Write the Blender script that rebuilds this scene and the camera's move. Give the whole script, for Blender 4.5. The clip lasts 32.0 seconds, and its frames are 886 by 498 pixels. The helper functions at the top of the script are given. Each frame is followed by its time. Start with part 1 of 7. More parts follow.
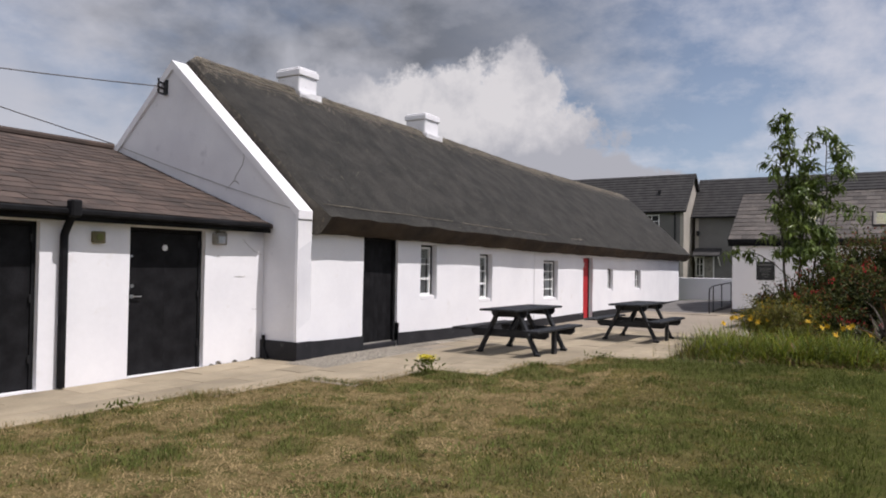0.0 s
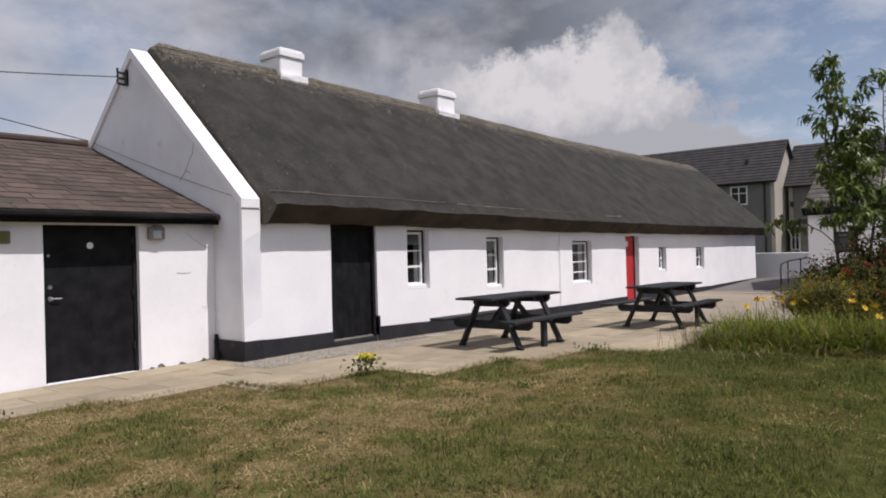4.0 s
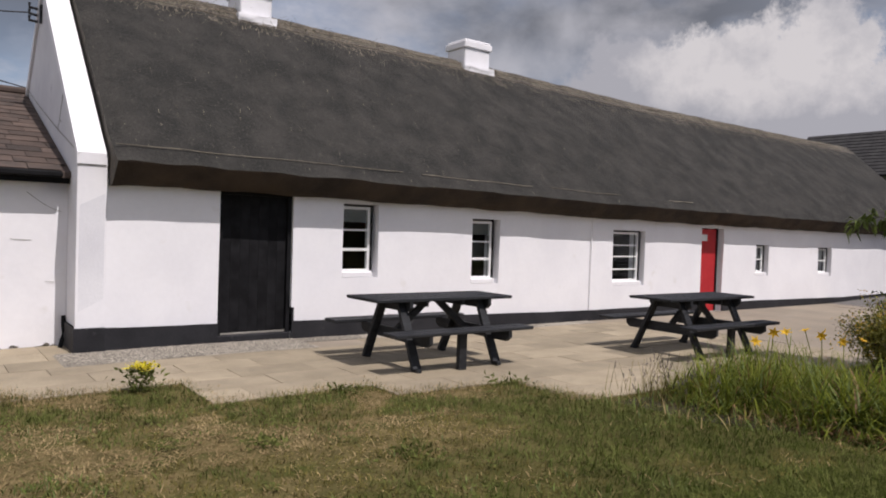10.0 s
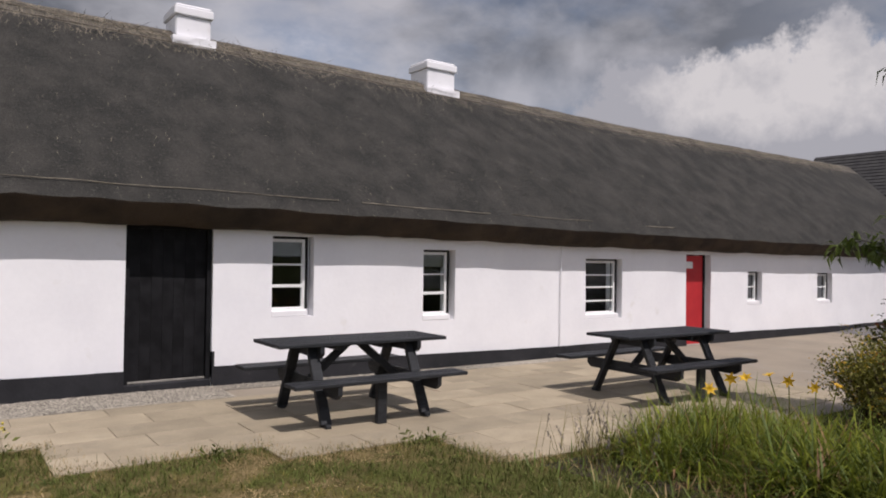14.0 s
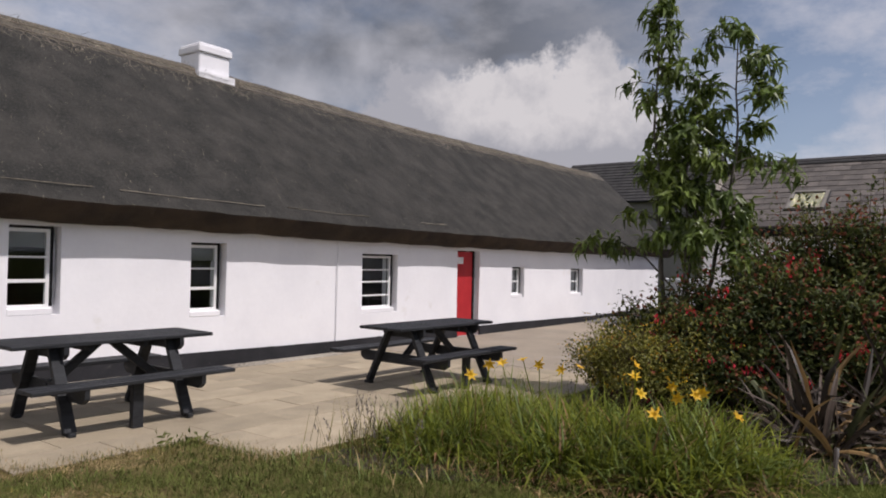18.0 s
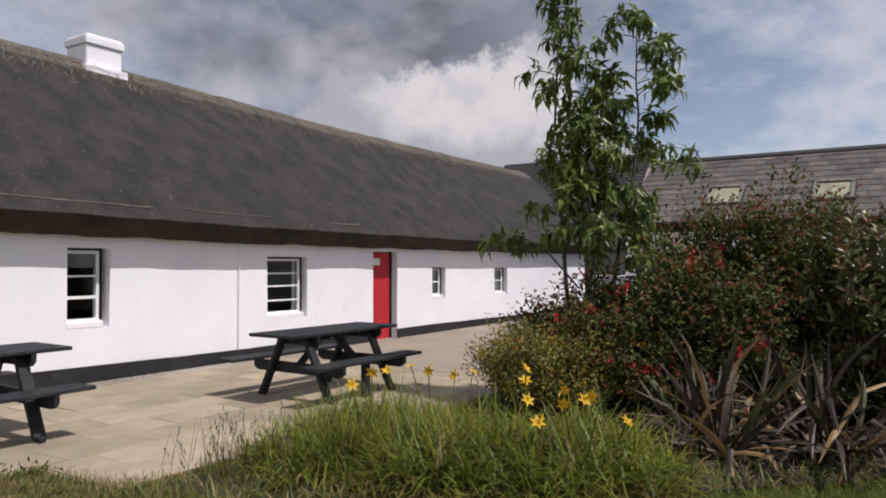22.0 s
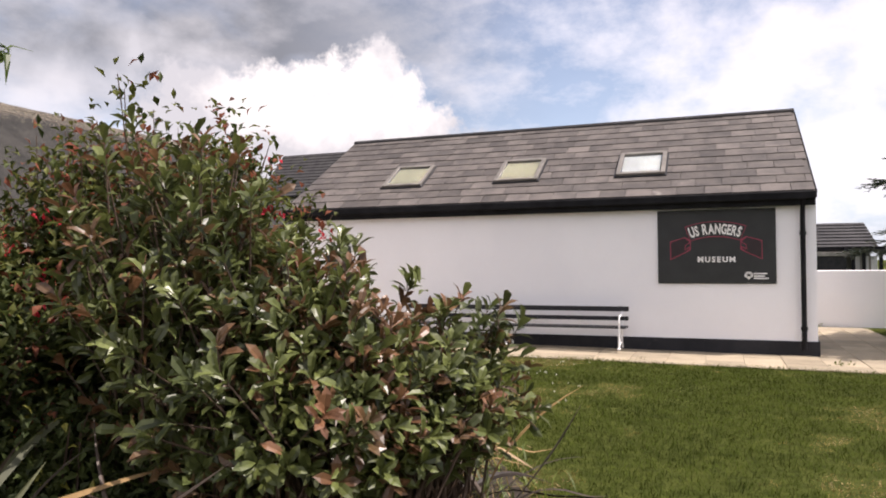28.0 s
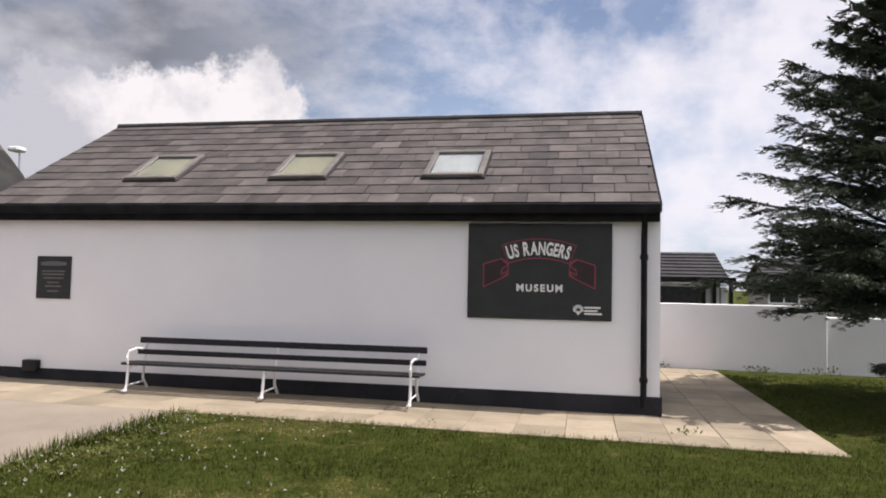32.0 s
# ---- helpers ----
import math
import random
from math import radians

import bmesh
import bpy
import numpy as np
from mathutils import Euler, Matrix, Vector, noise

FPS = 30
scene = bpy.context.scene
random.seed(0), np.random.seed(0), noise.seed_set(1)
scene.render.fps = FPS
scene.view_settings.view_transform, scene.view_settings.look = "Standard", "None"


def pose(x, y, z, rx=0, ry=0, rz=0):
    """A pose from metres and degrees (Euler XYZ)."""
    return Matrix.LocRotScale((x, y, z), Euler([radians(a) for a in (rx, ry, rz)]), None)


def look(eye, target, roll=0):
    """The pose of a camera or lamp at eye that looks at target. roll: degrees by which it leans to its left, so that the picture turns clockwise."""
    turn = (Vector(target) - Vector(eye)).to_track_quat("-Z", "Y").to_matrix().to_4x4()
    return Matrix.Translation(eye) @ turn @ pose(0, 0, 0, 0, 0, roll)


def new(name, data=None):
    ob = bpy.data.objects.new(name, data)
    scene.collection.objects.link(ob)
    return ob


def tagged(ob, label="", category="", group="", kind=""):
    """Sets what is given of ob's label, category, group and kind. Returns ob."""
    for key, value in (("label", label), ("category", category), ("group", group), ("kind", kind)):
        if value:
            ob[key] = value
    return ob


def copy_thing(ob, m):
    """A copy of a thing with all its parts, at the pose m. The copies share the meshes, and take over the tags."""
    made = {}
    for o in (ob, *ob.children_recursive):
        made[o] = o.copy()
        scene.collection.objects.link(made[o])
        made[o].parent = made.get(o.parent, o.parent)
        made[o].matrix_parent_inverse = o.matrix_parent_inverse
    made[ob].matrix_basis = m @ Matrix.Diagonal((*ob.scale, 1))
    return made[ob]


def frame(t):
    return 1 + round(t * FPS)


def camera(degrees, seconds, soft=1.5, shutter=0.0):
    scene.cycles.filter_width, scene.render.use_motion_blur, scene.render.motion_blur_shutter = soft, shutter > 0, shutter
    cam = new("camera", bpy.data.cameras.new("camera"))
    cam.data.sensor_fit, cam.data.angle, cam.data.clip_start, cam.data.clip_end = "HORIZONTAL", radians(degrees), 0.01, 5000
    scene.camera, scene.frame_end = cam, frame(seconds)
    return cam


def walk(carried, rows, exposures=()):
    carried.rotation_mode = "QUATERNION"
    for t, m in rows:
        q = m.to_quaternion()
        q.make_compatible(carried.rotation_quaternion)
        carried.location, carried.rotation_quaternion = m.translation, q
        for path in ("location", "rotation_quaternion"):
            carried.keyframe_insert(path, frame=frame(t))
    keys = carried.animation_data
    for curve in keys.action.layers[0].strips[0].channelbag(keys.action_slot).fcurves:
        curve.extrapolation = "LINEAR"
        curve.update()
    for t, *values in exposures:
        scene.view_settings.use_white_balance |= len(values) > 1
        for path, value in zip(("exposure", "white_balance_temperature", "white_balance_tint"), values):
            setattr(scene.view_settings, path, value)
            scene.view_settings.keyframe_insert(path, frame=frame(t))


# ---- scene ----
EXPOSURES = ((0.0, 0.0, 6450.0, 16.0), (13.0, -0.14, 6550.0, 17.5), (23.5, 0.05, 6450.0, 17.5), (24.5, 0.38, 6650.0, 20.0), (25.2, 0.72, 6900.0, 21.0), (28.0, 0.82, 6850.0, 20.0), (30.0, 0.72, 6700.0, 19.0), (31.0, 0.40, 6600.0, 17.5), (32.0, 0.46, 6600.0, 17.5))
cam = camera(63.32, 32.0, soft=1.9)
PATH = [
    (0, (-7.995, -8.159, 1.486), (-6.295, -7.107, 1.531), 0.84),
    (0.5, (-7.853, -8.303, 1.469), (-6.195, -7.184, 1.468), 0.06),
    (1, (-7.637, -8.346, 1.443), (-5.939, -7.289, 1.442), -0.30),
    (1.5, (-7.404, -8.350, 1.451), (-5.721, -7.269, 1.432), -0.19),
    (2, (-7.071, -8.618, 1.429), (-5.442, -7.457, 1.422), -0.36),
    (2.5, (-6.742, -8.678, 1.401), (-5.127, -7.499, 1.392), -0.50),
    (3, (-6.362, -8.775, 1.412), (-4.758, -7.581, 1.465), -1.13),
    (3.5, (-6.026, -9.065, 1.434), (-4.451, -7.833, 1.472), -1.67),
    (5.5, (-4.362, -9.337, 1.507), (-2.903, -7.969, 1.467), 0.56),
    (6, (-3.915, -9.476, 1.506), (-2.412, -8.157, 1.513), 0.00),
    (6.5, (-3.514, -9.530, 1.526), (-2.046, -8.173, 1.489), -0.21),
    (7, (-3.127, -9.534, 1.552), (-1.640, -8.196, 1.501), 0.86),
    (7.5, (-2.684, -9.656, 1.520), (-1.258, -8.253, 1.512), 0.79),
    (8, (-2.351, -9.681, 1.522), (-0.994, -8.211, 1.498), 0.92),
    (8.5, (-1.990, -9.641, 1.534), (-0.692, -8.120, 1.506), 1.49),
    (9, (-1.599, -9.740, 1.516), (-0.373, -8.160, 1.494), 1.34),
    (9.5, (-1.289, -9.740, 1.531), (-0.114, -8.122, 1.486), 1.16),
    (10, (-0.967, -9.661, 1.547), (0.227, -8.058, 1.494), 1.88),
    (10.5, (-0.539, -9.777, 1.554), (0.563, -8.109, 1.519), 0.94),
    (11, (-0.289, -9.684, 1.572), (0.748, -7.974, 1.534), 0.76),
    (11.5, (-0.029, -9.548, 1.582), (1.014, -7.842, 1.550), 1.34),
    (12, (0.294, -9.484, 1.584), (1.318, -7.766, 1.571), 1.15),
    (12.5, (0.415, -9.430, 1.618), (1.518, -7.761, 1.623), 0.95),
    (13, (0.464, -9.434, 1.610), (1.572, -7.769, 1.646), 0.82),
    (13.5, (0.476, -9.455, 1.628), (1.599, -7.800, 1.660), 0.87),
    (15.5, (0.504, -9.524, 1.597), (1.860, -8.054, 1.626), 0.98),
    (16, (0.532, -9.504, 1.591), (1.957, -8.102, 1.629), 1.03),
    (16.5, (0.556, -9.520, 1.585), (2.029, -8.167, 1.620), 1.07),
    (17, (0.580, -9.498, 1.584), (2.098, -8.196, 1.615), 1.07),
    (17.5, (0.589, -9.517, 1.584), (2.142, -8.258, 1.614), 1.17),
    (18, (0.587, -9.544, 1.576), (2.175, -8.329, 1.606), 1.22),
    (18.5, (0.580, -9.561, 1.573), (2.201, -8.390, 1.603), 1.20),
    (19, (0.580, -9.597, 1.577), (2.223, -8.457, 1.603), 1.21),
    (19.5, (0.612, -9.617, 1.565), (2.276, -8.509, 1.589), 1.04),
    (20, (0.637, -9.646, 1.562), (2.322, -8.569, 1.583), 0.80),
    (20.5, (0.663, -9.700, 1.560), (2.360, -8.642, 1.579), 0.77),
    (21, (0.753, -9.604, 1.555), (2.440, -8.529, 1.569), 0.79),
    (21.5, (0.994, -9.564, 1.578), (2.686, -8.498, 1.619), 0.29),
    (22, (1.336, -9.708, 1.564), (3.017, -8.625, 1.600), 0.01),
    (22.5, (1.693, -9.723, 1.531), (3.358, -8.615, 1.554), 0.35),
    (23, (2.085, -9.838, 1.532), (3.720, -8.686, 1.541), -0.32),
    (23.5, (2.522, -10.104, 1.507), (4.123, -8.905, 1.496), -1.10),
    (24, (2.894, -10.144, 1.506), (4.487, -8.935, 1.505), -0.60),
    (24.5, (3.440, -10.516, 1.501), (5.174, -9.520, 1.514), -1.83),
    (25, (3.921, -10.905, 1.510), (5.757, -10.114, 1.550), -0.74),
    (25.5, (4.476, -11.151, 1.517), (6.343, -10.434, 1.539), -0.38),
    (27.5, (6.433, -12.198, 1.434), (8.195, -11.264, 1.574), -0.03),
    (28, (6.788, -12.089, 1.412), (8.657, -11.379, 1.451), -0.46),
    (28.5, (7.221, -12.356, 1.429), (9.166, -11.890, 1.414), -0.03),
    (29, (7.684, -12.599, 1.446), (9.647, -12.218, 1.397), 0.23),
    (29.5, (8.153, -12.633, 1.455), (10.126, -12.313, 1.378), 1.01),
    (30, (8.649, -12.749, 1.461), (10.606, -12.356, 1.344), 0.83),
    (30.5, (9.128, -12.716, 1.476), (11.043, -12.141, 1.430), 0.94),
    (31, (9.652, -12.716, 1.451), (11.521, -12.006, 1.458), 1.19),
    (31.5, (10.081, -12.760, 1.431), (11.887, -11.903, 1.478), 0.75),
    (32, (10.565, -12.699, 1.458), (12.525, -12.314, 1.557), 1.14),
]
walk(cam, [(t, look(eye, target, roll)) for t, eye, target, roll in PATH], exposures=EXPOSURES)

# ---- world, sun ----
SUN_DIR = Vector((0.06, -0.48, 0.85)).normalized()      # towards the sun


def build_world():
    w = bpy.data.worlds.new("world")
    w.use_nodes = True
    scene.world = w
    nt = w.node_tree
    nt.nodes.clear()
    out = nt.nodes.new("ShaderNodeOutputWorld")
    bg = nt.nodes.new("ShaderNodeBackground")
    sky = nt.nodes.new("ShaderNodeTexSky")
    sky.sky_type, sky.sun_disc = "NISHITA", False
    sky.sun_elevation = math.asin(SUN_DIR.z)
    sky.sun_rotation = math.atan2(SUN_DIR.x, SUN_DIR.y)
    sky.air_density, sky.dust_density, sky.ozone_density = 1.0, 1.5, 1.5
    tc = nt.nodes.new("ShaderNodeTexCoord")

    def node(kind, operation):
        n = nt.nodes.new(kind)
        n.operation = operation
        return n

    # cloud layer: direction squashed onto a plane overhead, so that clouds flatten towards the horizon
    sep = nt.nodes.new("ShaderNodeSeparateXYZ")
    nt.links.new(tc.outputs["Generated"], sep.inputs[0])
    up = node("ShaderNodeMath", "ADD")
    up.inputs[1].default_value = 0.32
    nt.links.new(sep.outputs[2], up.inputs[0])
    div = node("ShaderNodeVectorMath", "DIVIDE")
    nt.links.new(tc.outputs["Generated"], div.inputs[0])
    com = nt.nodes.new("ShaderNodeCombineXYZ")
    for i in range(3):
        nt.links.new(up.outputs[0], com.inputs[i])
    nt.links.new(com.outputs[0], div.inputs[1])

    def cloud_noise(scale, detail, rough, seed):
        m = nt.nodes.new("ShaderNodeMapping")
        m.inputs["Location"].default_value = seed
        nt.links.new(div.outputs[0], m.inputs[0])
        n = nt.nodes.new("ShaderNodeTexNoise")
        n.inputs["Scale"].default_value = scale
        n.inputs["Detail"].default_value = detail
        n.inputs["Roughness"].default_value = rough
        nt.links.new(m.outputs[0], n.inputs["Vector"])
        return n.outputs[0]

    def ramp(src, stops):
        r = nt.nodes.new("ShaderNodeValToRGB")
        e = r.color_ramp.elements
        while len(e) < len(stops):
            e.new(0.5)
        for k, (p, c) in enumerate(stops):
            e[k].position, e[k].color = p, (c, c, c, 1) if isinstance(c, float) else (*c, 1)
        nt.links.new(src, r.inputs[0])
        return r.outputs[0]

    def mix(fac, a, b):
        m = nt.nodes.new("ShaderNodeMix")
        m.data_type = "RGBA"
        nt.links.new(fac, m.inputs[0])
        for s, v in ((6, a), (7, b)):
            if isinstance(v, tuple):
                m.inputs[s].default_value = (*v, 1)
            else:
                nt.links.new(v, m.inputs[s])
        return m.outputs[2]

    def scale_add(src, mul, add):
        n = node("ShaderNodeMath", "MULTIPLY_ADD")
        nt.links.new(src, n.inputs[0])
        n.inputs[1].default_value, n.inputs[2].default_value = mul, add
        return n.outputs[0]

    def times(a, b, operation="MULTIPLY"):
        n = node("ShaderNodeMath", operation)
        nt.links.new(a, n.inputs[0])
        nt.links.new(b, n.inputs[1])
        return n.outputs[0]

    def billow(scale, detail, rough, seed):
        m = nt.nodes.new("ShaderNodeMapping")
        m.inputs["Location"].default_value = seed
        nt.links.new(tc.outputs["Generated"], m.inputs[0])
        n = nt.nodes.new("ShaderNodeTexNoise")
        n.inputs["Scale"].default_value, n.inputs["Detail"].default_value, n.inputs["Roughness"].default_value = scale, detail, rough
        nt.links.new(m.outputs[0], n.inputs["Vector"])
        return n.outputs[0]

    def heap(az, el, wide, tall, seed, rough=0.6):
        """A cumulus round one direction: 1 in its middle, falling to 0, its rim broken by noise."""
        c = Vector((math.cos(radians(az)) * math.cos(radians(el)), math.sin(radians(az)) * math.cos(radians(el)), math.sin(radians(el))))
        side = Vector((-math.sin(radians(az)), math.cos(radians(az)), 0))
        off = node("ShaderNodeVectorMath", "SUBTRACT")
        nt.links.new(tc.outputs["Generated"], off.inputs[0])
        off.inputs[1].default_value = c
        dots = []
        for axis, size in ((side, wide), (Vector((0, 0, 1)), tall), (c, 1.6)):
            d = node("ShaderNodeVectorMath", "DOT_PRODUCT")
            nt.links.new(off.outputs[0], d.inputs[0])
            d.inputs[1].default_value = axis / size
            dots.append(times(d.outputs["Value"], d.outputs["Value"]))
        r2 = times(times(dots[0], dots[1], "ADD"), dots[2], "ADD")
        body = scale_add(r2, -0.55, 0.62)
        rim = scale_add(billow(8.5, 11, rough, seed), 1.25, -0.62)
        return times(body, rim, "ADD")

    z = sep.outputs[2]
    wisps = ramp(cloud_noise(3.0, 9, 0.62, (3.1, 5.2, 0.4)), [(0.47, 0.0), (0.72, 0.75)])
    air = mix(ramp(z, [(0.0, 0.55), (0.35, 0.0)]), sky.outputs[0], (5.4, 6.7, 8.6))
    sky_col = mix(wisps, air, (7.8, 7.9, 8.2))
    grey = times(ramp(cloud_noise(1.25, 8, 0.52, CLOUD_SEED), [(0.33, 0.0), (0.50, 1.0)]), ramp(z, [(0.12, 0.0), (0.27, 1.0)]))
    grey_col = ramp(cloud_noise(1.9, 7, 0.55, CLOUD_SEED_2), [(0.36, (5.4, 5.55, 5.9)), (0.58, (1.8, 2.0, 2.3))])
    north = node("ShaderNodeVectorMath", "DOT_PRODUCT")
    nt.links.new(tc.outputs["Generated"], north.inputs[0])
    north.inputs[1].default_value = (math.cos(radians(80)), math.sin(radians(80)), 0)
    sky_col = mix(times(grey, ramp(north.outputs["Value"], [(0.36, 0.12), (0.66, 1.0)])), sky_col, grey_col)
    # pale clouds added in the unseen west, to brighten the museum's shaded front
    west = node("ShaderNodeVectorMath", "DOT_PRODUCT")
    nt.links.new(tc.outputs["Generated"], west.inputs[0])
    west.inputs[1].default_value = (-0.95, -0.3, 0)
    west_fill = times(ramp(cloud_noise(2.1, 9, 0.55, (1.7, 4.4, 2.0)), [(0.36, 0.0), (0.52, 0.95)]), ramp(west.outputs["Value"], [(0.0, 0.0), (0.35, 1.0)]))
    sky_col = mix(west_fill, sky_col, (7.6, 7.8, 8.2))
    veil = times(ramp(heap(62, 6, 0.62, 0.28, (5.0, 1.0, 2.0), 0.5), [(0.30, 0.0), (0.62, 0.9)]), ramp(z, [(-0.05, 1.0), (0.4, 0.6)]))
    sky_col = mix(veil, sky_col, (5.9, 6.1, 6.5))
    east = ramp(heap(-16, 14, 0.52, 0.34, (1.0, 7.0, 3.0), 0.55), [(0.30, 0.0), (0.66, 0.85)])
    sky_col = mix(east, sky_col, (7.4, 7.45, 7.8))
    lit = ramp(times(scale_add(heap(29, 13.0, 0.17, 0.075, (7.3, 3.1, 1.7), 0.65), 0.7, 0.0), scale_add(billow(14.0, 8, 0.6, (2.0, 4.0, 6.0)), 0.9, -0.25), "ADD"), [(0.20, 0.0), (0.55, 1.0)])
    shade = mix(lit, (4.6, 4.75, 5.1), (7.5, 7.45, 7.4))
    for az, el, wide, tall, seed in ((31.5, 9.5, 0.30, 0.14, (0.3, 0.1, 0.7)), (20, 5.5, 0.16, 0.055, (4.3, 2.1, 0.7))):
        puff = ramp(heap(az, el, wide, tall, seed, 0.66), [(0.20, 0.0), (0.31, 1.0)])
        sky_col = mix(puff, sky_col, shade)
    nt.links.new(sky_col, bg.inputs[0])
    bg.inputs[1].default_value = SKY_STRENGTH
    nt.links.new(bg.outputs[0], out.inputs[0])


CLOUD_SEED, CLOUD_SEED_2, SKY_STRENGTH = (0.6, 0.2, 0.0), (2.3, 1.1, 0.5), 0.091
build_world()
sun = new("sun", bpy.data.lights.new("sun", "SUN"))
sun.data.energy, sun.data.angle, sun.data.color = 4.25, radians(0.6), (1.0, 0.965, 0.91)
sun.matrix_world = look(SUN_DIR * 60, (0, 0, 0))


# ---- materials ----
def material(name, base, dark=None, scale=3.0, rough=0.8, bump=0.2, grain=60.0, spots=None, spot_scale=14.0, spot_at=(0.6, 0.7),
             vary=0.0, metal=0.0, stretch=(1, 1, 1), depth=0.01, translucent=0.0, specular=0.3, speck=0.35):
    """A procedural surface: two colours mixed by broad noise, optional spots, fine grain in colour and relief."""
    m = bpy.data.materials.new(name)
    m.use_nodes = True
    nt = m.node_tree
    p = nt.nodes["Principled BSDF"]
    dark = dark or tuple(c * 0.8 for c in base)
    tc = nt.nodes.new("ShaderNodeTexCoord")
    mp = nt.nodes.new("ShaderNodeMapping")
    mp.inputs["Scale"].default_value = stretch
    nt.links.new(tc.outputs["Object"], mp.inputs[0])
    info = nt.nodes.new("ShaderNodeObjectInfo")
    shift = nt.nodes.new("ShaderNodeVectorMath")
    shift.operation = "SCALE"
    shift.inputs[0].default_value = (31.0, 17.0, 23.0)
    nt.links.new(info.outputs["Random"], shift.inputs["Scale"])
    nt.links.new(shift.outputs[0], mp.inputs["Location"])

    def noise_at(s, detail=4.0, rough_=0.55):
        n = nt.nodes.new("ShaderNodeTexNoise")
        n.inputs["Scale"].default_value, n.inputs["Detail"].default_value, n.inputs["Roughness"].default_value = s, detail, rough_
        nt.links.new(mp.outputs[0], n.inputs["Vector"])
        return n.outputs[0]

    def ramp(src, a, b, ca, cb):
        r = nt.nodes.new("ShaderNodeValToRGB")
        r.color_ramp.elements[0].position, r.color_ramp.elements[1].position = a, b
        r.color_ramp.elements[0].color, r.color_ramp.elements[1].color = (*ca, 1), (*cb, 1)
        nt.links.new(src, r.inputs[0])
        return r.outputs[0]

    def mix(fac, a, b, mode="MIX"):
        x = nt.nodes.new("ShaderNodeMix")
        x.data_type, x.blend_type = "RGBA", mode
        if isinstance(fac, float):
            x.inputs[0].default_value = fac
        else:
            nt.links.new(fac, x.inputs[0])
        nt.links.new(a, x.inputs[6])
        if isinstance(b, tuple):
            x.inputs[7].default_value = (*b, 1)
        else:
            nt.links.new(b, x.inputs[7])
        return x.outputs[2]

    broad = ramp(noise_at(scale), 0.36, 0.64, dark, base)
    fine = noise_at(grain, 3.0, 0.6)
    col = mix(speck, broad, ramp(fine, 0.3, 0.7, (0.55,) * 3, (1.0,) * 3), "MULTIPLY")
    if spots:
        s = ramp(noise_at(spot_scale, 5.0), spot_at[0], spot_at[1], (0,) * 3, (1,) * 3)
        col = mix(s, col, spots)
    if vary:
        hsv = nt.nodes.new("ShaderNodeHueSaturation")
        mr = nt.nodes.new("ShaderNodeMapRange")
        mr.inputs[3].default_value, mr.inputs[4].default_value = 1 - vary, 1 + vary
        rnd = nt.nodes.new("ShaderNodeMath")
        rnd.operation = "ADD"
        geo = nt.nodes.new("ShaderNodeNewGeometry")
        nt.links.new(info.outputs["Random"], rnd.inputs[0])
        nt.links.new(geo.outputs["Random Per Island"], rnd.inputs[1])
        fr = nt.nodes.new("ShaderNodeMath")
        fr.operation = "FRACT"
        nt.links.new(rnd.outputs[0], fr.inputs[0])
        nt.links.new(fr.outputs[0], mr.inputs[0])
        nt.links.new(mr.outputs[0], hsv.inputs["Value"])
        nt.links.new(col, hsv.inputs["Color"])
        col = hsv.outputs[0]
    nt.links.new(col, p.inputs["Base Color"])
    p.inputs["Roughness"].default_value, p.inputs["Metallic"].default_value = rough, metal
    p.inputs["Specular IOR Level"].default_value = specular
    if bump:
        b = nt.nodes.new("ShaderNodeBump")
        b.inputs["Strength"].default_value, b.inputs["Distance"].default_value = bump, depth
        h = nt.nodes.new("ShaderNodeMath")
        h.operation = "ADD"
        nt.links.new(fine, h.inputs[0])
        nt.links.new(noise_at(grain * 0.2), h.inputs[1])
        nt.links.new(h.outputs[0], b.inputs["Height"])
        nt.links.new(b.outputs[0], p.inputs["Normal"])
    if translucent:
        t = nt.nodes.new("ShaderNodeBsdfTranslucent")
        nt.links.new(col, t.inputs[0])
        ms = nt.nodes.new("ShaderNodeMixShader")
        ms.inputs[0].default_value = translucent
        nt.links.new(p.outputs[0], ms.inputs[1])
        nt.links.new(t.outputs[0], ms.inputs[2])
        nt.links.new(ms.outputs[0], nt.nodes["Material Output"].inputs[0])
    return m


def glass(name, tint=(0.9, 0.95, 0.95)):
    m = bpy.data.materials.new(name)
    m.use_nodes = True
    p = m.node_tree.nodes["Principled BSDF"]
    p.inputs["Base Color"].default_value = (*tint, 1)
    p.inputs["Transmission Weight"].default_value = 1.0
    p.inputs["Roughness"].default_value = 0.02
    p.inputs["IOR"].default_value = 1.38
    return m


WHITE = material("whitewash", (0.825, 0.82, 0.845), (0.775, 0.77, 0.80), 1.2, 0.85, 0.22, 14, spots=(0.68, 0.66, 0.64), spot_scale=2.5, spot_at=(0.66, 0.84), depth=0.008, speck=0.06)
RENDER = material("painted_render", (0.86, 0.855, 0.87), (0.82, 0.815, 0.835), 0.7, 0.85, 0.2, 60, speck=0.08, depth=0.005)
GABLE = material("grey_white_render", (0.76, 0.76, 0.79), (0.66, 0.66, 0.70), 0.8, 0.9, 0.3, 50, spots=(0.48, 0.48, 0.52), spot_scale=3.0, spot_at=(0.62, 0.8), speck=0.12)
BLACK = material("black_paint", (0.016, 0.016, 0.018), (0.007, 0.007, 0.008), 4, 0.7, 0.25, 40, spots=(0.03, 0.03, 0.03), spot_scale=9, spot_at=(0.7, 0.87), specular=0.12)
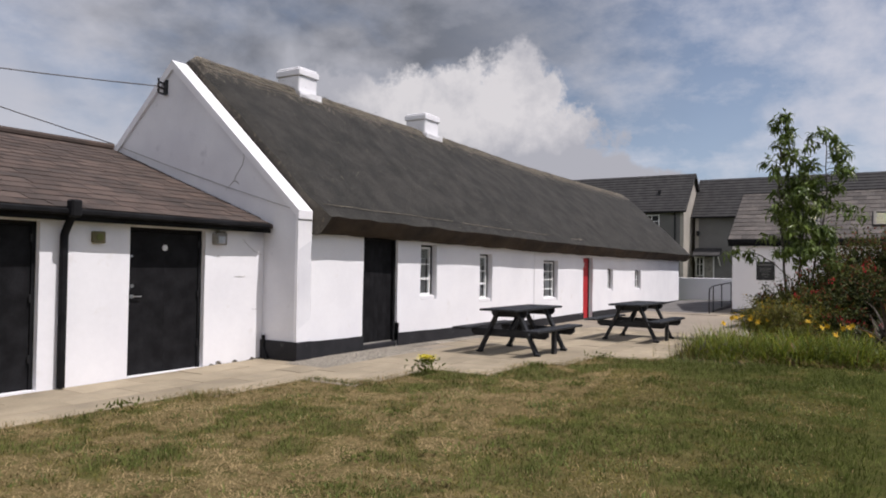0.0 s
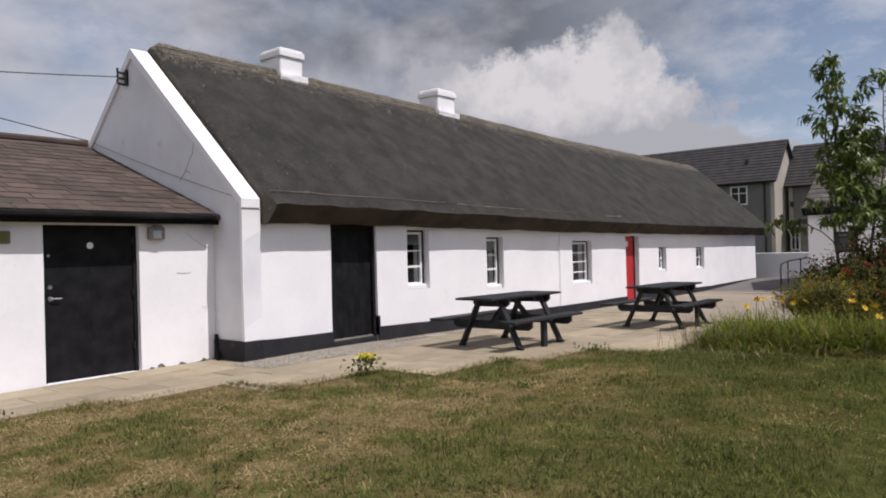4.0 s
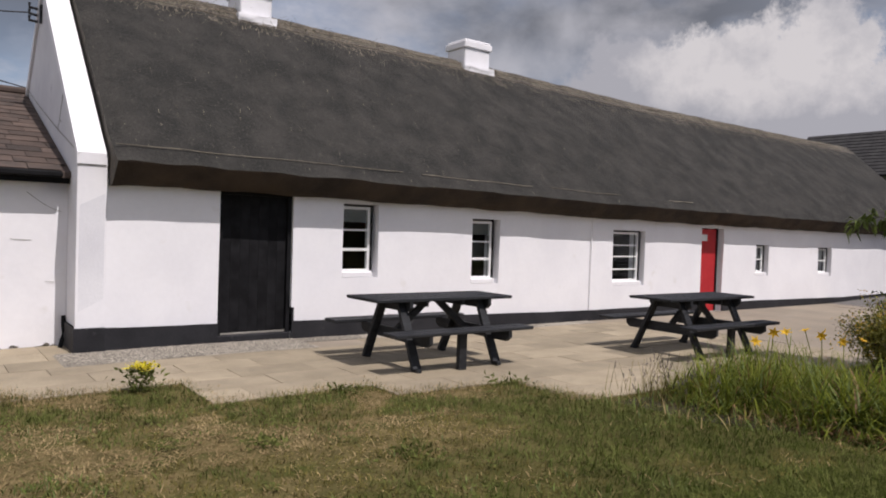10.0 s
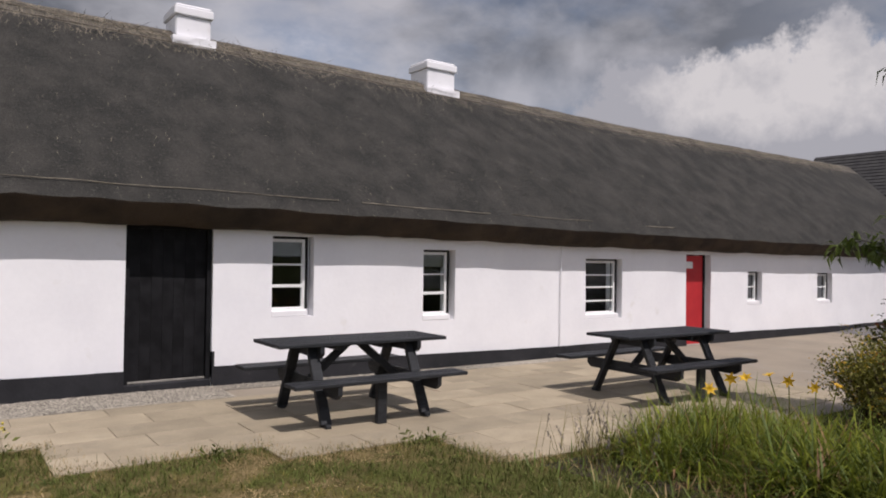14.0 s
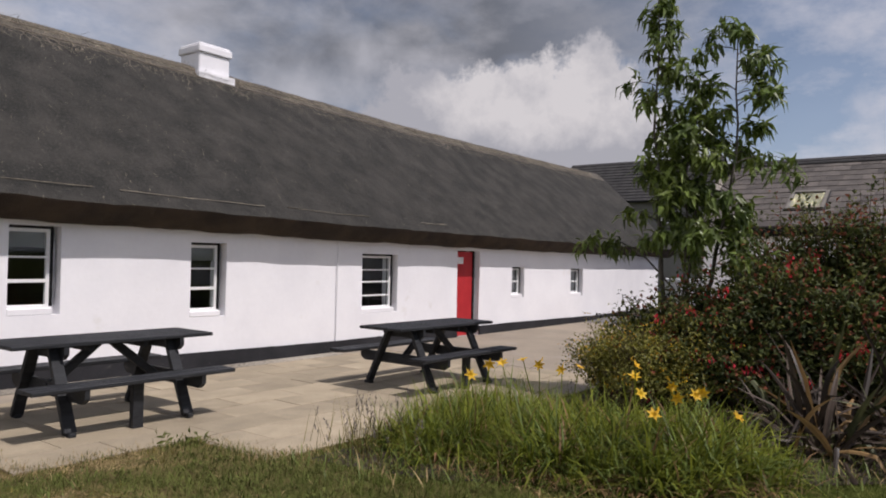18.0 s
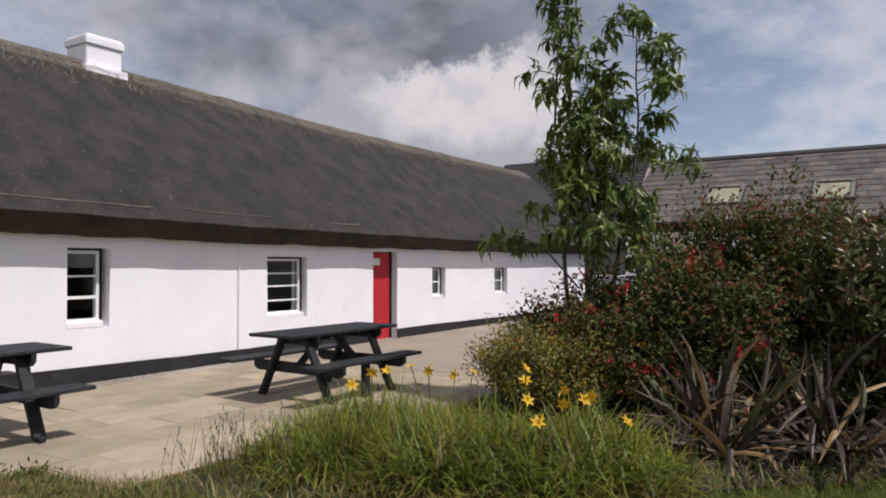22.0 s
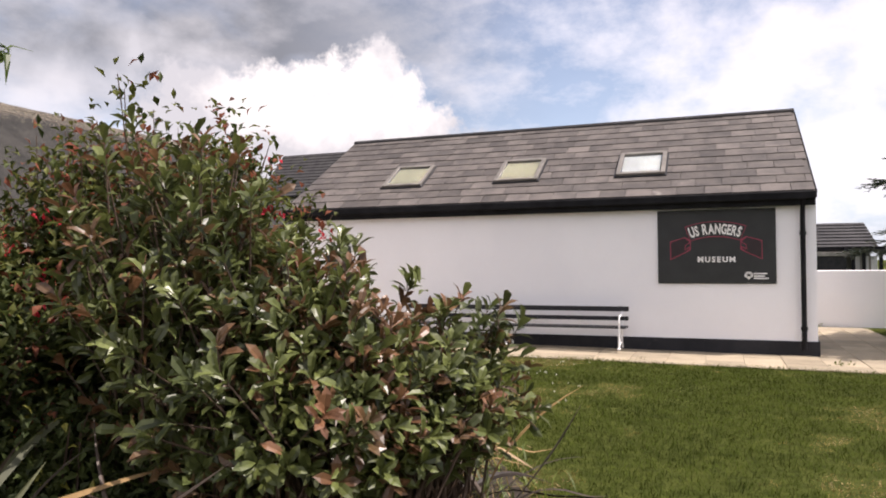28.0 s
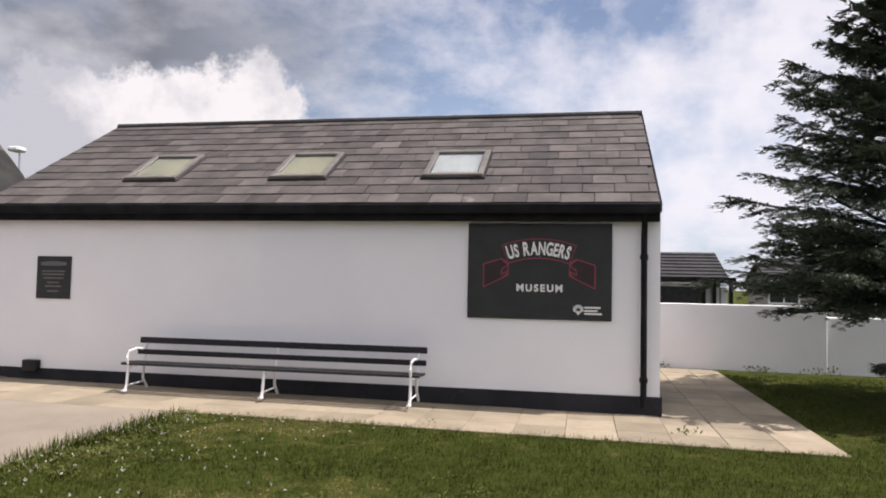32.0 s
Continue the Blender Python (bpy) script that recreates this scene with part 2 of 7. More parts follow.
PLINTH = material("plinth_paint", (0.028, 0.028, 0.032), (0.016, 0.016, 0.019), 2, 0.8, 0.35, 30, spots=(0.08, 0.08, 0.08), spot_scale=6, spot_at=(0.64, 0.85))
STAIN = material("black_stained_wood", (0.026, 0.028, 0.032), (0.014, 0.015, 0.017), 3, 0.55, 0.4, 60, stretch=(1, 8, 8), spots=(0.07, 0.07, 0.075), spot_scale=5, spot_at=(0.6, 0.8))
RED = material("red_paint", (0.50, 0.03, 0.035), (0.42, 0.022, 0.028), 3, 0.5, 0.15, 50)
SASH = material("white_gloss_paint", (0.82, 0.82, 0.82), (0.75, 0.75, 0.75), 6, 0.45, 0.1, 60)
THATCH = material("weathered_thatch", (0.049, 0.046, 0.0415), (0.025, 0.0248, 0.0225), 2.3, 0.95, 1.0, 52, spots=(0.078, 0.073, 0.063), spot_scale=38, spot_at=(0.56, 0.72), stretch=(1, 0.8, 0.8), depth=0.03)
STRAW = material("straw", (0.30, 0.26, 0.20), (0.14, 0.12, 0.095), 5, 0.9, 0.5, 80, vary=0.4)
RIDGE_STRAW = material("ridge_thatch", (0.135, 0.12, 0.10), (0.07, 0.063, 0.055), 2.2, 0.95, 1.0, 50, spots=(0.17, 0.145, 0.11), spot_scale=26, spot_at=(0.55, 0.66), stretch=(1, 0.45, 0.45), depth=0.03)
EAVE = material("thatch_underside", (0.072, 0.05, 0.033), (0.036, 0.026, 0.018), 2, 0.95, 0.9, 60, depth=0.03)
SLAB = material("sandstone_slab", (0.37, 0.31, 0.22), (0.285, 0.238, 0.168), 1.6, 0.85, 0.25, 45, spots=(0.24, 0.205, 0.15), spot_scale=3.5, spot_at=(0.55, 0.8), vary=0.17)
CONCRETE = material("concrete", (0.315, 0.265, 0.205), (0.25, 0.213, 0.168), 0.8, 0.9, 0.3, 40, spots=(0.28, 0.25, 0.21), spot_scale=1.5, spot_at=(0.55, 0.8))
RAMP = material("ramp_tarmac", (0.16, 0.15, 0.145), (0.12, 0.115, 0.11), 1.5, 0.9, 0.4, 70)
GRAVEL = material("gravel", (0.37, 0.335, 0.28), (0.22, 0.20, 0.17), 30, 0.95, 0.8, 90, vary=0.4)
SLATE = material("brown_slate", (0.125, 0.109, 0.098), (0.075, 0.067, 0.062), 2.2, 0.7, 0.5, 40, spots=(0.24, 0.215, 0.195), spot_scale=2.5, spot_at=(0.68, 0.8), vary=0.28)
SHED_SLATE = material("shed_slate", (0.105, 0.075, 0.062), (0.06, 0.047, 0.041), 1.8, 0.8, 0.4, 40, spots=(0.15, 0.12, 0.10), spot_scale=4, spot_at=(0.64, 0.85), vary=0.2)
TILE = material("dark_roof_tile", (0.055, 0.053, 0.053), (0.035, 0.034, 0.035), 2, 0.8, 0.3, 30, vary=0.15)
GREY = material("grey_house_render", (0.20, 0.195, 0.19), (0.16, 0.155, 0.15), 0.5, 0.95, 0.4, 30)
PALE = material("pale_render", (0.45, 0.41, 0.36), (0.38, 0.35, 0.31), 0.6, 0.95, 0.4, 30)
SOIL = material("soil", (0.06, 0.045, 0.03), (0.035, 0.027, 0.02), 4, 0.95, 0.8, 40)
CREAM = material("cream_blind", (0.19, 0.165, 0.09), (0.155, 0.14, 0.075), 3, 0.7, 0.1, 60)
BLIND = material("white_blind", (0.25, 0.25, 0.24), (0.21, 0.21, 0.20), 3, 0.7, 0.1, 60)
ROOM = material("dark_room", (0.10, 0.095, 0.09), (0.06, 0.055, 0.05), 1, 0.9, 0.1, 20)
GREYPAINT = material("grey_weathered_paint", (0.32, 0.30, 0.27), (0.2, 0.19, 0.17), 5, 0.7, 0.3, 40)
METAL = material("dark_metal", (0.04, 0.04, 0.042), (0.025, 0.025, 0.027), 6, 0.45, 0.15, 60, metal=0.6)
STEEL = material("brushed_steel", (0.55, 0.55, 0.56), (0.45, 0.45, 0.46), 8, 0.35, 0.1, 80, metal=1.0)
SKY_FRAME = material("skylight_frame", (0.20, 0.185, 0.165), (0.14, 0.13, 0.115), 5, 0.6, 0.2, 40)
PANE = glass("window_glass")


# ---- mesh helpers ----
def lift(x):
    """Height of the ground along the yard."""
    return -0.15 + 0.05 * math.exp(-((x - 2.2) / 3.5) ** 2)


def surf(x, y):
    """Height of the yard, which falls a little southwards in front of the museum."""
    return lift(x) - 0.0075 * max(0.0, min(1.0, (x - 13) / 6)) * max(0.0, min(20.0, -y))


def thing(name, at=(0, 0, 0), turn=0.0, label="", category="", group="", kind=""):
    ob = new(name)
    ob.empty_display_size = 0.2
    ob.matrix_world = pose(*at, 0, 0, turn)
    return tagged(ob, label, category, group, kind)


def part(name, bm, mat, parent=None, label="", smooth=False, at=None, keep=False):
    me = bpy.data.meshes.new(name)
    if not keep:
        bmesh.ops.recalc_face_normals(bm, faces=bm.faces)
    bm.to_mesh(me)
    bm.free()
    if smooth:
        me.shade_smooth()
        me.set_sharp_from_angle(angle=radians(42))
    for m in mat if isinstance(mat, (list, tuple)) else (mat,):
        me.materials.append(m)
    ob = new(name, me)
    ob.parent = parent
    if at is not None:
        ob.matrix_basis = at
    return tagged(ob, label)


def box(bm, lo, hi, m=None, bevel=0.0, mat=0):
    x0, y0, z0 = lo
    x1, y1, z1 = hi
    own = bmesh.new()
    vs = [own.verts.new((x, y, z)) for x in (x0, x1) for y in (y0, y1) for z in (z0, z1)]
    for f in ((0, 1, 3, 2), (4, 6, 7, 5), (0, 4, 5, 1), (2, 3, 7, 6), (0, 2, 6, 4), (1, 5, 7, 3)):
        own.faces.new([vs[i] for i in f])
    if bevel:
        bmesh.ops.bevel(own, geom=own.edges[:], offset=bevel, segments=1, affect="EDGES")
    if m:
        own.transform(m)
    merge(bm, own, mat)
    return bm


def merge(bm, own, mat=0):
    idx = {v: bm.verts.new(v.co) for v in own.verts}
    for f in own.faces:
        nf = bm.faces.new([idx[v] for v in f.verts])
        nf.material_index = mat
    own.free()


def beam(bm, p, q, w, h, bevel=0.0, up=(0, 0, 1)):
    """A bar of section w x h from p to q."""
    p, q = Vector(p), Vector(q)
    d = (q - p)
    a = d.normalized()
    s = a.cross(Vector(up))
    s = s.normalized() if s.length > 1e-4 else Vector((1, 0, 0))
    u = s.cross(a)
    m = Matrix((a, s, u)).transposed().to_4x4()
    m.translation = p
    return box(bm, (0, -w / 2, -h / 2), (d.length, w / 2, h / 2), m, bevel)


def tube(bm, pts, r, n=8, r_end=None, caps=True):
    """A round bar through the points, tapering to r_end."""
    pts = [Vector(p) for p in pts]
    r_end = r if r_end is None else r_end
    rings = []
    for i, p in enumerate(pts):
        d = (pts[min(i + 1, len(pts) - 1)] - pts[max(i - 1, 0)]).normalized()
        s = d.cross(Vector((0.13, 0.31, 0.94)))
        s = s.normalized() if s.length > 1e-3 else Vector((1, 0, 0))
        u = s.cross(d)
        rr = r + (r_end - r) * i / max(1, len(pts) - 1)
        rings.append([bm.verts.new(p + (s * math.cos(a) + u * math.sin(a)) * rr) for a in (2 * math.pi * k / n for k in range(n))])
    for a, b in zip(rings, rings[1:]):
        for k in range(n):
            bm.faces.new((a[k], a[(k + 1) % n], b[(k + 1) % n], b[k]))
    if caps:
        bm.faces.new(rings[0])
        bm.faces.new(rings[-1][::-1])
    return bm


def B():
    return bmesh.new()


def spline(x, stops):
    return float(np.interp(x, [s[0] for s in stops], [s[1] for s in stops]))


def wall_sheet(x0, x1, z_low, z_high, thick, holes, step=0.45, wave=0.012, seed=0.0):
    """A wall in the xz plane, its outer face at y = 0 with slight waves, through which the holes (x0, x1, z0, z1) go. z_low, z_high: functions of x."""
    bm = B()
    xs = {x0, x1}
    for h in holes:
        xs |= {h[0], h[1]}
    xs = sorted(xs)
    full = []
    for a, b in zip(xs, xs[1:]):
        n = max(1, round((b - a) / step))
        full += [a + (b - a) * k / n for k in range(n)]
    full.append(x1)

    def quad(a, b, c, d):
        bm.faces.new([bm.verts.new(p) for p in (a, b, c, d)])

    def out(x, z):
        return wave * (noise.noise(Vector((x * 0.9 + seed, z * 1.1, seed))) + 0.5 * noise.noise(Vector((x * 3, z * 3, seed + 7))))
    for a, b in zip(full, full[1:]):
        mid = (a + b) / 2
        spans, here = [], sorted((h[2], h[3]) for h in holes if h[0] < mid < h[1])
        la, lb, ha, hb = z_low(a), z_low(b), z_high(a), z_high(b)
        low_a, low_b = la, lb
        for z0, z1 in here:
            spans.append((low_a, low_b, z0, z0))
            low_a = low_b = z1
        spans.append((low_a, low_b, ha, hb))
        for sa, sb, ea, eb in spans:
            n = max(1, round((ea - sa) / step))
            for k in range(n):
                pa, pb = sa + (ea - sa) * k / n, sb + (eb - sb) * k / n
                qa, qb = sa + (ea - sa) * (k + 1) / n, sb + (eb - sb) * (k + 1) / n
                quad((a, out(a, pa), pa), (b, out(b, pb), pb), (b, out(b, qb), qb), (a, out(a, qa), qa))
                quad((a, thick, pa), (a, thick, qa), (b, thick, qb), (b, thick, pb))
    for hx0, hx1, z0, z1 in holes:
        for (ax, az), (bx_, bz) in (((hx0, z0), (hx1, z0)), ((hx1, z0), (hx1, z1)), ((hx1, z1), (hx0, z1)), ((hx0, z1), (hx0, z0))):
            n = max(1, round(math.hypot(bx_ - ax, bz - az) / step))
            for k in range(n):
                p = (ax + (bx_ - ax) * k / n, az + (bz - az) * k / n)
                q = (ax + (bx_ - ax) * (k + 1) / n, az + (bz - az) * (k + 1) / n)
                quad((p[0], out(*p), p[1]), (q[0], out(*q), q[1]), (q[0], thick, q[1]), (p[0], thick, p[1]))
    for x in (x0, x1):
        quad((x, out(x, z_low(x)), z_low(x)), (x, thick, z_low(x)), (x, thick, z_high(x)), (x, out(x, z_high(x)), z_high(x)))
    bmesh.ops.remove_doubles(bm, verts=bm.verts, dist=0.0005)
    return bm


# ---- ground ----
def build_ground():
    bm = B()
    xs = sorted({-3000, -800, -200, -60, -30, *np.arange(-16, 40.1, 1.0).tolist(), 60, 120, 300, 900, 3000})
    ys = sorted({-3000, -800, -200, -60, *np.arange(-30, -1.9, 2.0).tolist(), 0, 2, 4, 6, 8, 10, 40, 120, 300, 900, 3000})
    grid = [[bm.verts.new((x, y, surf(x, y) - 0.014)) for y in ys] for x in xs]
    for i in range(len(xs) - 1):
        for j in range(len(ys) - 1):
            f = bm.faces.new((grid[i][j], grid[i + 1][j], grid[i + 1][j + 1], grid[i][j + 1]))
    ob = part("ground", bm, LAWN)
    tagged(ob, "mown lawn with dry straw-coloured patches round the cottage", "lawn", kind="structure")


LAWN = material("dry_turf", (0.22, 0.17, 0.08), (0.12, 0.10, 0.042), 5.0, 0.95, 1.0, 46, spots=(0.085, 0.092, 0.026), spot_scale=2.4, spot_at=(0.5, 0.66), depth=0.03, specular=0.04)


def greener_turf(m):
    """Lets the dry turf turn into lusher green turf towards the bed and the museum lawn, with an uneven border."""
    nt = m.node_tree
    p = nt.nodes["Principled BSDF"]
    old = p.inputs["Base Color"].links[0].from_socket
    tc = nt.nodes.new("ShaderNodeTexCoord")
    sep = nt.nodes.new("ShaderNodeSeparateXYZ")
    nt.links.new(tc.outputs["Object"], sep.inputs[0])

    def noise_at(scale):
        n = nt.nodes.new("ShaderNodeTexNoise")
        n.inputs["Scale"].default_value, n.inputs["Detail"].default_value = scale, 5.0
        nt.links.new(tc.outputs["Object"], n.inputs["Vector"])
        return n.outputs[0]

    def madd(src, mul, add):
        n = nt.nodes.new("ShaderNodeMath")
        n.operation = "MULTIPLY_ADD"
        nt.links.new(src, n.inputs[0])
        n.inputs[1].default_value = mul
        if isinstance(add, float):
            n.inputs[2].default_value = add
        else:
            nt.links.new(add, n.inputs[2])
        return n.outputs[0]
    ragged = madd(noise_at(0.9), 2.6, -1.3)
    east = madd(sep.outputs[0], 0.6, madd(ragged, 1.0, -5.0))
    south = madd(madd(sep.outputs[1], -0.5, madd(sep.outputs[0], 0.10, madd(ragged, 0.7, -2.4))), 0.5, 0.0)
    top = nt.nodes.new("ShaderNodeMath")
    top.operation, top.use_clamp = "MAXIMUM", True
    nt.links.new(east, top.inputs[0])
    nt.links.new(south, top.inputs[1])
    ramp = nt.nodes.new("ShaderNodeValToRGB")
    ramp.color_ramp.elements[0].position, ramp.color_ramp.elements[1].position = 0.35, 0.68
    ramp.color_ramp.elements[0].color, ramp.color_ramp.elements[1].color = (0.040, 0.051, 0.011, 1), (0.071, 0.082, 0.019, 1)
    nt.links.new(noise_at(7.0), ramp.inputs[0])
    x = nt.nodes.new("ShaderNodeMix")
    x.data_type = "RGBA"
    nt.links.new(top.outputs[0], x.inputs[0])
    nt.links.new(old, x.inputs[6])
    nt.links.new(ramp.outputs[0], x.inputs[7])
    nt.links.new(x.outputs[2], p.inputs["Base Color"])


greener_turf(LAWN)
build_ground()


STEPS = ((-2.0, -0.9), (-0.32, -1.25), (1.28, -2.22), (2.95, -3.22), (4.53, -3.72), (6.0, -4.78), (18.95, -5.2))


# ---- cottage ----
EAVE_Z = ((0.9, 2.02), (6.6, 1.96), (10, 1.91), (18, 1.87), (26.6, 1.86))
RIDGE_Z = ((0.9, 5.46), (4, 5.42), (7, 5.37), (10, 5.32), (15, 5.19), (20, 5.17), (26.6, 5.17))
RIDGE_Y, COT_END = 3.2, 25.8
# x0, x1, z0, z1 of the openings in the front wall
DOOR_1 = (2.43, 3.51, -0.035, 2.00)
DOOR_2 = (13.61, 14.48, -0.16, 1.79)
WINDOWS = ((4.33, 4.96, 0.77, 1.90, 3), (6.85, 7.48, 0.63, 1.76, 3), (10.54, 11.57, 0.52, 1.66, 4), (15.92, 16.52, 0.66, 1.43, 2), (19.08, 19.84, 0.62, 1.40, 2))


def eave_z(x):
    return spline(x, EAVE_Z)


def ridge_z(x):
    return spline(x, RIDGE_Z)


def slope_point(x, f, ez=None):
    """y, z on the front slope of the thatch, from its lip (f = 0) to the ridge."""
    ez, rz = eave_z(x) if ez is None else ez, ridge_z(x)
    z = ez + 0.26 + (rz - 0.06 - ez - 0.26) * f + 0.07 * math.sin(math.pi * f) * (0.6 + 0.4 * math.sin(x * 0.35))
    return (-0.40 + (RIDGE_Y - 0.12 + 0.40) * f, z)


def thatch_mesh():
    bm = B()
    x0, x1 = 1.03, 26.55
    n = 150
    rows = []
    for i in range(n + 1):
        x = x0 + (x1 - x0) * i / n
        ez, rz = eave_z(x), ridge_z(x)
        ez += 0.02 * noise.noise(Vector((x * 1.3, 3, 1)))
        rag = 0.025 * noise.noise(Vector((x * 4.7, 1, 6)))
        pts = [(0.12, ez + 0.16), (0.10, ez - 0.01), (-0.07, ez - 0.03), (-0.18, ez - 0.01 + rag), (-0.29, ez + 0.09 + rag), (-0.385, ez + 0.20), (-0.41, ez + 0.25)]
        m = 22
        for k in range(1, m + 1):
            f = k / m
            pts.append(slope_point(x, f, ez))
        pts += [(RIDGE_Y, rz), (RIDGE_Y + 0.15, rz - 0.07)]
        for k in range(1, 9):
            f = k / 8
            pts.append((RIDGE_Y + 0.15 + 3.6 * f, rz - 0.07 + (ez + 0.2 - rz) * f + 0.06 * math.sin(math.pi * f)))
        pts += [(6.85, ez), (6.4, ez + 0.02)]
        pts.append((6.3, ez + 0.2))
        if i in (0, n):
            pts = [(y, z - 0.02 - 0.11 * max(0.0, min(1.0, (z - ez - 0.35) / 0.4))) for y, z in pts]
        row = []
        for y, z in pts:
            d = 0.02 * noise.noise(Vector((x * 2.1, y * 1.7, z * 1.7))) + 0.012 * noise.noise(Vector((x * 6, y * 6, z * 6)))
            rise = max(0.0, min(1.0, (z - ez) / (rz - ez)))
            xv = x0 + (26.5 + 1.1 * rise ** 1.3 - x0) * i / n
            row.append(bm.verts.new((xv + 0.5 * d, y - 0.6 * d, z + 0.8 * d)))
        rows.append(row)
    for a, b in zip(rows, rows[1:]):
        for k in range(len(a) - 1):
            f = bm.faces.new((a[k], b[k], b[k + 1], a[k + 1]))
            f.material_index = 1 if k < 6 else 2 if 26 <= k <= 29 else 0
    bm.faces.new(rows[0]).material_index = 2
    bm.faces.new(rows[-1][::-1])
    return bm


def window_unit(parent, x0, x1, z0, z1, bars, y=0.12):
    """A sash window in an opening: black-painted lining, white frame and bars, panes, sill."""
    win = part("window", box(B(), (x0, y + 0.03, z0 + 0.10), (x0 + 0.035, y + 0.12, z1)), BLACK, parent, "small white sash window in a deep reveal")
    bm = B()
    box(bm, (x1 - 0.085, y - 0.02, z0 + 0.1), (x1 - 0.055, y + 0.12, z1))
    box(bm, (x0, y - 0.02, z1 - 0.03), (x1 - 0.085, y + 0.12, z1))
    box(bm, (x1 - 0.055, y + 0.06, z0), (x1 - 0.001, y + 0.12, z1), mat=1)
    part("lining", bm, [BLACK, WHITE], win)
    bm = B()
    fx0, fx1, fz0, fz1 = x0 + 0.008, x1 - 0.088, z0 + 0.085, z1 - 0.035
    box(bm, (fx0, y, fz0), (fx0 + 0.035, y + 0.05, fz1))
    box(bm, (fx1 - 0.045, y, fz0), (fx1, y + 0.05, fz1))
    box(bm, (fx0 + 0.035, y, fz1 - 0.045), (fx1 - 0.045, y + 0.05, fz1))
    box(bm, (fx0 + 0.035, y, fz0), (fx1 - 0.045, y + 0.05, fz0 + 0.04))
    part("frame", bm, SASH, win)
    rows = {3: (0.36, 0.66), 4: (0.27, 0.5, 0.76), 2: (0.5,)}[bars]
    for i, f in enumerate(rows):
        z = fz1 - (fz1 - fz0) * f
        thick = 0.022 if (bars == 3 and i == 1) else 0.014
        part("glazing_bar", box(B(), (fx0 + 0.035, y + 0.004, z - thick), (fx1 - 0.045, y + 0.045, z + thick)), SASH, win)
    cuts = [fz1] + [fz1 - (fz1 - fz0) * f for f in rows] + [fz0]
    for a, b in zip(cuts, cuts[1:]):
        pn = part("pane", box(B(), (fx0 + 0.03, y + 0.022, b + 0.01), (fx1 - 0.04, y + 0.027, a - 0.01)), PANE, win)
        pn.visible_shadow = False
    bm = B()
    box(bm, (x0 + 0.003, 0.004, z0 + 0.002), (x1 - 0.09, y + 0.12, z0 + 0.085), bevel=0.008)
    part("sill", bm, WHITE, win)
    if bars == 3:
        part("roller_blind", box(B(), (fx0 + 0.04, y + 0.06, fz1 - (fz1 - fz0) * 0.24), (fx1 - 0.03, y + 0.07, fz1)), BLIND, win, "half-drawn pale roller blind")
    return win


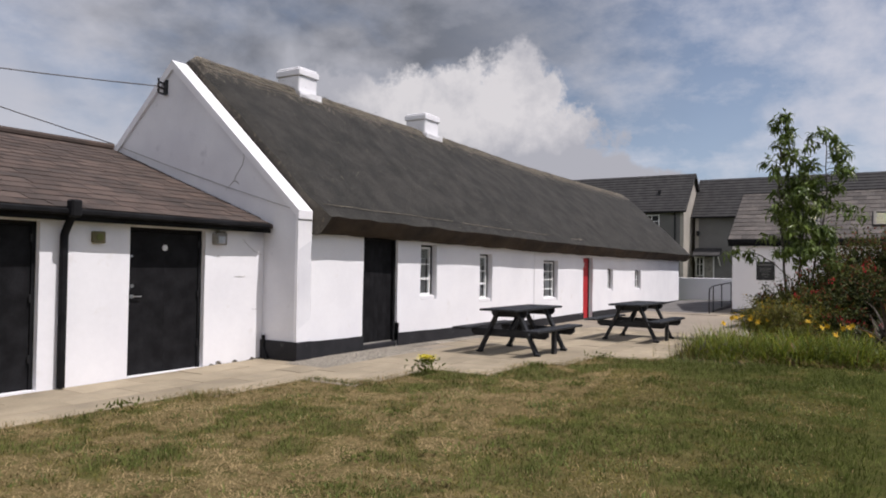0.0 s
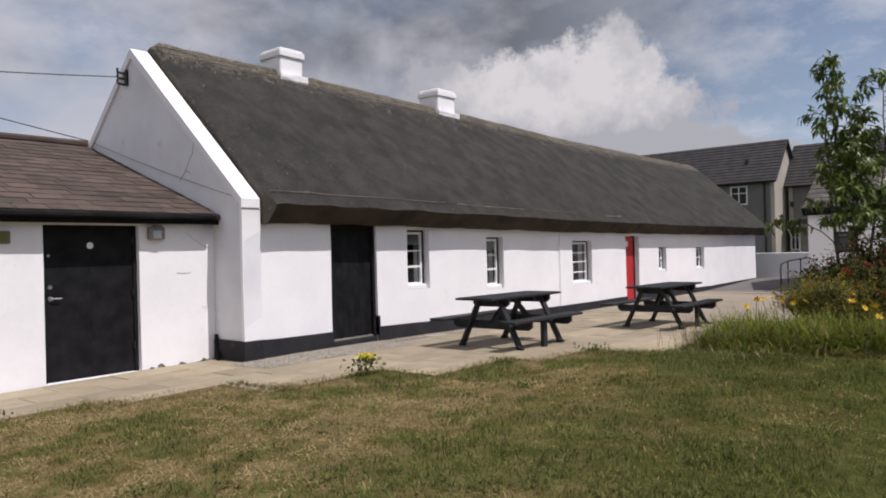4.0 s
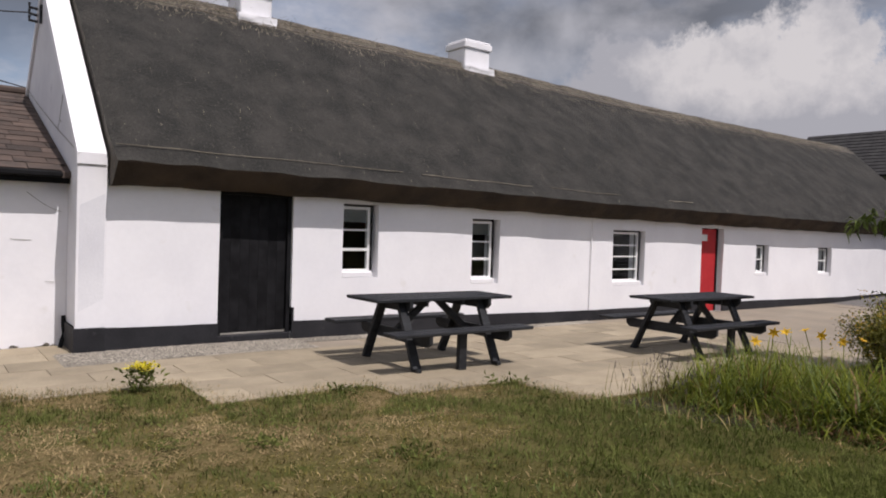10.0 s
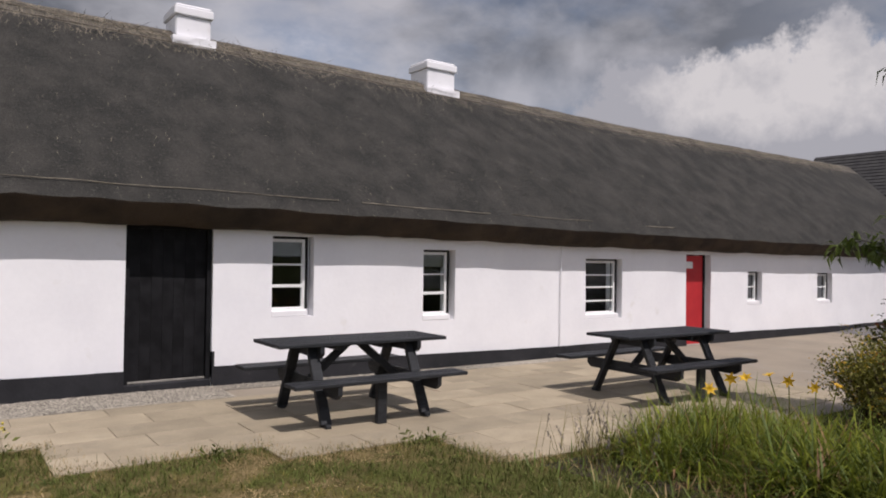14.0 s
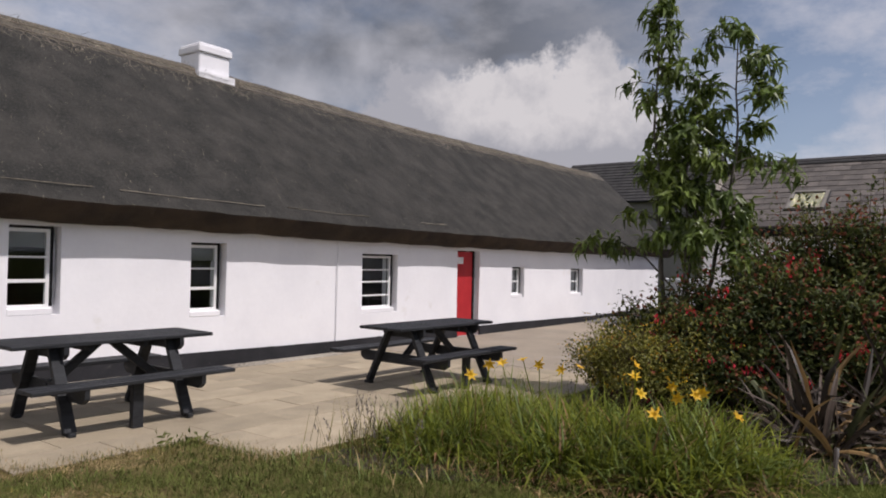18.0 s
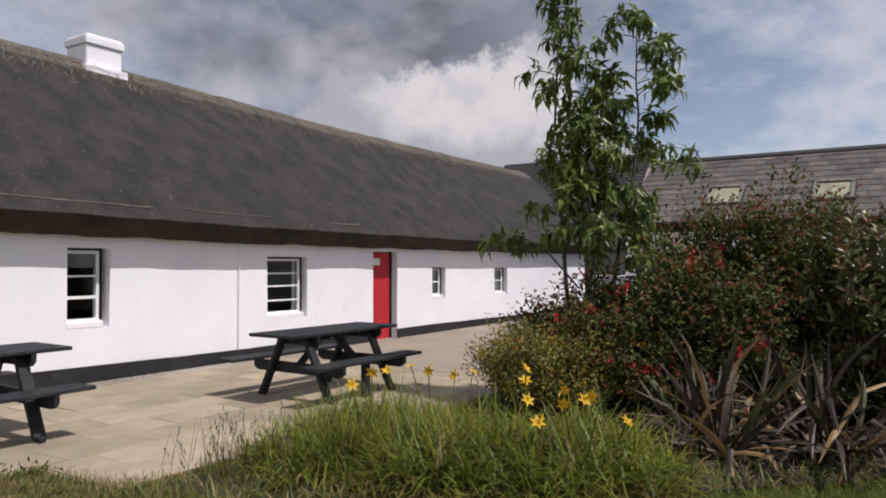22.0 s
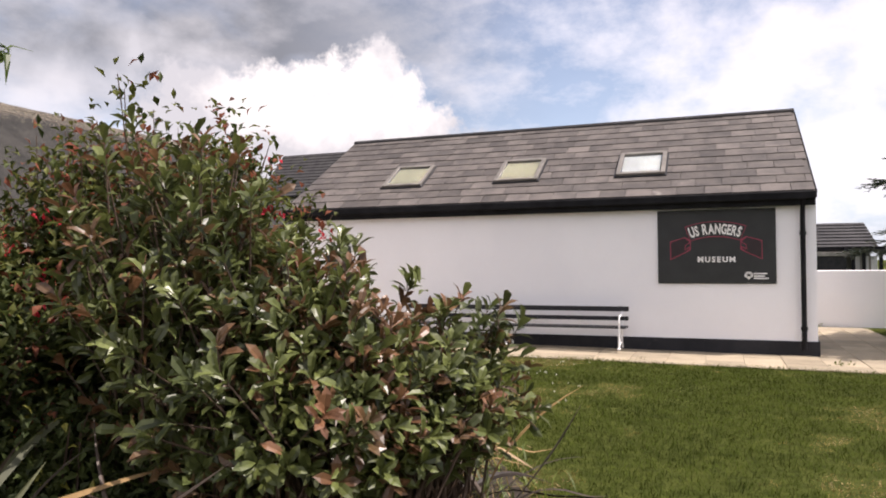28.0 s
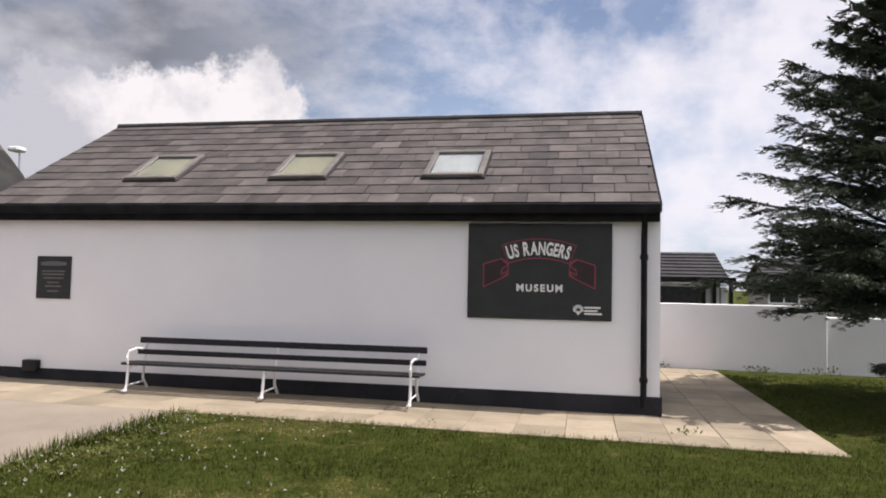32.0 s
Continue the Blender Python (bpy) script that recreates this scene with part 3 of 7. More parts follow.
def build_cottage():
    cot = thing("cottage", label="long whitewashed cottage with weathered thatch and a black plinth", category="house")
    holes = [(DOOR_1[0], DOOR_1[1], -0.2, DOOR_1[3]), DOOR_2] + [w[:4] for w in WINDOWS]
    low = lambda x: lift(x) - 0.35
    wall = part("front_wall", wall_sheet(1.0, COT_END, low, lambda x: eave_z(x) + 0.14, 0.42, holes, wave=0.016), WHITE, cot, "uneven whitewashed stone wall", smooth=True, keep=True)
    # plinth band, in stretches between the doors
    for a, b in ((1.0, DOOR_1[0]), (DOOR_1[1], DOOR_2[0]), (DOOR_2[1], COT_END)):
        bm = wall_sheet(a, b, low, lambda x: spline(x, ((0, 0.20), (3, 0.16), (9.7, 0.05), (16, 0.05), (20.5, 0.0), (25.8, 0.05))), 0.03, [], step=0.5, wave=0.006, seed=3)
        bm.transform(Matrix.Translation((0, -0.032, 0)))
        part("plinth", bm, PLINTH, cot, "black painted plinth", keep=True)
    # back and far walls
    part("back_wall", box(B(), (1.0, 5.98, -0.5), (COT_END, 6.4, 2.05)), WHITE, cot)

    def gable(x0, x1, outline):
        bm = B()
        a = [bm.verts.new((x0, y, z)) for y, z in outline]
        b = [bm.verts.new((x1, y, z)) for y, z in outline]
        bm.faces.new(a)
        bm.faces.new(b[::-1])
        for k in range(len(a)):
            bm.faces.new((a[k], a[(k + 1) % len(a)], b[(k + 1) % len(a)], b[k]))
        return bm
    gw = gable(0.695, 0.98, [(-0.03, -0.5), (6.43, -0.5), (6.43, 2.27), (3.2, 5.11), (-0.03, 2.27)])
    part("gable_wall", gw, GABLE, cot, "grey-white rendered gable wall")
    part("gable_wall", gable(25.42, 25.8, [(0.42, -0.5), (5.98, -0.5), (5.98, 1.95), (3.2, 4.85), (0.42, 1.95)]), WHITE, cot)
    # raised coping along the near gable, and its pier
    bm = B()
    own = [(-0.05, 2.21), (3.2, 5.07), (6.45, 2.21), (6.45, 2.35), (3.2, 5.24), (-0.05, 2.35)]
    merge(bm, gable(0.655, 0.985, own))
    part("coping", bm, WHITE, cot, "white painted coping")
    bm = wall_sheet(0.665, 0.998, low, lambda x: 2.30, 0.05, [], step=0.3, wave=0.012, seed=5)
    bm.transform(Matrix.Translation((0, -0.03, 0)))
    part("corner_pier", bm, WHITE, cot, smooth=True, keep=True)
    part("plinth", box(B(), (0.645, -0.066, -0.35), (0.998, -0.033, 0.20)), PLINTH, cot)
    part("plinth", box(B(), (0.66, -0.03, -0.35), (0.693, 0.86, 0.20)), PLINTH, cot)
    # cracks in the gable render
    for pts in (((1.30, 3.45), (1.28, 3.3), (1.31, 3.17), (1.46, 3.0), (1.52, 2.9), (1.71, 2.75)), ((1.52, 2.9), (1.45, 2.88), (1.39, 2.84))):
        part("crack", tube(B(), [(0.6945, y, z) for y, z in pts], 0.006, 4), GREYPAINT, cot, "thin crack in the render")
    # thatch
    part("thatch_roof", thatch_mesh(), [THATCH, EAVE, RIDGE_STRAW], cot, "dark weathered straw thatch", smooth=True)
    # chimneys
    for x0, x1, zt in ((3.73, 4.32, 5.84), (8.82, 9.53, 5.78)):
        ch = part("chimney", box(B(), (x0, 2.90, 4.8), (x1, 3.55, zt - 0.19), bevel=0.02), WHITE, cot, "white painted chimney")
        bm = box(B(), (x0 - 0.035, 2.86, zt - 0.19), (x1 + 0.035, 3.59, zt - 0.05), bevel=0.015)
        box(bm, (x0 - 0.01, 2.89, zt - 0.05), (x1 + 0.01, 3.56, zt), bevel=0.02)
        part("cap", bm, WHITE, ch)
        rz = ridge_z(x0)
        bm = box(B(), (x0 - 0.07, 2.80, rz - 0.30), (x1 + 0.06, 2.93, rz - 0.15))
        bmesh.ops.subdivide_edges(bm, edges=bm.edges[:], cuts=7, use_grid_fill=True)
        for v in bm.verts:
            v.co += Vector((0.02, 0.03, 0.035)) * noise.noise(v.co * 11.0)
        part("flaunching", bm, WHITE, ch, "crumbling white mortar at the foot", smooth=True)
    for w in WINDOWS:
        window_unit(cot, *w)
    # doors
    x0, x1, z0, z1 = DOOR_1
    d = part("door", box(B(), (x0 + 0.06, 0.13, z0 + 0.03), (x1 - 0.06, 0.15, z1 - 0.06)), BLACK, cot, "black boarded wooden door")
    nb = 7
    for k in range(nb):
        w = (x1 - x0 - 0.12) / nb
        part("board", box(B(), (x0 + 0.06 + w * k + 0.001, 0.11, z0 + 0.03), (x0 + 0.06 + w * (k + 1) - 0.001, 0.13, z1 - 0.06), bevel=0.0015), BLACK, d)
    bm = B()
    box(bm, (x0 + 0.001, 0.05, z0), (x0 + 0.06, 0.16, z1 - 0.002))
    box(bm, (x1 - 0.06, 0.05, z0), (x1 - 0.001, 0.16, z1 - 0.002))
    box(bm, (x0 + 0.06, 0.05, z1 - 0.06), (x1 - 0.06, 0.16, z1 - 0.002))
    part("door_frame", bm, BLACK, d)
    part("threshold", box(B(), (x0 + 0.002, 0.012, z0 - 0.14), (x1 - 0.002, 0.3, z0 + 0.025), bevel=0.01), PLINTH, d, "worn dark stone threshold")
    # thin added bar that stands for worn pale paint on the door bottom
    part("weather_bar", box(B(), (x0 + 0.06, 0.075, z0 + 0.026), (x1 - 0.06, 0.109, z0 + 0.052), bevel=0.004), GREYPAINT, d, "line of worn pale paint along the door foot")
    part("jamb_paint", box(B(), (x1, -0.03, 0.0), (x1 + 0.03, 0.05, 0.35)), PLINTH, d)
    x0, x1, z0, z1 = DOOR_2
    d = part("door", box(B(), (x0 + 0.02, 0.12, z0 + 0.01), (x1 - 0.13, 0.16, z1 - 0.02)), RED, cot, "red painted wooden door with a paper notice")
    part("door_frame", box(B(), (x1 - 0.13, 0.10, z0), (x1 - 0.07, 0.2, z1 - 0.001)), BLACK, d)
    part("reveal_back", box(B(), (x1 - 0.07, 0.18, z0), (x1 - 0.001, 0.3, z1 - 0.001)), WHITE, d)
    part("notice", box(B(), (x0 + 0.14, 0.112, z1 - 0.30), (x0 + 0.38, 0.119, z1 - 0.15)), SASH, d, "white paper notice")
    part("threshold", box(B(), (x0 + 0.01, -0.05, z0 - 0.15), (x1 - 0.01, 0.3, z0 + 0.012)), GREYPAINT, d)
    # joint pipe on the wall
    part("cable_pipe", tube(B(), [(9.86, -0.03, 0.05), (9.86, -0.03, 1.0), (9.87, -0.035, 1.9)], 0.012, 6), WHITE, cot, "thin white painted conduit")
    # inside: floor, ceiling and partitions, added and coloured dark so that the rooms close dim
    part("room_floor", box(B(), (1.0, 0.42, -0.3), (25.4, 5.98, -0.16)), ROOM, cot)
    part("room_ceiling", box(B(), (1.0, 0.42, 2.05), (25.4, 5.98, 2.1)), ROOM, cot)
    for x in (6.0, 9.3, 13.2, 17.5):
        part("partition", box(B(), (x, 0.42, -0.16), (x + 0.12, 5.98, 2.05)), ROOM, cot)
    return cot


build_cottage()


# ---- outbuilding beside the gable ----
def slate_rows(origin, along, up, length, slope, course, width, thick, seed, lap=1.35):
    """The corners of each slate on a roof slope: (matrix, width, height), laid in courses with broken joints."""
    rnd = random.Random(seed)
    along, up = Vector(along).normalized(), Vector(up).normalized()
    nrm = along.cross(up)
    out = []
    for r in range(int(slope / course + 0.5)):
        s = -width * (0.5 if r % 2 else 0.0)
        while s < length:
            w = width * rnd.uniform(0.94, 1.06)
            a, b = max(0.0, s), min(length, s + w)
            if b - a > 0.08:
                out.append((Vector(origin) + along * a + up * (r * course) + nrm * (rnd.uniform(0, 0.006)), b - a - 0.010, course * lap, nrm, r))
            s += w
    return out, along, up


def slate_into(bm, o, w, h, nrm, along, up, thick, rnd):
    """One slate, tilted so that its lower edge lies proud."""
    lo, hi = thick * 1.9, thick * 0.5
    c = [o + nrm * lo, o + along * w + nrm * lo, o + along * w + up * h + nrm * hi, o + up * h + nrm * hi]
    j = [rnd.uniform(-0.006, 0.006) for _ in range(2)]
    c[0] = c[0] + up * j[0]
    c[1] = c[1] + up * j[1]
    top = [bm.verts.new(p) for p in c]
    bot = [bm.verts.new(p - nrm * thick) for p in c]
    bm.faces.new(top)
    for k in range(4):
        bm.faces.new((top[k], bot[k], bot[(k + 1) % 4], top[(k + 1) % 4]))


def build_shed():
    sh = thing("outbuilding", label="low white outbuilding with a brown slate roof and black doors", category="shed")
    y0, x0, x1 = 0.77, -9.0, 0.695
    doors = ((-1.81, -0.52, -0.13, 1.96), (-4.31, -3.06, -0.13, 1.96))
    low = lambda x: -0.5
    bm = wall_sheet(x0, x1, low, lambda x: 2.16, 0.3, [(a, b, c, d) for a, b, c, d in doors], wave=0.015, seed=9)
    bm.transform(Matrix.Translation((0, y0, 0)))
    part("front_wall", bm, WHITE, sh, "rough whitewashed wall", smooth=True, keep=True)
    part("end_wall", box(B(), (x0, y0 + 0.3, -0.5), (x0 + 0.3, 5.0, 2.2)), WHITE, sh)
    for a, b, c, d in doors:
        dr = part("door", box(B(), (a + 0.05, y0 + 0.12, c), (b - 0.05, y0 + 0.16, d - 0.05), bevel=0.004), BLACK, sh, "black painted door with a steel lever")
        for k in range(2):
            w = (b - a - 0.1) / 2
            part("panel", box(B(), (a + 0.05 + w * k, y0 + 0.105, c + 0.02), (a + 0.05 + w * (k + 1) - 0.0006, y0 + 0.12, d - 0.06), bevel=0.001), BLACK, dr)
        part("lock", tube(B(), [(a + 0.11, y0 + 0.106, 1.13), (a + 0.11, y0 + 0.092, 1.13)], 0.028, 14), STEEL, dr, "round steel lock")
        part("rivet", tube(B(), [(a + 0.10, y0 + 0.106, 1.55), (a + 0.10, y0 + 0.098, 1.55)], 0.018, 12), STEEL, dr)
        bm = B()
        for lo, hi in (((a, y0 + 0.08, c), (a + 0.05, y0 + 0.18, d)), ((b - 0.05, y0 + 0.08, c), (b, y0 + 0.18, d)), ((a + 0.05, y0 + 0.08, d - 0.05), (b - 0.05, y0 + 0.18, d))):
            box(bm, lo, hi)
        part("door_frame", bm, BLACK, dr)
        hd = part("handle", tube(B(), [(a + 0.11, y0 + 0.106, 0.98), (a + 0.11, y0 + 0.09, 0.98)], 0.03, 14), STEEL, dr, "steel lever handle")
        tube_bm = tube(B(), [(a + 0.11, y0 + 0.10, 0.98), (a + 0.11, y0 + 0.065, 0.98), (a + 0.24, y0 + 0.06, 0.98)], 0.009, 8)
        part("lever", tube_bm, STEEL, hd)
        part("sign_disc", tube(B(), [((a + b) / 2, y0 + 0.106, 1.68), ((a + b) / 2, y0 + 0.100, 1.68)], 0.045, 14), SASH, dr, "small round white sign")
        for z in (0.25, 1.0, 1.75):
            part("hinge", box(B(), (b - 0.075, y0 + 0.07, z - 0.05), (b - 0.045, y0 + 0.08, z + 0.05)), METAL, dr)
    # roof deck, slates, gutter
    e, r = Vector((0, 0.56, 2.13)), Vector((0, 5.0, 3.70))
    up = (r - e).normalized()
    slope = (r - e).length
    nrm = Vector((1, 0, 0)).cross(up)
    bm = B()
    vs = [(x, p.y, p.z) for x in (x0, x1) for p in (e + nrm * -0.01, r + nrm * -0.01)]
    vs2 = [(x, p.y, p.z - 0.08) for x in (x0, x1) for p in (e, r)]
    v = [bm.verts.new(p) for p in vs + vs2]
    for f in ((0, 1, 3, 2), (4, 6, 7, 5), (0, 2, 6, 4), (1, 5, 7, 3), (0, 4, 5, 1), (2, 3, 7, 6)):
        bm.faces.new([v[i] for i in f])
    deck = part("roof_deck", bm, SHED_SLATE, sh)
    rows, al, upv = slate_rows(Vector((x0, e.y, e.z)), (1, 0, 0), up, x1 - x0 - 0.02, slope, 0.27, 0.40, 0.008, 5)
    rest = B()
    rnd = random.Random(3)
    made = 0
    for o, w, h, nr, _ in rows:
        near = made < 300 and o.x > -6.4
        bm = B() if near else rest
        slate_into(bm, o, w, min(h, slope - (o - Vector((x0, e.y, e.z))).dot(upv)), nr, al, upv, 0.008, rnd)
        if near:
            part("slate", bm, SHED_SLATE, deck)
            made += 1
    tagged(part("slate_remainder", rest, SHED_SLATE, deck, "brown weathered slates"), kind="stuff")
    bm = B()
    tube(bm, [(x0, 4.98, 3.74), (x1 - 0.03, 4.98, 3.74)], 0.07, 8)
    part("ridge_cap", bm, SHED_SLATE, sh)
    part("back_slope", box(B(), (x0, 5.02, 3.55), (x1, 8.0, 3.6), ), SHED_SLATE, sh)
    part("gutter", box(B(), (x0, 0.49, 2.05), (x1 - 0.10, 0.60, 2.13), bevel=0.02), BLACK, sh, "black half-round gutter")
    part("fascia", box(B(), (x0, 0.601, 1.98), (x1 - 0.01, 0.64, 2.12)), BLACK, sh)
    part("soffit", box(B(), (x0, 0.64, 2.0), (x1 - 0.01, y0 - 0.02, 2.03)), BLACK, sh)
    part("downpipe", tube(B(), [(-2.79, 0.70, -0.13), (-2.79, 0.70, 1.8), (-2.79, 0.62, 1.93), (-2.79, 0.52, 2.06)], 0.05, 10), BLACK, sh, "black cast downpipe")
    part("hopper", box(B(), (-2.86, 0.42, 2.02), (-2.72, 0.56, 2.24), bevel=0.02), BLACK, sh)
    # flaking limewash at the foot of the wall, hairline cracks, and a drain stub in the corner
    rnd = random.Random(8)
    for k in range(15):
        cx, cz, r = rnd.uniform(-0.45, 0.66), -0.13 + abs(rnd.gauss(0, 0.035)), rnd.uniform(0.012, 0.035)
        own = [(cx + r * rnd.uniform(0.6, 1.9) * math.cos(a), cz + r * rnd.uniform(0.4, 1.0) * math.sin(a)) for a in (0.0, 0.8, 1.6, 2.4, 3.2, 4.0, 4.8, 5.5)]
        bm = flat_prism([(x, max(z, -0.15)) for x, z in own], y0 - 0.022, y0 - 0.002)
        part("flaked_patch", bm, FLAKED, sh, "bare grey stone where the limewash flaked off")
    for pts in (((0.62, 1.62), (0.50, 1.66), (0.36, 1.75), (0.22, 1.86)), ((0.05, 1.26), (0.2, 1.25), (0.28, 1.25)), ((0.45, 0.72), (0.56, 0.71)), ((-0.3, 1.58), (-0.24, 1.57))):
        part("crack", tube(B(), [(x, y0 - 0.012, z) for x, z in pts], 0.003, 4), GREYPAINT, sh, "hairline crack in the limewash")
    part("drain_stub", tube(B(), [(0.655, 0.70, 0.28), (0.655, 0.68, 0.12), (0.63, 0.62, -0.02), (0.60, 0.56, -0.12)], 0.028, 8), BLACK, sh, "black drain stub in the corner")
    return sh


def flat_prism(outline, y0, y1):
    """An outline in x, z drawn out from y0 to y1."""
    bm = B()
    a = [bm.verts.new((x, y0, z)) for x, z in outline]
    b = [bm.verts.new((x, y1, z)) for x, z in outline]
    bm.faces.new(a)
    bm.faces.new(b[::-1])
    for k in range(len(a)):
        bm.faces.new((a[k], a[(k + 1) % len(a)], b[(k + 1) % len(a)], b[k]))
    return bm


FLAKED = material("bare_stone", (0.20, 0.18, 0.155), (0.12, 0.11, 0.095), 12, 0.9, 0.5, 60)
build_shed()


def build_wall_lamp():
    lamp = thing("wall_lamp", (-0.28, 0.72, 1.84), label="grey bulkhead lamp on the outbuilding wall", category="lamp")
    part("housing", box(B(), (-0.12, -0.05, -0.09), (0.12, 0.06, 0.10), bevel=0.02), GREYPAINT, lamp)
    part("lens", box(B(), (-0.08, -0.075, -0.07), (0.05, -0.05, 0.05), bevel=0.01), STEEL, lamp)
    part("bracket", box(B(), (-0.03, -0.02, 0.10), (0.09, 0.05, 0.13)), GREYPAINT, lamp)
    sen = thing("alarm_box", (-2.30, 0.74, 1.79), label="cream square alarm sounder with a green disc", category="alarm")
    part("case", box(B(), (-0.09, -0.03, -0.08), (0.09, 0.03, 0.08), bevel=0.012), CREAM, sen)
    part("disc", tube(B(), [(0, -0.03, 0), (0, -0.042, 0)], 0.05, 16), material("olive_plastic", (0.16, 0.17, 0.06)), sen)


build_wall_lamp()


# ---- museum ----
MUS_X, MUS_Y0, MUS_Y1 = 20.71, -13.72, -3.2


def build_museum():
    mu = thing("museum", label="white rendered museum hall with a slate roof and black trim", category="building")
    part("front_wall", box(B(), (MUS_X, MUS_Y0, -0.6), (MUS_X + 0.3, MUS_Y1, 2.56)), RENDER, mu, "smooth white rendered wall")
    for y in (MUS_Y0, MUS_Y1 - 0.3):
        bm = B()
        out = [(MUS_X + 0.3, -0.6), (27.2, -0.6), (27.2, 2.5), (23.95, 4.5), (MUS_X + 0.3, 2.5)]
        a = [bm.verts.new((x, y, z)) for x, z in out]
        b = [bm.verts.new((x, y + 0.3, z)) for x, z in out]
        bm.faces.new(a)
        bm.faces.new(b[::-1])
        for k in range(5):
            bm.faces.new((a[k], a[(k + 1) % 5], b[(k + 1) % 5], b[k]))
        part("gable_wall", bm, RENDER, mu)
    part("back_wall", box(B(), (26.9, MUS_Y0 + 0.3, -0.6), (27.2, MUS_Y1 - 0.3, 2.5)), RENDER, mu)
    part("plinth", box(B(), (MUS_X - 0.03, MUS_Y0 - 0.02, -0.6), (MUS_X - 0.001, MUS_Y1 + 0.02, 0.0), bevel=0.005), PLINTH, mu, "black painted plinth")
    part("plinth", box(B(), (MUS_X, MUS_Y0 - 0.031, -0.6), (27.2, MUS_Y0 - 0.001, 0.0)), PLINTH, mu)
    # roof
    e, r = Vector((20.52, MUS_Y1 + 0.12, 2.60)), Vector((23.95, MUS_Y1 + 0.12, 4.62))
    up = (r - e).normalized()
    slope, length = (r - e).length, MUS_Y1 + 0.12 - (MUS_Y0 + 0.02)
    nrm = Vector((0, -1, 0)).cross(up)
    bm = B()
    far = Vector((27.4, 0, 2.60))
    pr = [(e.x, e.z), (r.x, r.z), (far.x, far.z), (far.x, far.z - 0.08), (r.x, r.z - 0.1), (e.x, e.z - 0.08)]
    a = [bm.verts.new((x, e.y, z)) for x, z in pr]
    b = [bm.verts.new((x, e.y - length, z)) for x, z in pr]
    bm.faces.new(a)
    bm.faces.new(b[::-1])
    for k in range(6):
        bm.faces.new((a[k], a[(k + 1) % 6], b[(k + 1) % 6], b[k]))
    deck = part("roof", bm, SLATE, mu, "brown-grey slate roof")
    part("ridge", tube(B(), [(r.x, e.y - length - 0.01, r.z + 0.015), (r.x, e.y + 0.01, r.z + 0.015)], 0.065, 8), TILE, mu, "dark ridge tiles")
    bm = B()
    box(bm, (20.44, e.y - length, 2.46), (20.54, e.y, 2.60), bevel=0.015)
    box(bm, (20.54, e.y - length, 2.36), (20.60, e.y, 2.585))
    box(bm, (20.60, e.y - length, 2.40), (20.708, e.y, 2.44))
    part("fascia_gutter", bm, BLACK, mu, "black fascia and gutter")
    for y in (e.y - length - 0.012, e.y + 0.012):
        bm = B()
        beam(bm, (e.x, y, e.z - 0.06), (r.x, y, r.z - 0.06), 0.02, 0.13)
        part("bargeboard", bm, BLACK, mu)
    part("downpipe", tube(B(), [(20.62, MUS_Y0 + 0.22, -0.14), (20.62, MUS_Y0 + 0.22, 2.2), (20.52, MUS_Y0 + 0.22, 2.46)], 0.042, 10), BLACK, mu, "black downpipe")
    for z in (0.2, 1.85):
        part("pipe_clip", tube(B(), [(20.62, MUS_Y0 + 0.22, z), (20.62, MUS_Y0 + 0.22, z + 0.06)], 0.055, 10), BLACK, mu)
    # skylights on the slope
    for y0, blind in ((-5.6, CREAM), (-8.2, CREAM), (-10.72, BLIND)):
        m = Matrix((Vector((0, -1, 0)), up, nrm)).transposed().to_4x4()
        m.translation = e + up * 0.92
        m.translation.y = y0
        sk = part("skylight", box(B(), (-0.50, -0.05, -0.02), (0.50, 1.06, 0.05), None, 0.012), METAL, mu, "roof window with a drawn blind", at=m)
        bm = B()
        for lo, hi in (((-0.47, -0.02, 0.045), (-0.38, 1.05, 0.10)), ((0.38, -0.02, 0.045), (0.47, 1.05, 0.10)), ((-0.38, -0.02, 0.045), (0.38, 0.07, 0.10)), ((-0.38, 0.95, 0.045), (0.38, 1.05, 0.11))):
            box(bm, lo, hi, bevel=0.01)
        part("frame", bm, SKY_FRAME, sk)
        part("blind", box(B(), (-0.37, 0.08, 0.046), (0.37, 0.94, 0.055)), blind, sk)
        pn = part("pane", box(B(), (-0.375, 0.075, 0.075), (0.375, 0.945, 0.080)), PANE, sk)
        pn.visible_shadow = False
    return mu, deck, e, up, nrm, slope, length


MUSEUM = build_museum()


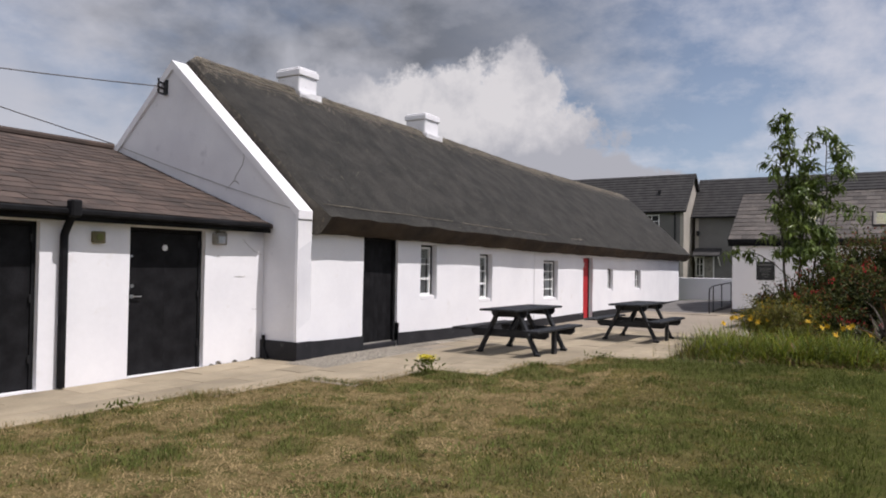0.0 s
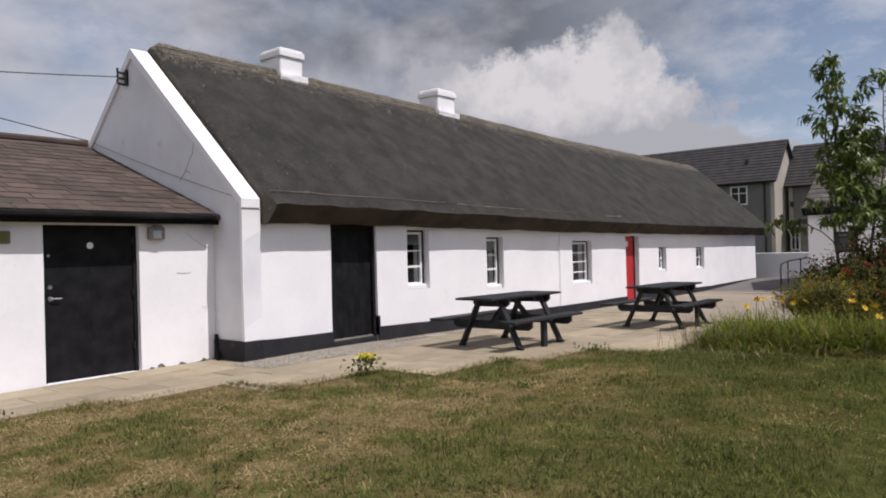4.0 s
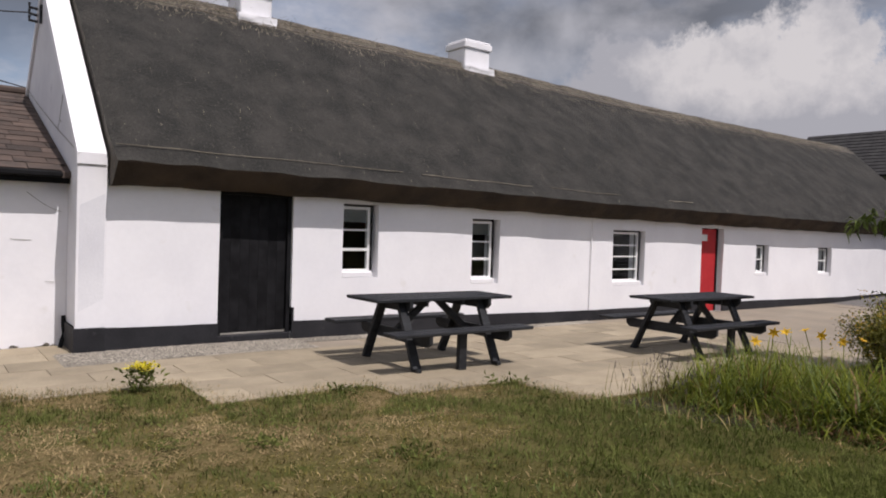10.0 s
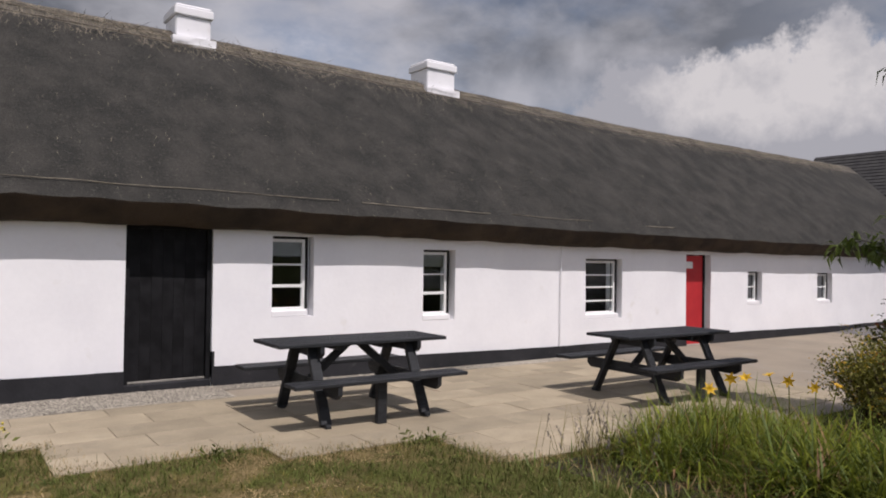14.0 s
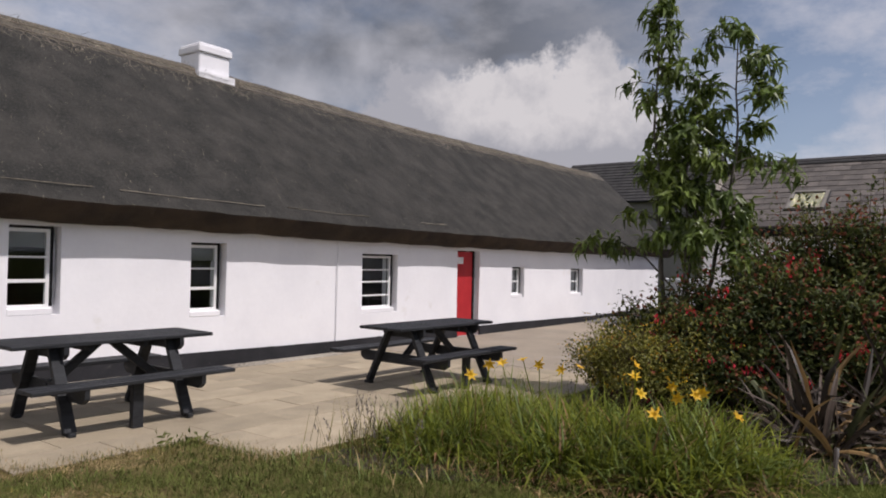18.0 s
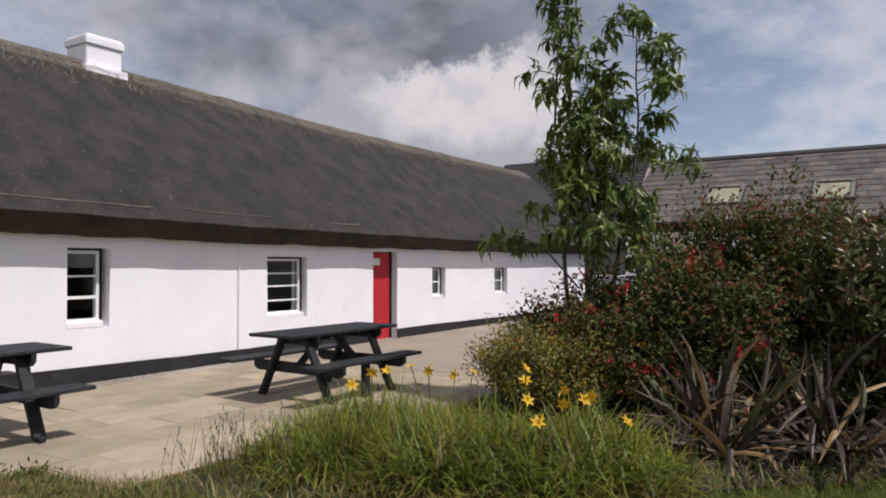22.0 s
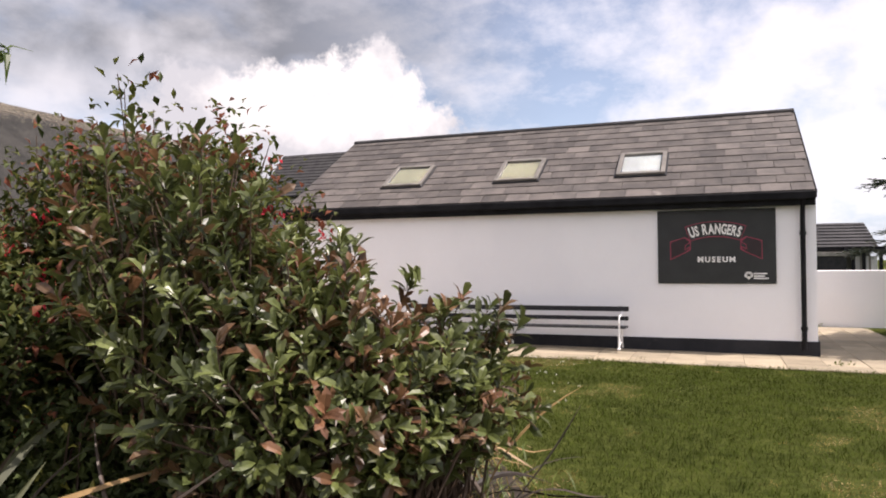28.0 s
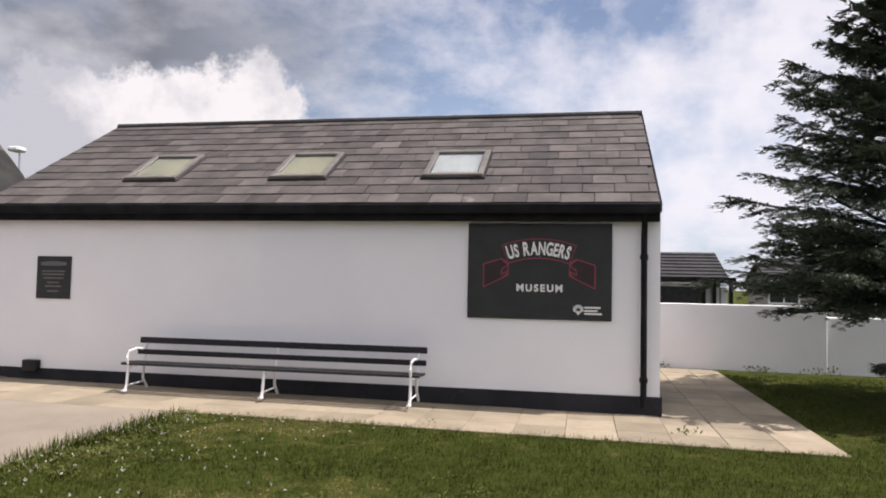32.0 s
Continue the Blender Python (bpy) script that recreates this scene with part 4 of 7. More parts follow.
# ---- houses, walls and ramp in the distance ----
def gable_house(name, label, x_eave, x_ridge, x_back, y0, y1, z_eave, z_ridge, wall_mat, gable_mat, base=-0.4, windows=(), courses=14):
    h = thing(name, label=label, category="house")
    part("wall", box(B(), (x_eave + 0.35, y0, base), (x_back - 0.35, y1, z_eave)), wall_mat, h)
    for y in (y0 - 0.01, y1 - 0.24):
        bm = B()
        out = [(x_eave + 0.34, base), (x_back - 0.34, base), (x_back - 0.34, z_eave), (x_ridge, z_ridge - 0.1), (x_eave + 0.34, z_eave)]
        a = [bm.verts.new((x, y, z)) for x, z in out]
        b = [bm.verts.new((x, y + 0.25, z)) for x, z in out]
        bm.faces.new(a)
        bm.faces.new(b[::-1])
        for k in range(5):
            bm.faces.new((a[k], a[(k + 1) % 5], b[(k + 1) % 5], b[k]))
        part("gable_wall", bm, gable_mat, h)
    # stepped courses: one profile, drawn out along the house
    prof = []
    for xe in (x_eave, x_back):
        side = []
        for c in range(courses):
            f0, f1 = c / courses, (c + 1) / courses
            rise = z_ridge - z_eave + 0.1
            side.append((xe + (x_ridge - xe) * f0, z_eave - 0.1 + rise * f0 + 0.06))
            side.append((xe + (x_ridge - xe) * f1 * 0.9999, z_eave - 0.1 + rise * f1 + 0.01))
        prof += side if xe == x_eave else side[::-1]
    prof += [(x_back, z_eave - 0.12), (x_ridge, z_ridge - 0.12), (x_eave, z_eave - 0.12)]
    bm = B()
    a = [bm.verts.new((x, y0 - 0.25, z)) for x, z in prof]
    b = [bm.verts.new((x, y1 + 0.25, z)) for x, z in prof]
    bm.faces.new(a)
    bm.faces.new(b[::-1])
    for k in range(len(prof)):
        bm.faces.new((a[k], a[(k + 1) % len(prof)], b[(k + 1) % len(prof)], b[k]))
    part("roof", bm, TILE, h, "dark interlocking tile roof")
    part("gutter", box(B(), (x_eave - 0.08, y0 - 0.2, z_eave - 0.15), (x_eave + 0.05, y1 + 0.2, z_eave - 0.03)), BLACK, h)
    for y, z, w, hh in windows:
        x = x_eave + 0.34
        win = part("window", box(B(), (x - 0.04, y - w / 2, z), (x - 0.005, y + w / 2, z + hh)), METAL, h)
        bm = B()
        for lo, hi in (((y - w / 2 - 0.04, z - 0.04), (y - w / 2 + 0.04, z + hh + 0.04)), ((y + w / 2 - 0.04, z - 0.04), (y + w / 2 + 0.04, z + hh + 0.04)), ((y - w / 2 + 0.04, z - 0.04), (y + w / 2 - 0.04, z + 0.04)),
                       ((y - w / 2 + 0.04, z + hh - 0.04), (y + w / 2 - 0.04, z + hh + 0.04)), ((y - 0.03, z + 0.04), (y + 0.03, z + hh - 0.04)), ((y - w / 2 + 0.04, z + hh * 0.6), (y - 0.03, z + hh * 0.6 + 0.05)), ((y + 0.03, z + hh * 0.6), (y + w / 2 - 0.04, z + hh * 0.6 + 0.05))):
            box(bm, (x - 0.09, lo[0], lo[1]), (x - 0.041, hi[0], hi[1]))
        part("frame", bm, SASH, win)
    return h


row_house = gable_house("terraced_house", "grey rendered two-storey house with a dark tile roof", 45.0, 48.2, 51.5, 4.4, 14.8, 5.7, 8.7, GREY, PALE, windows=((6.67, 4.2, 1.05, 1.2), (12.2, 4.2, 1.05, 1.2)))
set_back = gable_house("terraced_house", "set-back grey rendered house with a dark tile roof", 47.4, 50.4, 53.5, -9, 4.1, 5.4, 8.45, GREY, PALE, windows=((-0.6, 3.6, 1.2, 1.3), (0.2, 0.6, 1.3, 1.4), (3.75, 1.0, 0.5, 1.35)))
near_bungalow = gable_house("bungalow", "bungalow with a grey tile roof beyond the yard wall", 38.0, 41.0, 44.0, -17.6, -12.0, 1.95, 2.95, GREY, GREY, windows=((-14.2, 0.95, 0.8, 0.75),), courses=8)
gable_house("bungalow", "brown-roofed bungalow beyond the yard wall", 46.0, 49.0, 52.0, -27.0, -21.4, 1.8, 2.9, PALE, PALE, windows=((-21.8, 0.9, 1.3, 0.9), (-25.0, 0.9, 1.3, 0.9)), courses=8)
gable_house("bungalow", "distant bungalow with a dark roof", 58.0, 61.0, 64.0, -31.0, -24.4, 2.0, 3.6, GREY, PALE, windows=((-26.0, 0.9, 1.3, 0.9),), courses=8)


def side_room(h):
    """Flat-roofed grey room and open porch in front of the bungalow."""
    room = part("side_room", box(B(), (36.6, -16.55, -0.4), (38.33, -14.9, 1.55)), METAL, h, "dark grey flat-roofed side room")
    part("fascia", box(B(), (36.5, -16.65, 1.55), (38.33, -14.8, 1.70), bevel=0.01), GREYPAINT, room, "pale weathered fascia")
    for y in (-17.75, -17.2, -16.85):
        part("porch_post", box(B(), (37.1, y - 0.06, -0.4), (37.22, y + 0.06, 1.9)), BLACK, h)
    part("porch_beam", box(B(), (37.0, -17.9, 1.72), (38.3, -16.66, 1.9)), BLACK, h, "dark timber porch beam")
    part("glazed_screen", box(B(), (37.5, -17.7, 0.6), (37.56, -16.9, 1.55)), SASH, h, "pale glazed porch screen")
    for y in (-17.45, -17.15):
        part("screen_bar", box(B(), (37.46, y - 0.03, 0.6), (37.499, y + 0.03, 1.55)), GREYPAINT, h)


def porch(h):
    """Lean-to canopy over the house door, with the door, wall lamp and pipes."""
    bm = flat_prism([(46.7, 2.5), (47.74, 3.05), (47.74, 2.9), (46.7, 2.4)], 2.2, 4.08)
    part("canopy", bm, TILE, h, "dark tiled lean-to canopy")
    for y in (2.3, 3.98):
        bm = B()
        beam(bm, (46.85, y, 2.4), (47.72, y, 1.75), 0.07, 0.07)
        part("canopy_bracket", bm, SASH, h)
    d = part("door", box(B(), (47.66, 2.8, -0.2), (47.735, 3.42, 2.35), bevel=0.01), GREYPAINT, h, "grey panelled front door")
    for y in (2.72, 3.42):
        part("door_post", box(B(), (47.64, y, -0.2), (47.735, y + 0.08, 2.42)), SASH, d)
    lamp = part("lamp", box(B(), (47.45, 3.8, 3.95), (47.735, 3.95, 4.25), bevel=0.03), METAL, h)
    part("lamp_shade", box(B(), (47.4, 3.76, 4.25), (47.74, 3.99, 4.30), bevel=0.01), METAL, lamp)


porch(set_back)
side_room(near_bungalow)
part("downpipe", tube(B(), [(45.28, 5.0, -0.2), (45.28, 5.0, 5.4), (45.0, 5.0, 5.6)], 0.06, 8), METAL, row_house)
part("vent_pipe", tube(B(), [(46.5, 6.44, 6.6), (46.5, 6.44, 7.35)], 0.11, 8), METAL, row_house)


def ramp_mesh():
    bm = B()
    a = [bm.verts.new((x, -2.45, z)) for x, z in ((19.8, -0.3), (27.9, -0.3), (27.9, 0.02), (25.5, 0.02), (19.8, -0.15))]
    b = [bm.verts.new((v.co.x, -0.035, v.co.z)) for v in a]
    bm.faces.new(a)
    bm.faces.new(b[::-1])
    for k in range(5):
        bm.faces.new((a[k], a[(k + 1) % 5], b[(k + 1) % 5], b[k]))
    return bm


def build_yard_walls():
    w = tagged(part("yard_wall", box(B(), (27.21, -17.8, -0.5), (27.45, -13.4, 1.15), bevel=0.015), RENDER), "white painted garden wall with a dark base", "wall", kind="structure")
    tagged(part("yard_wall", box(B(), (27.3, -45, -0.5), (27.6, -17.8, 0.92), bevel=0.015), RENDER), "lower white wall, stained, beyond the gate pier", "wall", kind="structure")
    tagged(part("yard_wall", box(B(), (28.3, -14.4, -0.5), (28.6, -9, 1.15), bevel=0.015), RENDER), "white painted garden wall", "wall", kind="structure")
    tagged(part("yard_wall", box(B(), (27.9, -9, -0.5), (28.2, 0.6, 1.05), bevel=0.015), RENDER), "white painted low wall beside the cottage end", "wall", kind="structure")
    tagged(part("ramp", ramp_mesh(), RAMP), "dark tarmac ramp along the cottage wall", "ramp", kind="structure")


build_yard_walls()


# ---- picnic tables ----
def build_picnic_table():
    """Table with two fixed benches, along x, 2 m long."""
    t = thing("picnic_table", label="black-stained wooden picnic table with fixed benches", category="table", group="picnic tables on the paving")
    L = 2.06
    for k in range(5):
        w = 0.142
        y = -0.365 + k * 0.1465
        part("top_board", box(B(), (-L / 2, y, 0.797), (L / 2, y + w, 0.835), bevel=0.006), STAIN, t)
    for s in (-1, 1):
        for k in range(2):
            y0 = s * 0.79 + (k - 1) * 0.145 if s > 0 else -0.79 + k * 0.145
            part("seat_board", box(B(), (-L / 2, y0, 0.445), (L / 2, y0 + 0.138, 0.485), bevel=0.006), STAIN, t)
    for x in (-0.60, 0.60):
        bm = flat(B(), [(-0.36, 0.0), (0.36, 0.0), (0.36, -0.075), (0.30, -0.125), (-0.30, -0.125), (-0.36, -0.075)], 0.0, 0.048)
        part("top_bearer", bm, STAIN, t, at=Matrix.Translation((x + 0.030, 0, 0.796)) @ Matrix(((0, 0, 1, 0), (1, 0, 0, 0), (0, 1, 0, 0), (0, 0, 0, 1))))
        bm = flat(B(), [(-0.78, 0.0), (0.78, 0.0), (0.78, -0.085), (0.71, -0.135), (-0.71, -0.135), (-0.78, -0.085)], 0.0, 0.048)
        part("seat_bearer", bm, STAIN, t, at=Matrix.Translation((x + 0.030, 0, 0.444)) @ Matrix(((0, 0, 1, 0), (1, 0, 0, 0), (0, 1, 0, 0), (0, 0, 0, 1))))
        for s in (-1, 1):
            bm = B()
            beam(bm, (x, s * 0.575, 0.03), (x, s * 0.20, 0.78), 0.056, 0.115, 0.006, up=(1, 0, 0))
            leg = part("leg", bm, STAIN, t)
            part("foot", box(B(), (x - 0.032, s * 0.58 - 0.065, 0.0), (x + 0.032, s * 0.58 + 0.065, 0.045), bevel=0.008), STAIN, leg)
    for s in (-1, 1):
        bm = B()
        beam(bm, (s * 0.56, 0, 0.38), (s * 0.07, 0, 0.785), 0.055, 0.085, 0.005)
        part("brace", bm, STAIN, t)
        part("brace_block", box(B(), (s * 0.28 - 0.022, -0.30, 0.727), (s * 0.28 + 0.022, 0.30, 0.796), bevel=0.004), STAIN, t)
    part("centre_leg", box(B(), (-0.055, -0.68, 0.0), (0.055, -0.61, 0.444), bevel=0.005), STAIN, t)
    return t


def flat(bm, pts, z0, z1):
    """An outline in x, y drawn out from z0 to z1."""
    a = [bm.verts.new((x, y, z0)) for x, y in pts]
    b = [bm.verts.new((x, y, z1)) for x, y in pts]
    n = len(pts)
    bm.faces.new(a)
    bm.faces.new(b[::-1])
    for k in range(n):
        bm.faces.new((a[k], a[(k + 1) % n], b[(k + 1) % n], b[k]))
    return bm


table = build_picnic_table()
table.matrix_basis = pose(4.37, -2.30, lift(4.37), 0, 0, -0.5)
copy_thing(table, pose(8.51, -3.28, lift(8.51), 0, 0, -1))
copy_thing(table, pose(14.25, -5.42, lift(14.25), 0, 0, -2))


# ---- bench at the museum wall ----
def build_bench():
    b = thing("garden_bench", (20.3, -8.35, -0.165), label="long bench with black slats on white cast ends", category="bench")
    for x, z, w, h in ((0.12, 0.70, 0.03, 0.09), (0.06, 0.53, 0.03, 0.075), (-0.02, 0.385, 0.10, 0.035), (-0.16, 0.395, 0.10, 0.035), (-0.30, 0.39, 0.10, 0.035)):
        part("slat", box(B(), (x - w / 2, -2.22, z - h / 2), (x + w / 2, 2.22, z + h / 2), bevel=0.006), STAIN, b)
    for y in (-2.1, 0.0, 2.1):
        e = part("cast_end", tube(B(), [(-0.40, y, 0.0), (-0.36, y, 0.1), (-0.33, y, 0.37)], 0.022, 8), SASH, b, "white painted cast-iron support")
        part("foot", box(B(), (-0.46, y - 0.025, 0.0), (-0.37, y + 0.025, 0.03), bevel=0.006), SASH, e)
        part("back_leg", tube(B(), [(0.14, y, 0.0), (0.03, y, 0.14), (0.03, y, 0.38), (0.10, y, 0.55), (0.14, y, 0.74)], 0.02, 8), SASH, e)
        part("rail", tube(B(), [(-0.34, y, 0.35), (0.04, y, 0.35)], 0.016, 8), SASH, e)
        part("stay", tube(B(), [(-0.37, y, 0.08), (0.05, y, 0.10)], 0.013, 8), SASH, e)
        if y:
            part("arm", tube(B(), [(-0.33, y, 0.36), (-0.38, y, 0.48), (-0.34, y, 0.57), (-0.15, y, 0.60), (0.0, y, 0.58), (0.11, y, 0.64)], 0.018, 8), SASH, e)


build_bench()


# ---- signs ----
def text_mesh(body, size, mat, parent, at, name="lettering", bold=0.0, extrude=0.002):
    cu = bpy.data.curves.new(name, "FONT")
    cu.body, cu.size, cu.extrude, cu.offset = body, size, extrude, bold
    cu.align_x, cu.align_y = "CENTER", "CENTER"
    tmp = new(name, cu)
    bpy.context.view_layer.update()
    me = bpy.data.meshes.new_from_object(tmp.evaluated_get(bpy.context.evaluated_depsgraph_get()))
    bpy.data.objects.remove(tmp)
    me.materials.append(mat)
    ob = new(name, me)
    ob.parent = parent
    ob.matrix_basis = at
    return ob


SIGN_BOARD = material("sign_charcoal", (0.035, 0.037, 0.037), (0.028, 0.03, 0.03), 3, 0.55, 0.05, 60)
SIGN_WHITE = material("sign_white", (0.88, 0.87, 0.85), (0.84, 0.83, 0.80), 8, 0.6, 0.05, 60)
SIGN_RED = material("sign_red", (0.30, 0.05, 0.085), (0.25, 0.04, 0.07), 8, 0.6, 0.05, 60)


def face_pose(x, y, z, tilt=0.0):
    """Upright, facing -x, with text running towards -y."""
    return Matrix.Translation((x, y, z)) @ Matrix(((0, 0, -1, 0), (-1, 0, 0, 0), (0, 1, 0, 0), (0, 0, 0, 1))) @ pose(0, 0, 0, 0, 0, tilt)


def build_sign():
    s = thing("museum_sign", label="charcoal board with a red scroll and white lettering", category="sign")
    s.matrix_basis = face_pose(MUS_X - 0.035, -12.08, 1.67)
    part("board", box(B(), (-1.0, -0.67, -0.03), (1.0, 0.67, 0.0), bevel=0.006), SIGN_BOARD, s)

    def arc(r, a):
        return (r * math.sin(radians(a)), r * math.cos(radians(a)) - 1.02)

    def band(r0, r1, a0, a1, z0, z1):
        n = 24
        pts = [arc(r1, a0 + (a1 - a0) * k / n) for k in range(n + 1)] + [arc(r0, a1 - (a1 - a0) * k / n) for k in range(n + 1)]
        return flat(B(), pts, z0, z1)
    part("scroll_edge", band(1.195, 1.48, -20.7, 20.7, 0.001, 0.003), SIGN_RED, s, "red painted scroll")
    part("scroll", band(1.211, 1.465, -20.2, 20.2, 0.0035, 0.005), SIGN_BOARD, s)
    for k in (-1, 1):
        pts = [(0.42, 0.12), (0.52, 0.18), (0.78, 0.10), (0.78, -0.24), (0.53, -0.12), (0.42, -0.06)]
        inner = [(0.45, 0.10), (0.53, 0.161), (0.765, 0.086), (0.765, -0.216), (0.53, -0.102), (0.45, -0.045)]
        part("scroll_tail", flat(B(), [(k * x, y) for x, y in pts], 0.0008, 0.0024), SIGN_RED, s)
        part("tail_fill", flat(B(), [(k * x, y) for x, y in inner], 0.0028, 0.0036), material("sign_dark_red", (0.04, 0.028, 0.03), rough=0.6), s)
        part("scroll_fold", flat(B(), [(k * x, y) for x, y in ((0.42, 0.10), (0.52, 0.03), (0.53, -0.06), (0.42, -0.01))], 0.0055, 0.0065), SIGN_RED, s)
        part("fold_fill", flat(B(), [(k * x, y) for x, y in ((0.435, 0.07), (0.505, 0.022), (0.515, -0.035), (0.435, 0.005))], 0.0068, 0.0076), SIGN_BOARD, s)
    word = "US RANGERS"
    letters, total = [], 0.0
    for k, c in enumerate(word):
        if c == " ":
            total += 0.10
            continue
        ob = text_mesh(c, 0.262 if k in (0, 3) else 0.25, SIGN_WHITE, s, Matrix.Identity(4), bold=0.008)
        xs = [v.co.x for v in ob.data.vertices]
        ys = [v.co.y for v in ob.data.vertices]
        w = max(xs) - min(xs)
        letters.append((ob, total + w / 2, (max(xs) + min(xs)) / 2, (min(ys))))
        total += w + 0.018
    thin = 0.90 / total
    for ob, at, mid, foot in letters:
        ang = math.degrees((at - total / 2) * thin / 1.335)
        x, y = arc(1.335, ang)
        ob.matrix_basis = Matrix.Translation((x, y, 0.006)) @ pose(0, 0, 0, 0, 0, -ang) @ Matrix.Diagonal((thin, 1, 1, 1)) @ Matrix.Translation((-mid, -foot - 0.088, 0))
    pos = -0.305
    for c, size in (("M", 0.142), ("U", 0.135), ("S", 0.135), ("E", 0.135), ("U", 0.135), ("M", 0.135)):
        ob = text_mesh(c, size, SIGN_WHITE, s, Matrix.Identity(4), bold=0.005)
        xs, ys = [v.co.x for v in ob.data.vertices], [v.co.y for v in ob.data.vertices]
        w = max(xs) - min(xs)
        ob.matrix_basis = Matrix.Translation((pos - min(xs), -0.285 - min(ys), 0.002))
        pos += w + 0.027
    bm = B()
    for k in range(7):
        a = math.pi * (k / 6) * 1.1 - 0.15
        tube(bm, [(0.55 + 0.05 * math.cos(a), -0.52 + 0.045 * math.sin(a), 0.001), (0.55 + 0.05 * math.cos(a), -0.52 + 0.045 * math.sin(a), 0.004)], 0.024, 8)
    flat(bm, [(0.50, -0.54), (0.60, -0.54), (0.55, -0.60)], 0.001, 0.004)
    part("emblem", bm, SIGN_WHITE, s, "small white emblem")
    for w, y in ((0.22, -0.49), (0.18, -0.535), (0.24, -0.575)):
        part("small_print", box(B(), (0.63, y - 0.012, 0.001), (0.63 + w, y + 0.012, 0.003)), SIGN_WHITE, s)
    p = thing("plaque", label="dark slate plaque with small lettering", category="plaque")
    p.matrix_basis = face_pose(MUS_X - 0.025, -4.35, 1.45)
    part("slab", box(B(), (-0.31, -0.34, -0.02), (0.31, 0.34, 0.0), bevel=0.006), SIGN_BOARD, p)
    grey = material("faded_lettering", (0.16, 0.16, 0.155), (0.12, 0.12, 0.12), 8, 0.6)
    for k, (w, y) in enumerate(((0.34, 0.20), (0.42, 0.10), (0.40, 0.05), (0.36, -0.01), (0.22, -0.08), (0.30, -0.14), (0.2, -0.22))):
        part("line_of_text", box(B(), (-w / 2, y - 0.012, 0.0005), (w / 2, y + 0.012, 0.002)), grey, p)
    n = 10
    part("arched_text", flat(B(), [arc(1.36, -10 + 20 * k / n) for k in range(n + 1)] + [arc(1.31, 10 - 20 * k / n) for k in range(n + 1)], 0.0005, 0.002), grey, p).location.y = -0.08
    v = thing("vent_box", (MUS_X - 0.07, -4.05, 0.04), label="small dark box low on the wall", category="vent")
    part("case", box(B(), (-0.05, -0.13, -0.09), (0.068, 0.13, 0.09), bevel=0.012), METAL, v)


build_sign()


# ---- rail, wires, lamp ----
def build_rail():
    r = thing("handrail", (19.5, -2.62, -0.14), label="black tubular handrail beside the ramp", category="handrail")
    part("post", tube(B(), [(0, 0, 0), (0, 0, 0.75), (0.03, 0.0, 0.85), (0.15, 0.02, 0.91), (1.5, 0.15, 0.98), (6.0, 0.3, 1.05)], 0.024, 8), METAL, r)
    for x in (1.45, 3.4, 5.9):
        part("post", tube(B(), [(x, 0.1 + 0.03 * x, -0.05), (x, 0.1 + 0.03 * x, 0.94 + 0.018 * x)], 0.022, 8), METAL, r)


build_rail()


def build_wires():
    br = thing("wire_bracket", (0.66, 3.4, 4.75), label="black insulator bracket on the gable", category="bracket")
    part("plate", box(B(), (0.0, -0.05, -0.14), (0.06, 0.05, 0.14)), METAL, br)
    for dz in (-0.1, 0.0, 0.1):
        part("insulator", tube(B(), [(-0.02, 0, dz - 0.03), (-0.14, 0.0, dz - 0.02), (-0.14, 0.0, dz + 0.05)], 0.022, 8), METAL, br)
    for a, b, sag, nm in (((0.55, 3.4, 4.75), (-22, 9.0, 6.3), 0.9, "overhead_wire"), ((0.675, 4.95, 3.80), (-16.0, 11.5, 9.2), 0.3, "overhead_wire"), ((0.675, -0.06, 2.33), (0.675, 4.95, 3.80), 0.04, "wall_cable")):
        pts = []
        for k in range(25):
            f = k / 24
            p = Vector(a).lerp(Vector(b), f)
            p.z -= sag * 4 * f * (1 - f)
            pts.append(p)
        tagged(part(nm, tube(B(), pts, 0.011 if nm == "overhead_wire" else 0.005, 5), METAL if nm == "overhead_wire" else GREYPAINT), "thin black overhead cable", "cable")
    fl = thing("floodlight", (30.4, 5.2, 5.72), label="small grey floodlight on a pole behind the cottage", category="lamp")
    part("head", box(B(), (-0.22, -0.2, -0.28), (0.2, 0.2, -0.12), bevel=0.05), SASH, fl)
    part("pole", tube(B(), [(0.1, 0.0, -5.9), (0.1, 0, -0.2)], 0.03, 8), STEEL, fl)


build_wires()


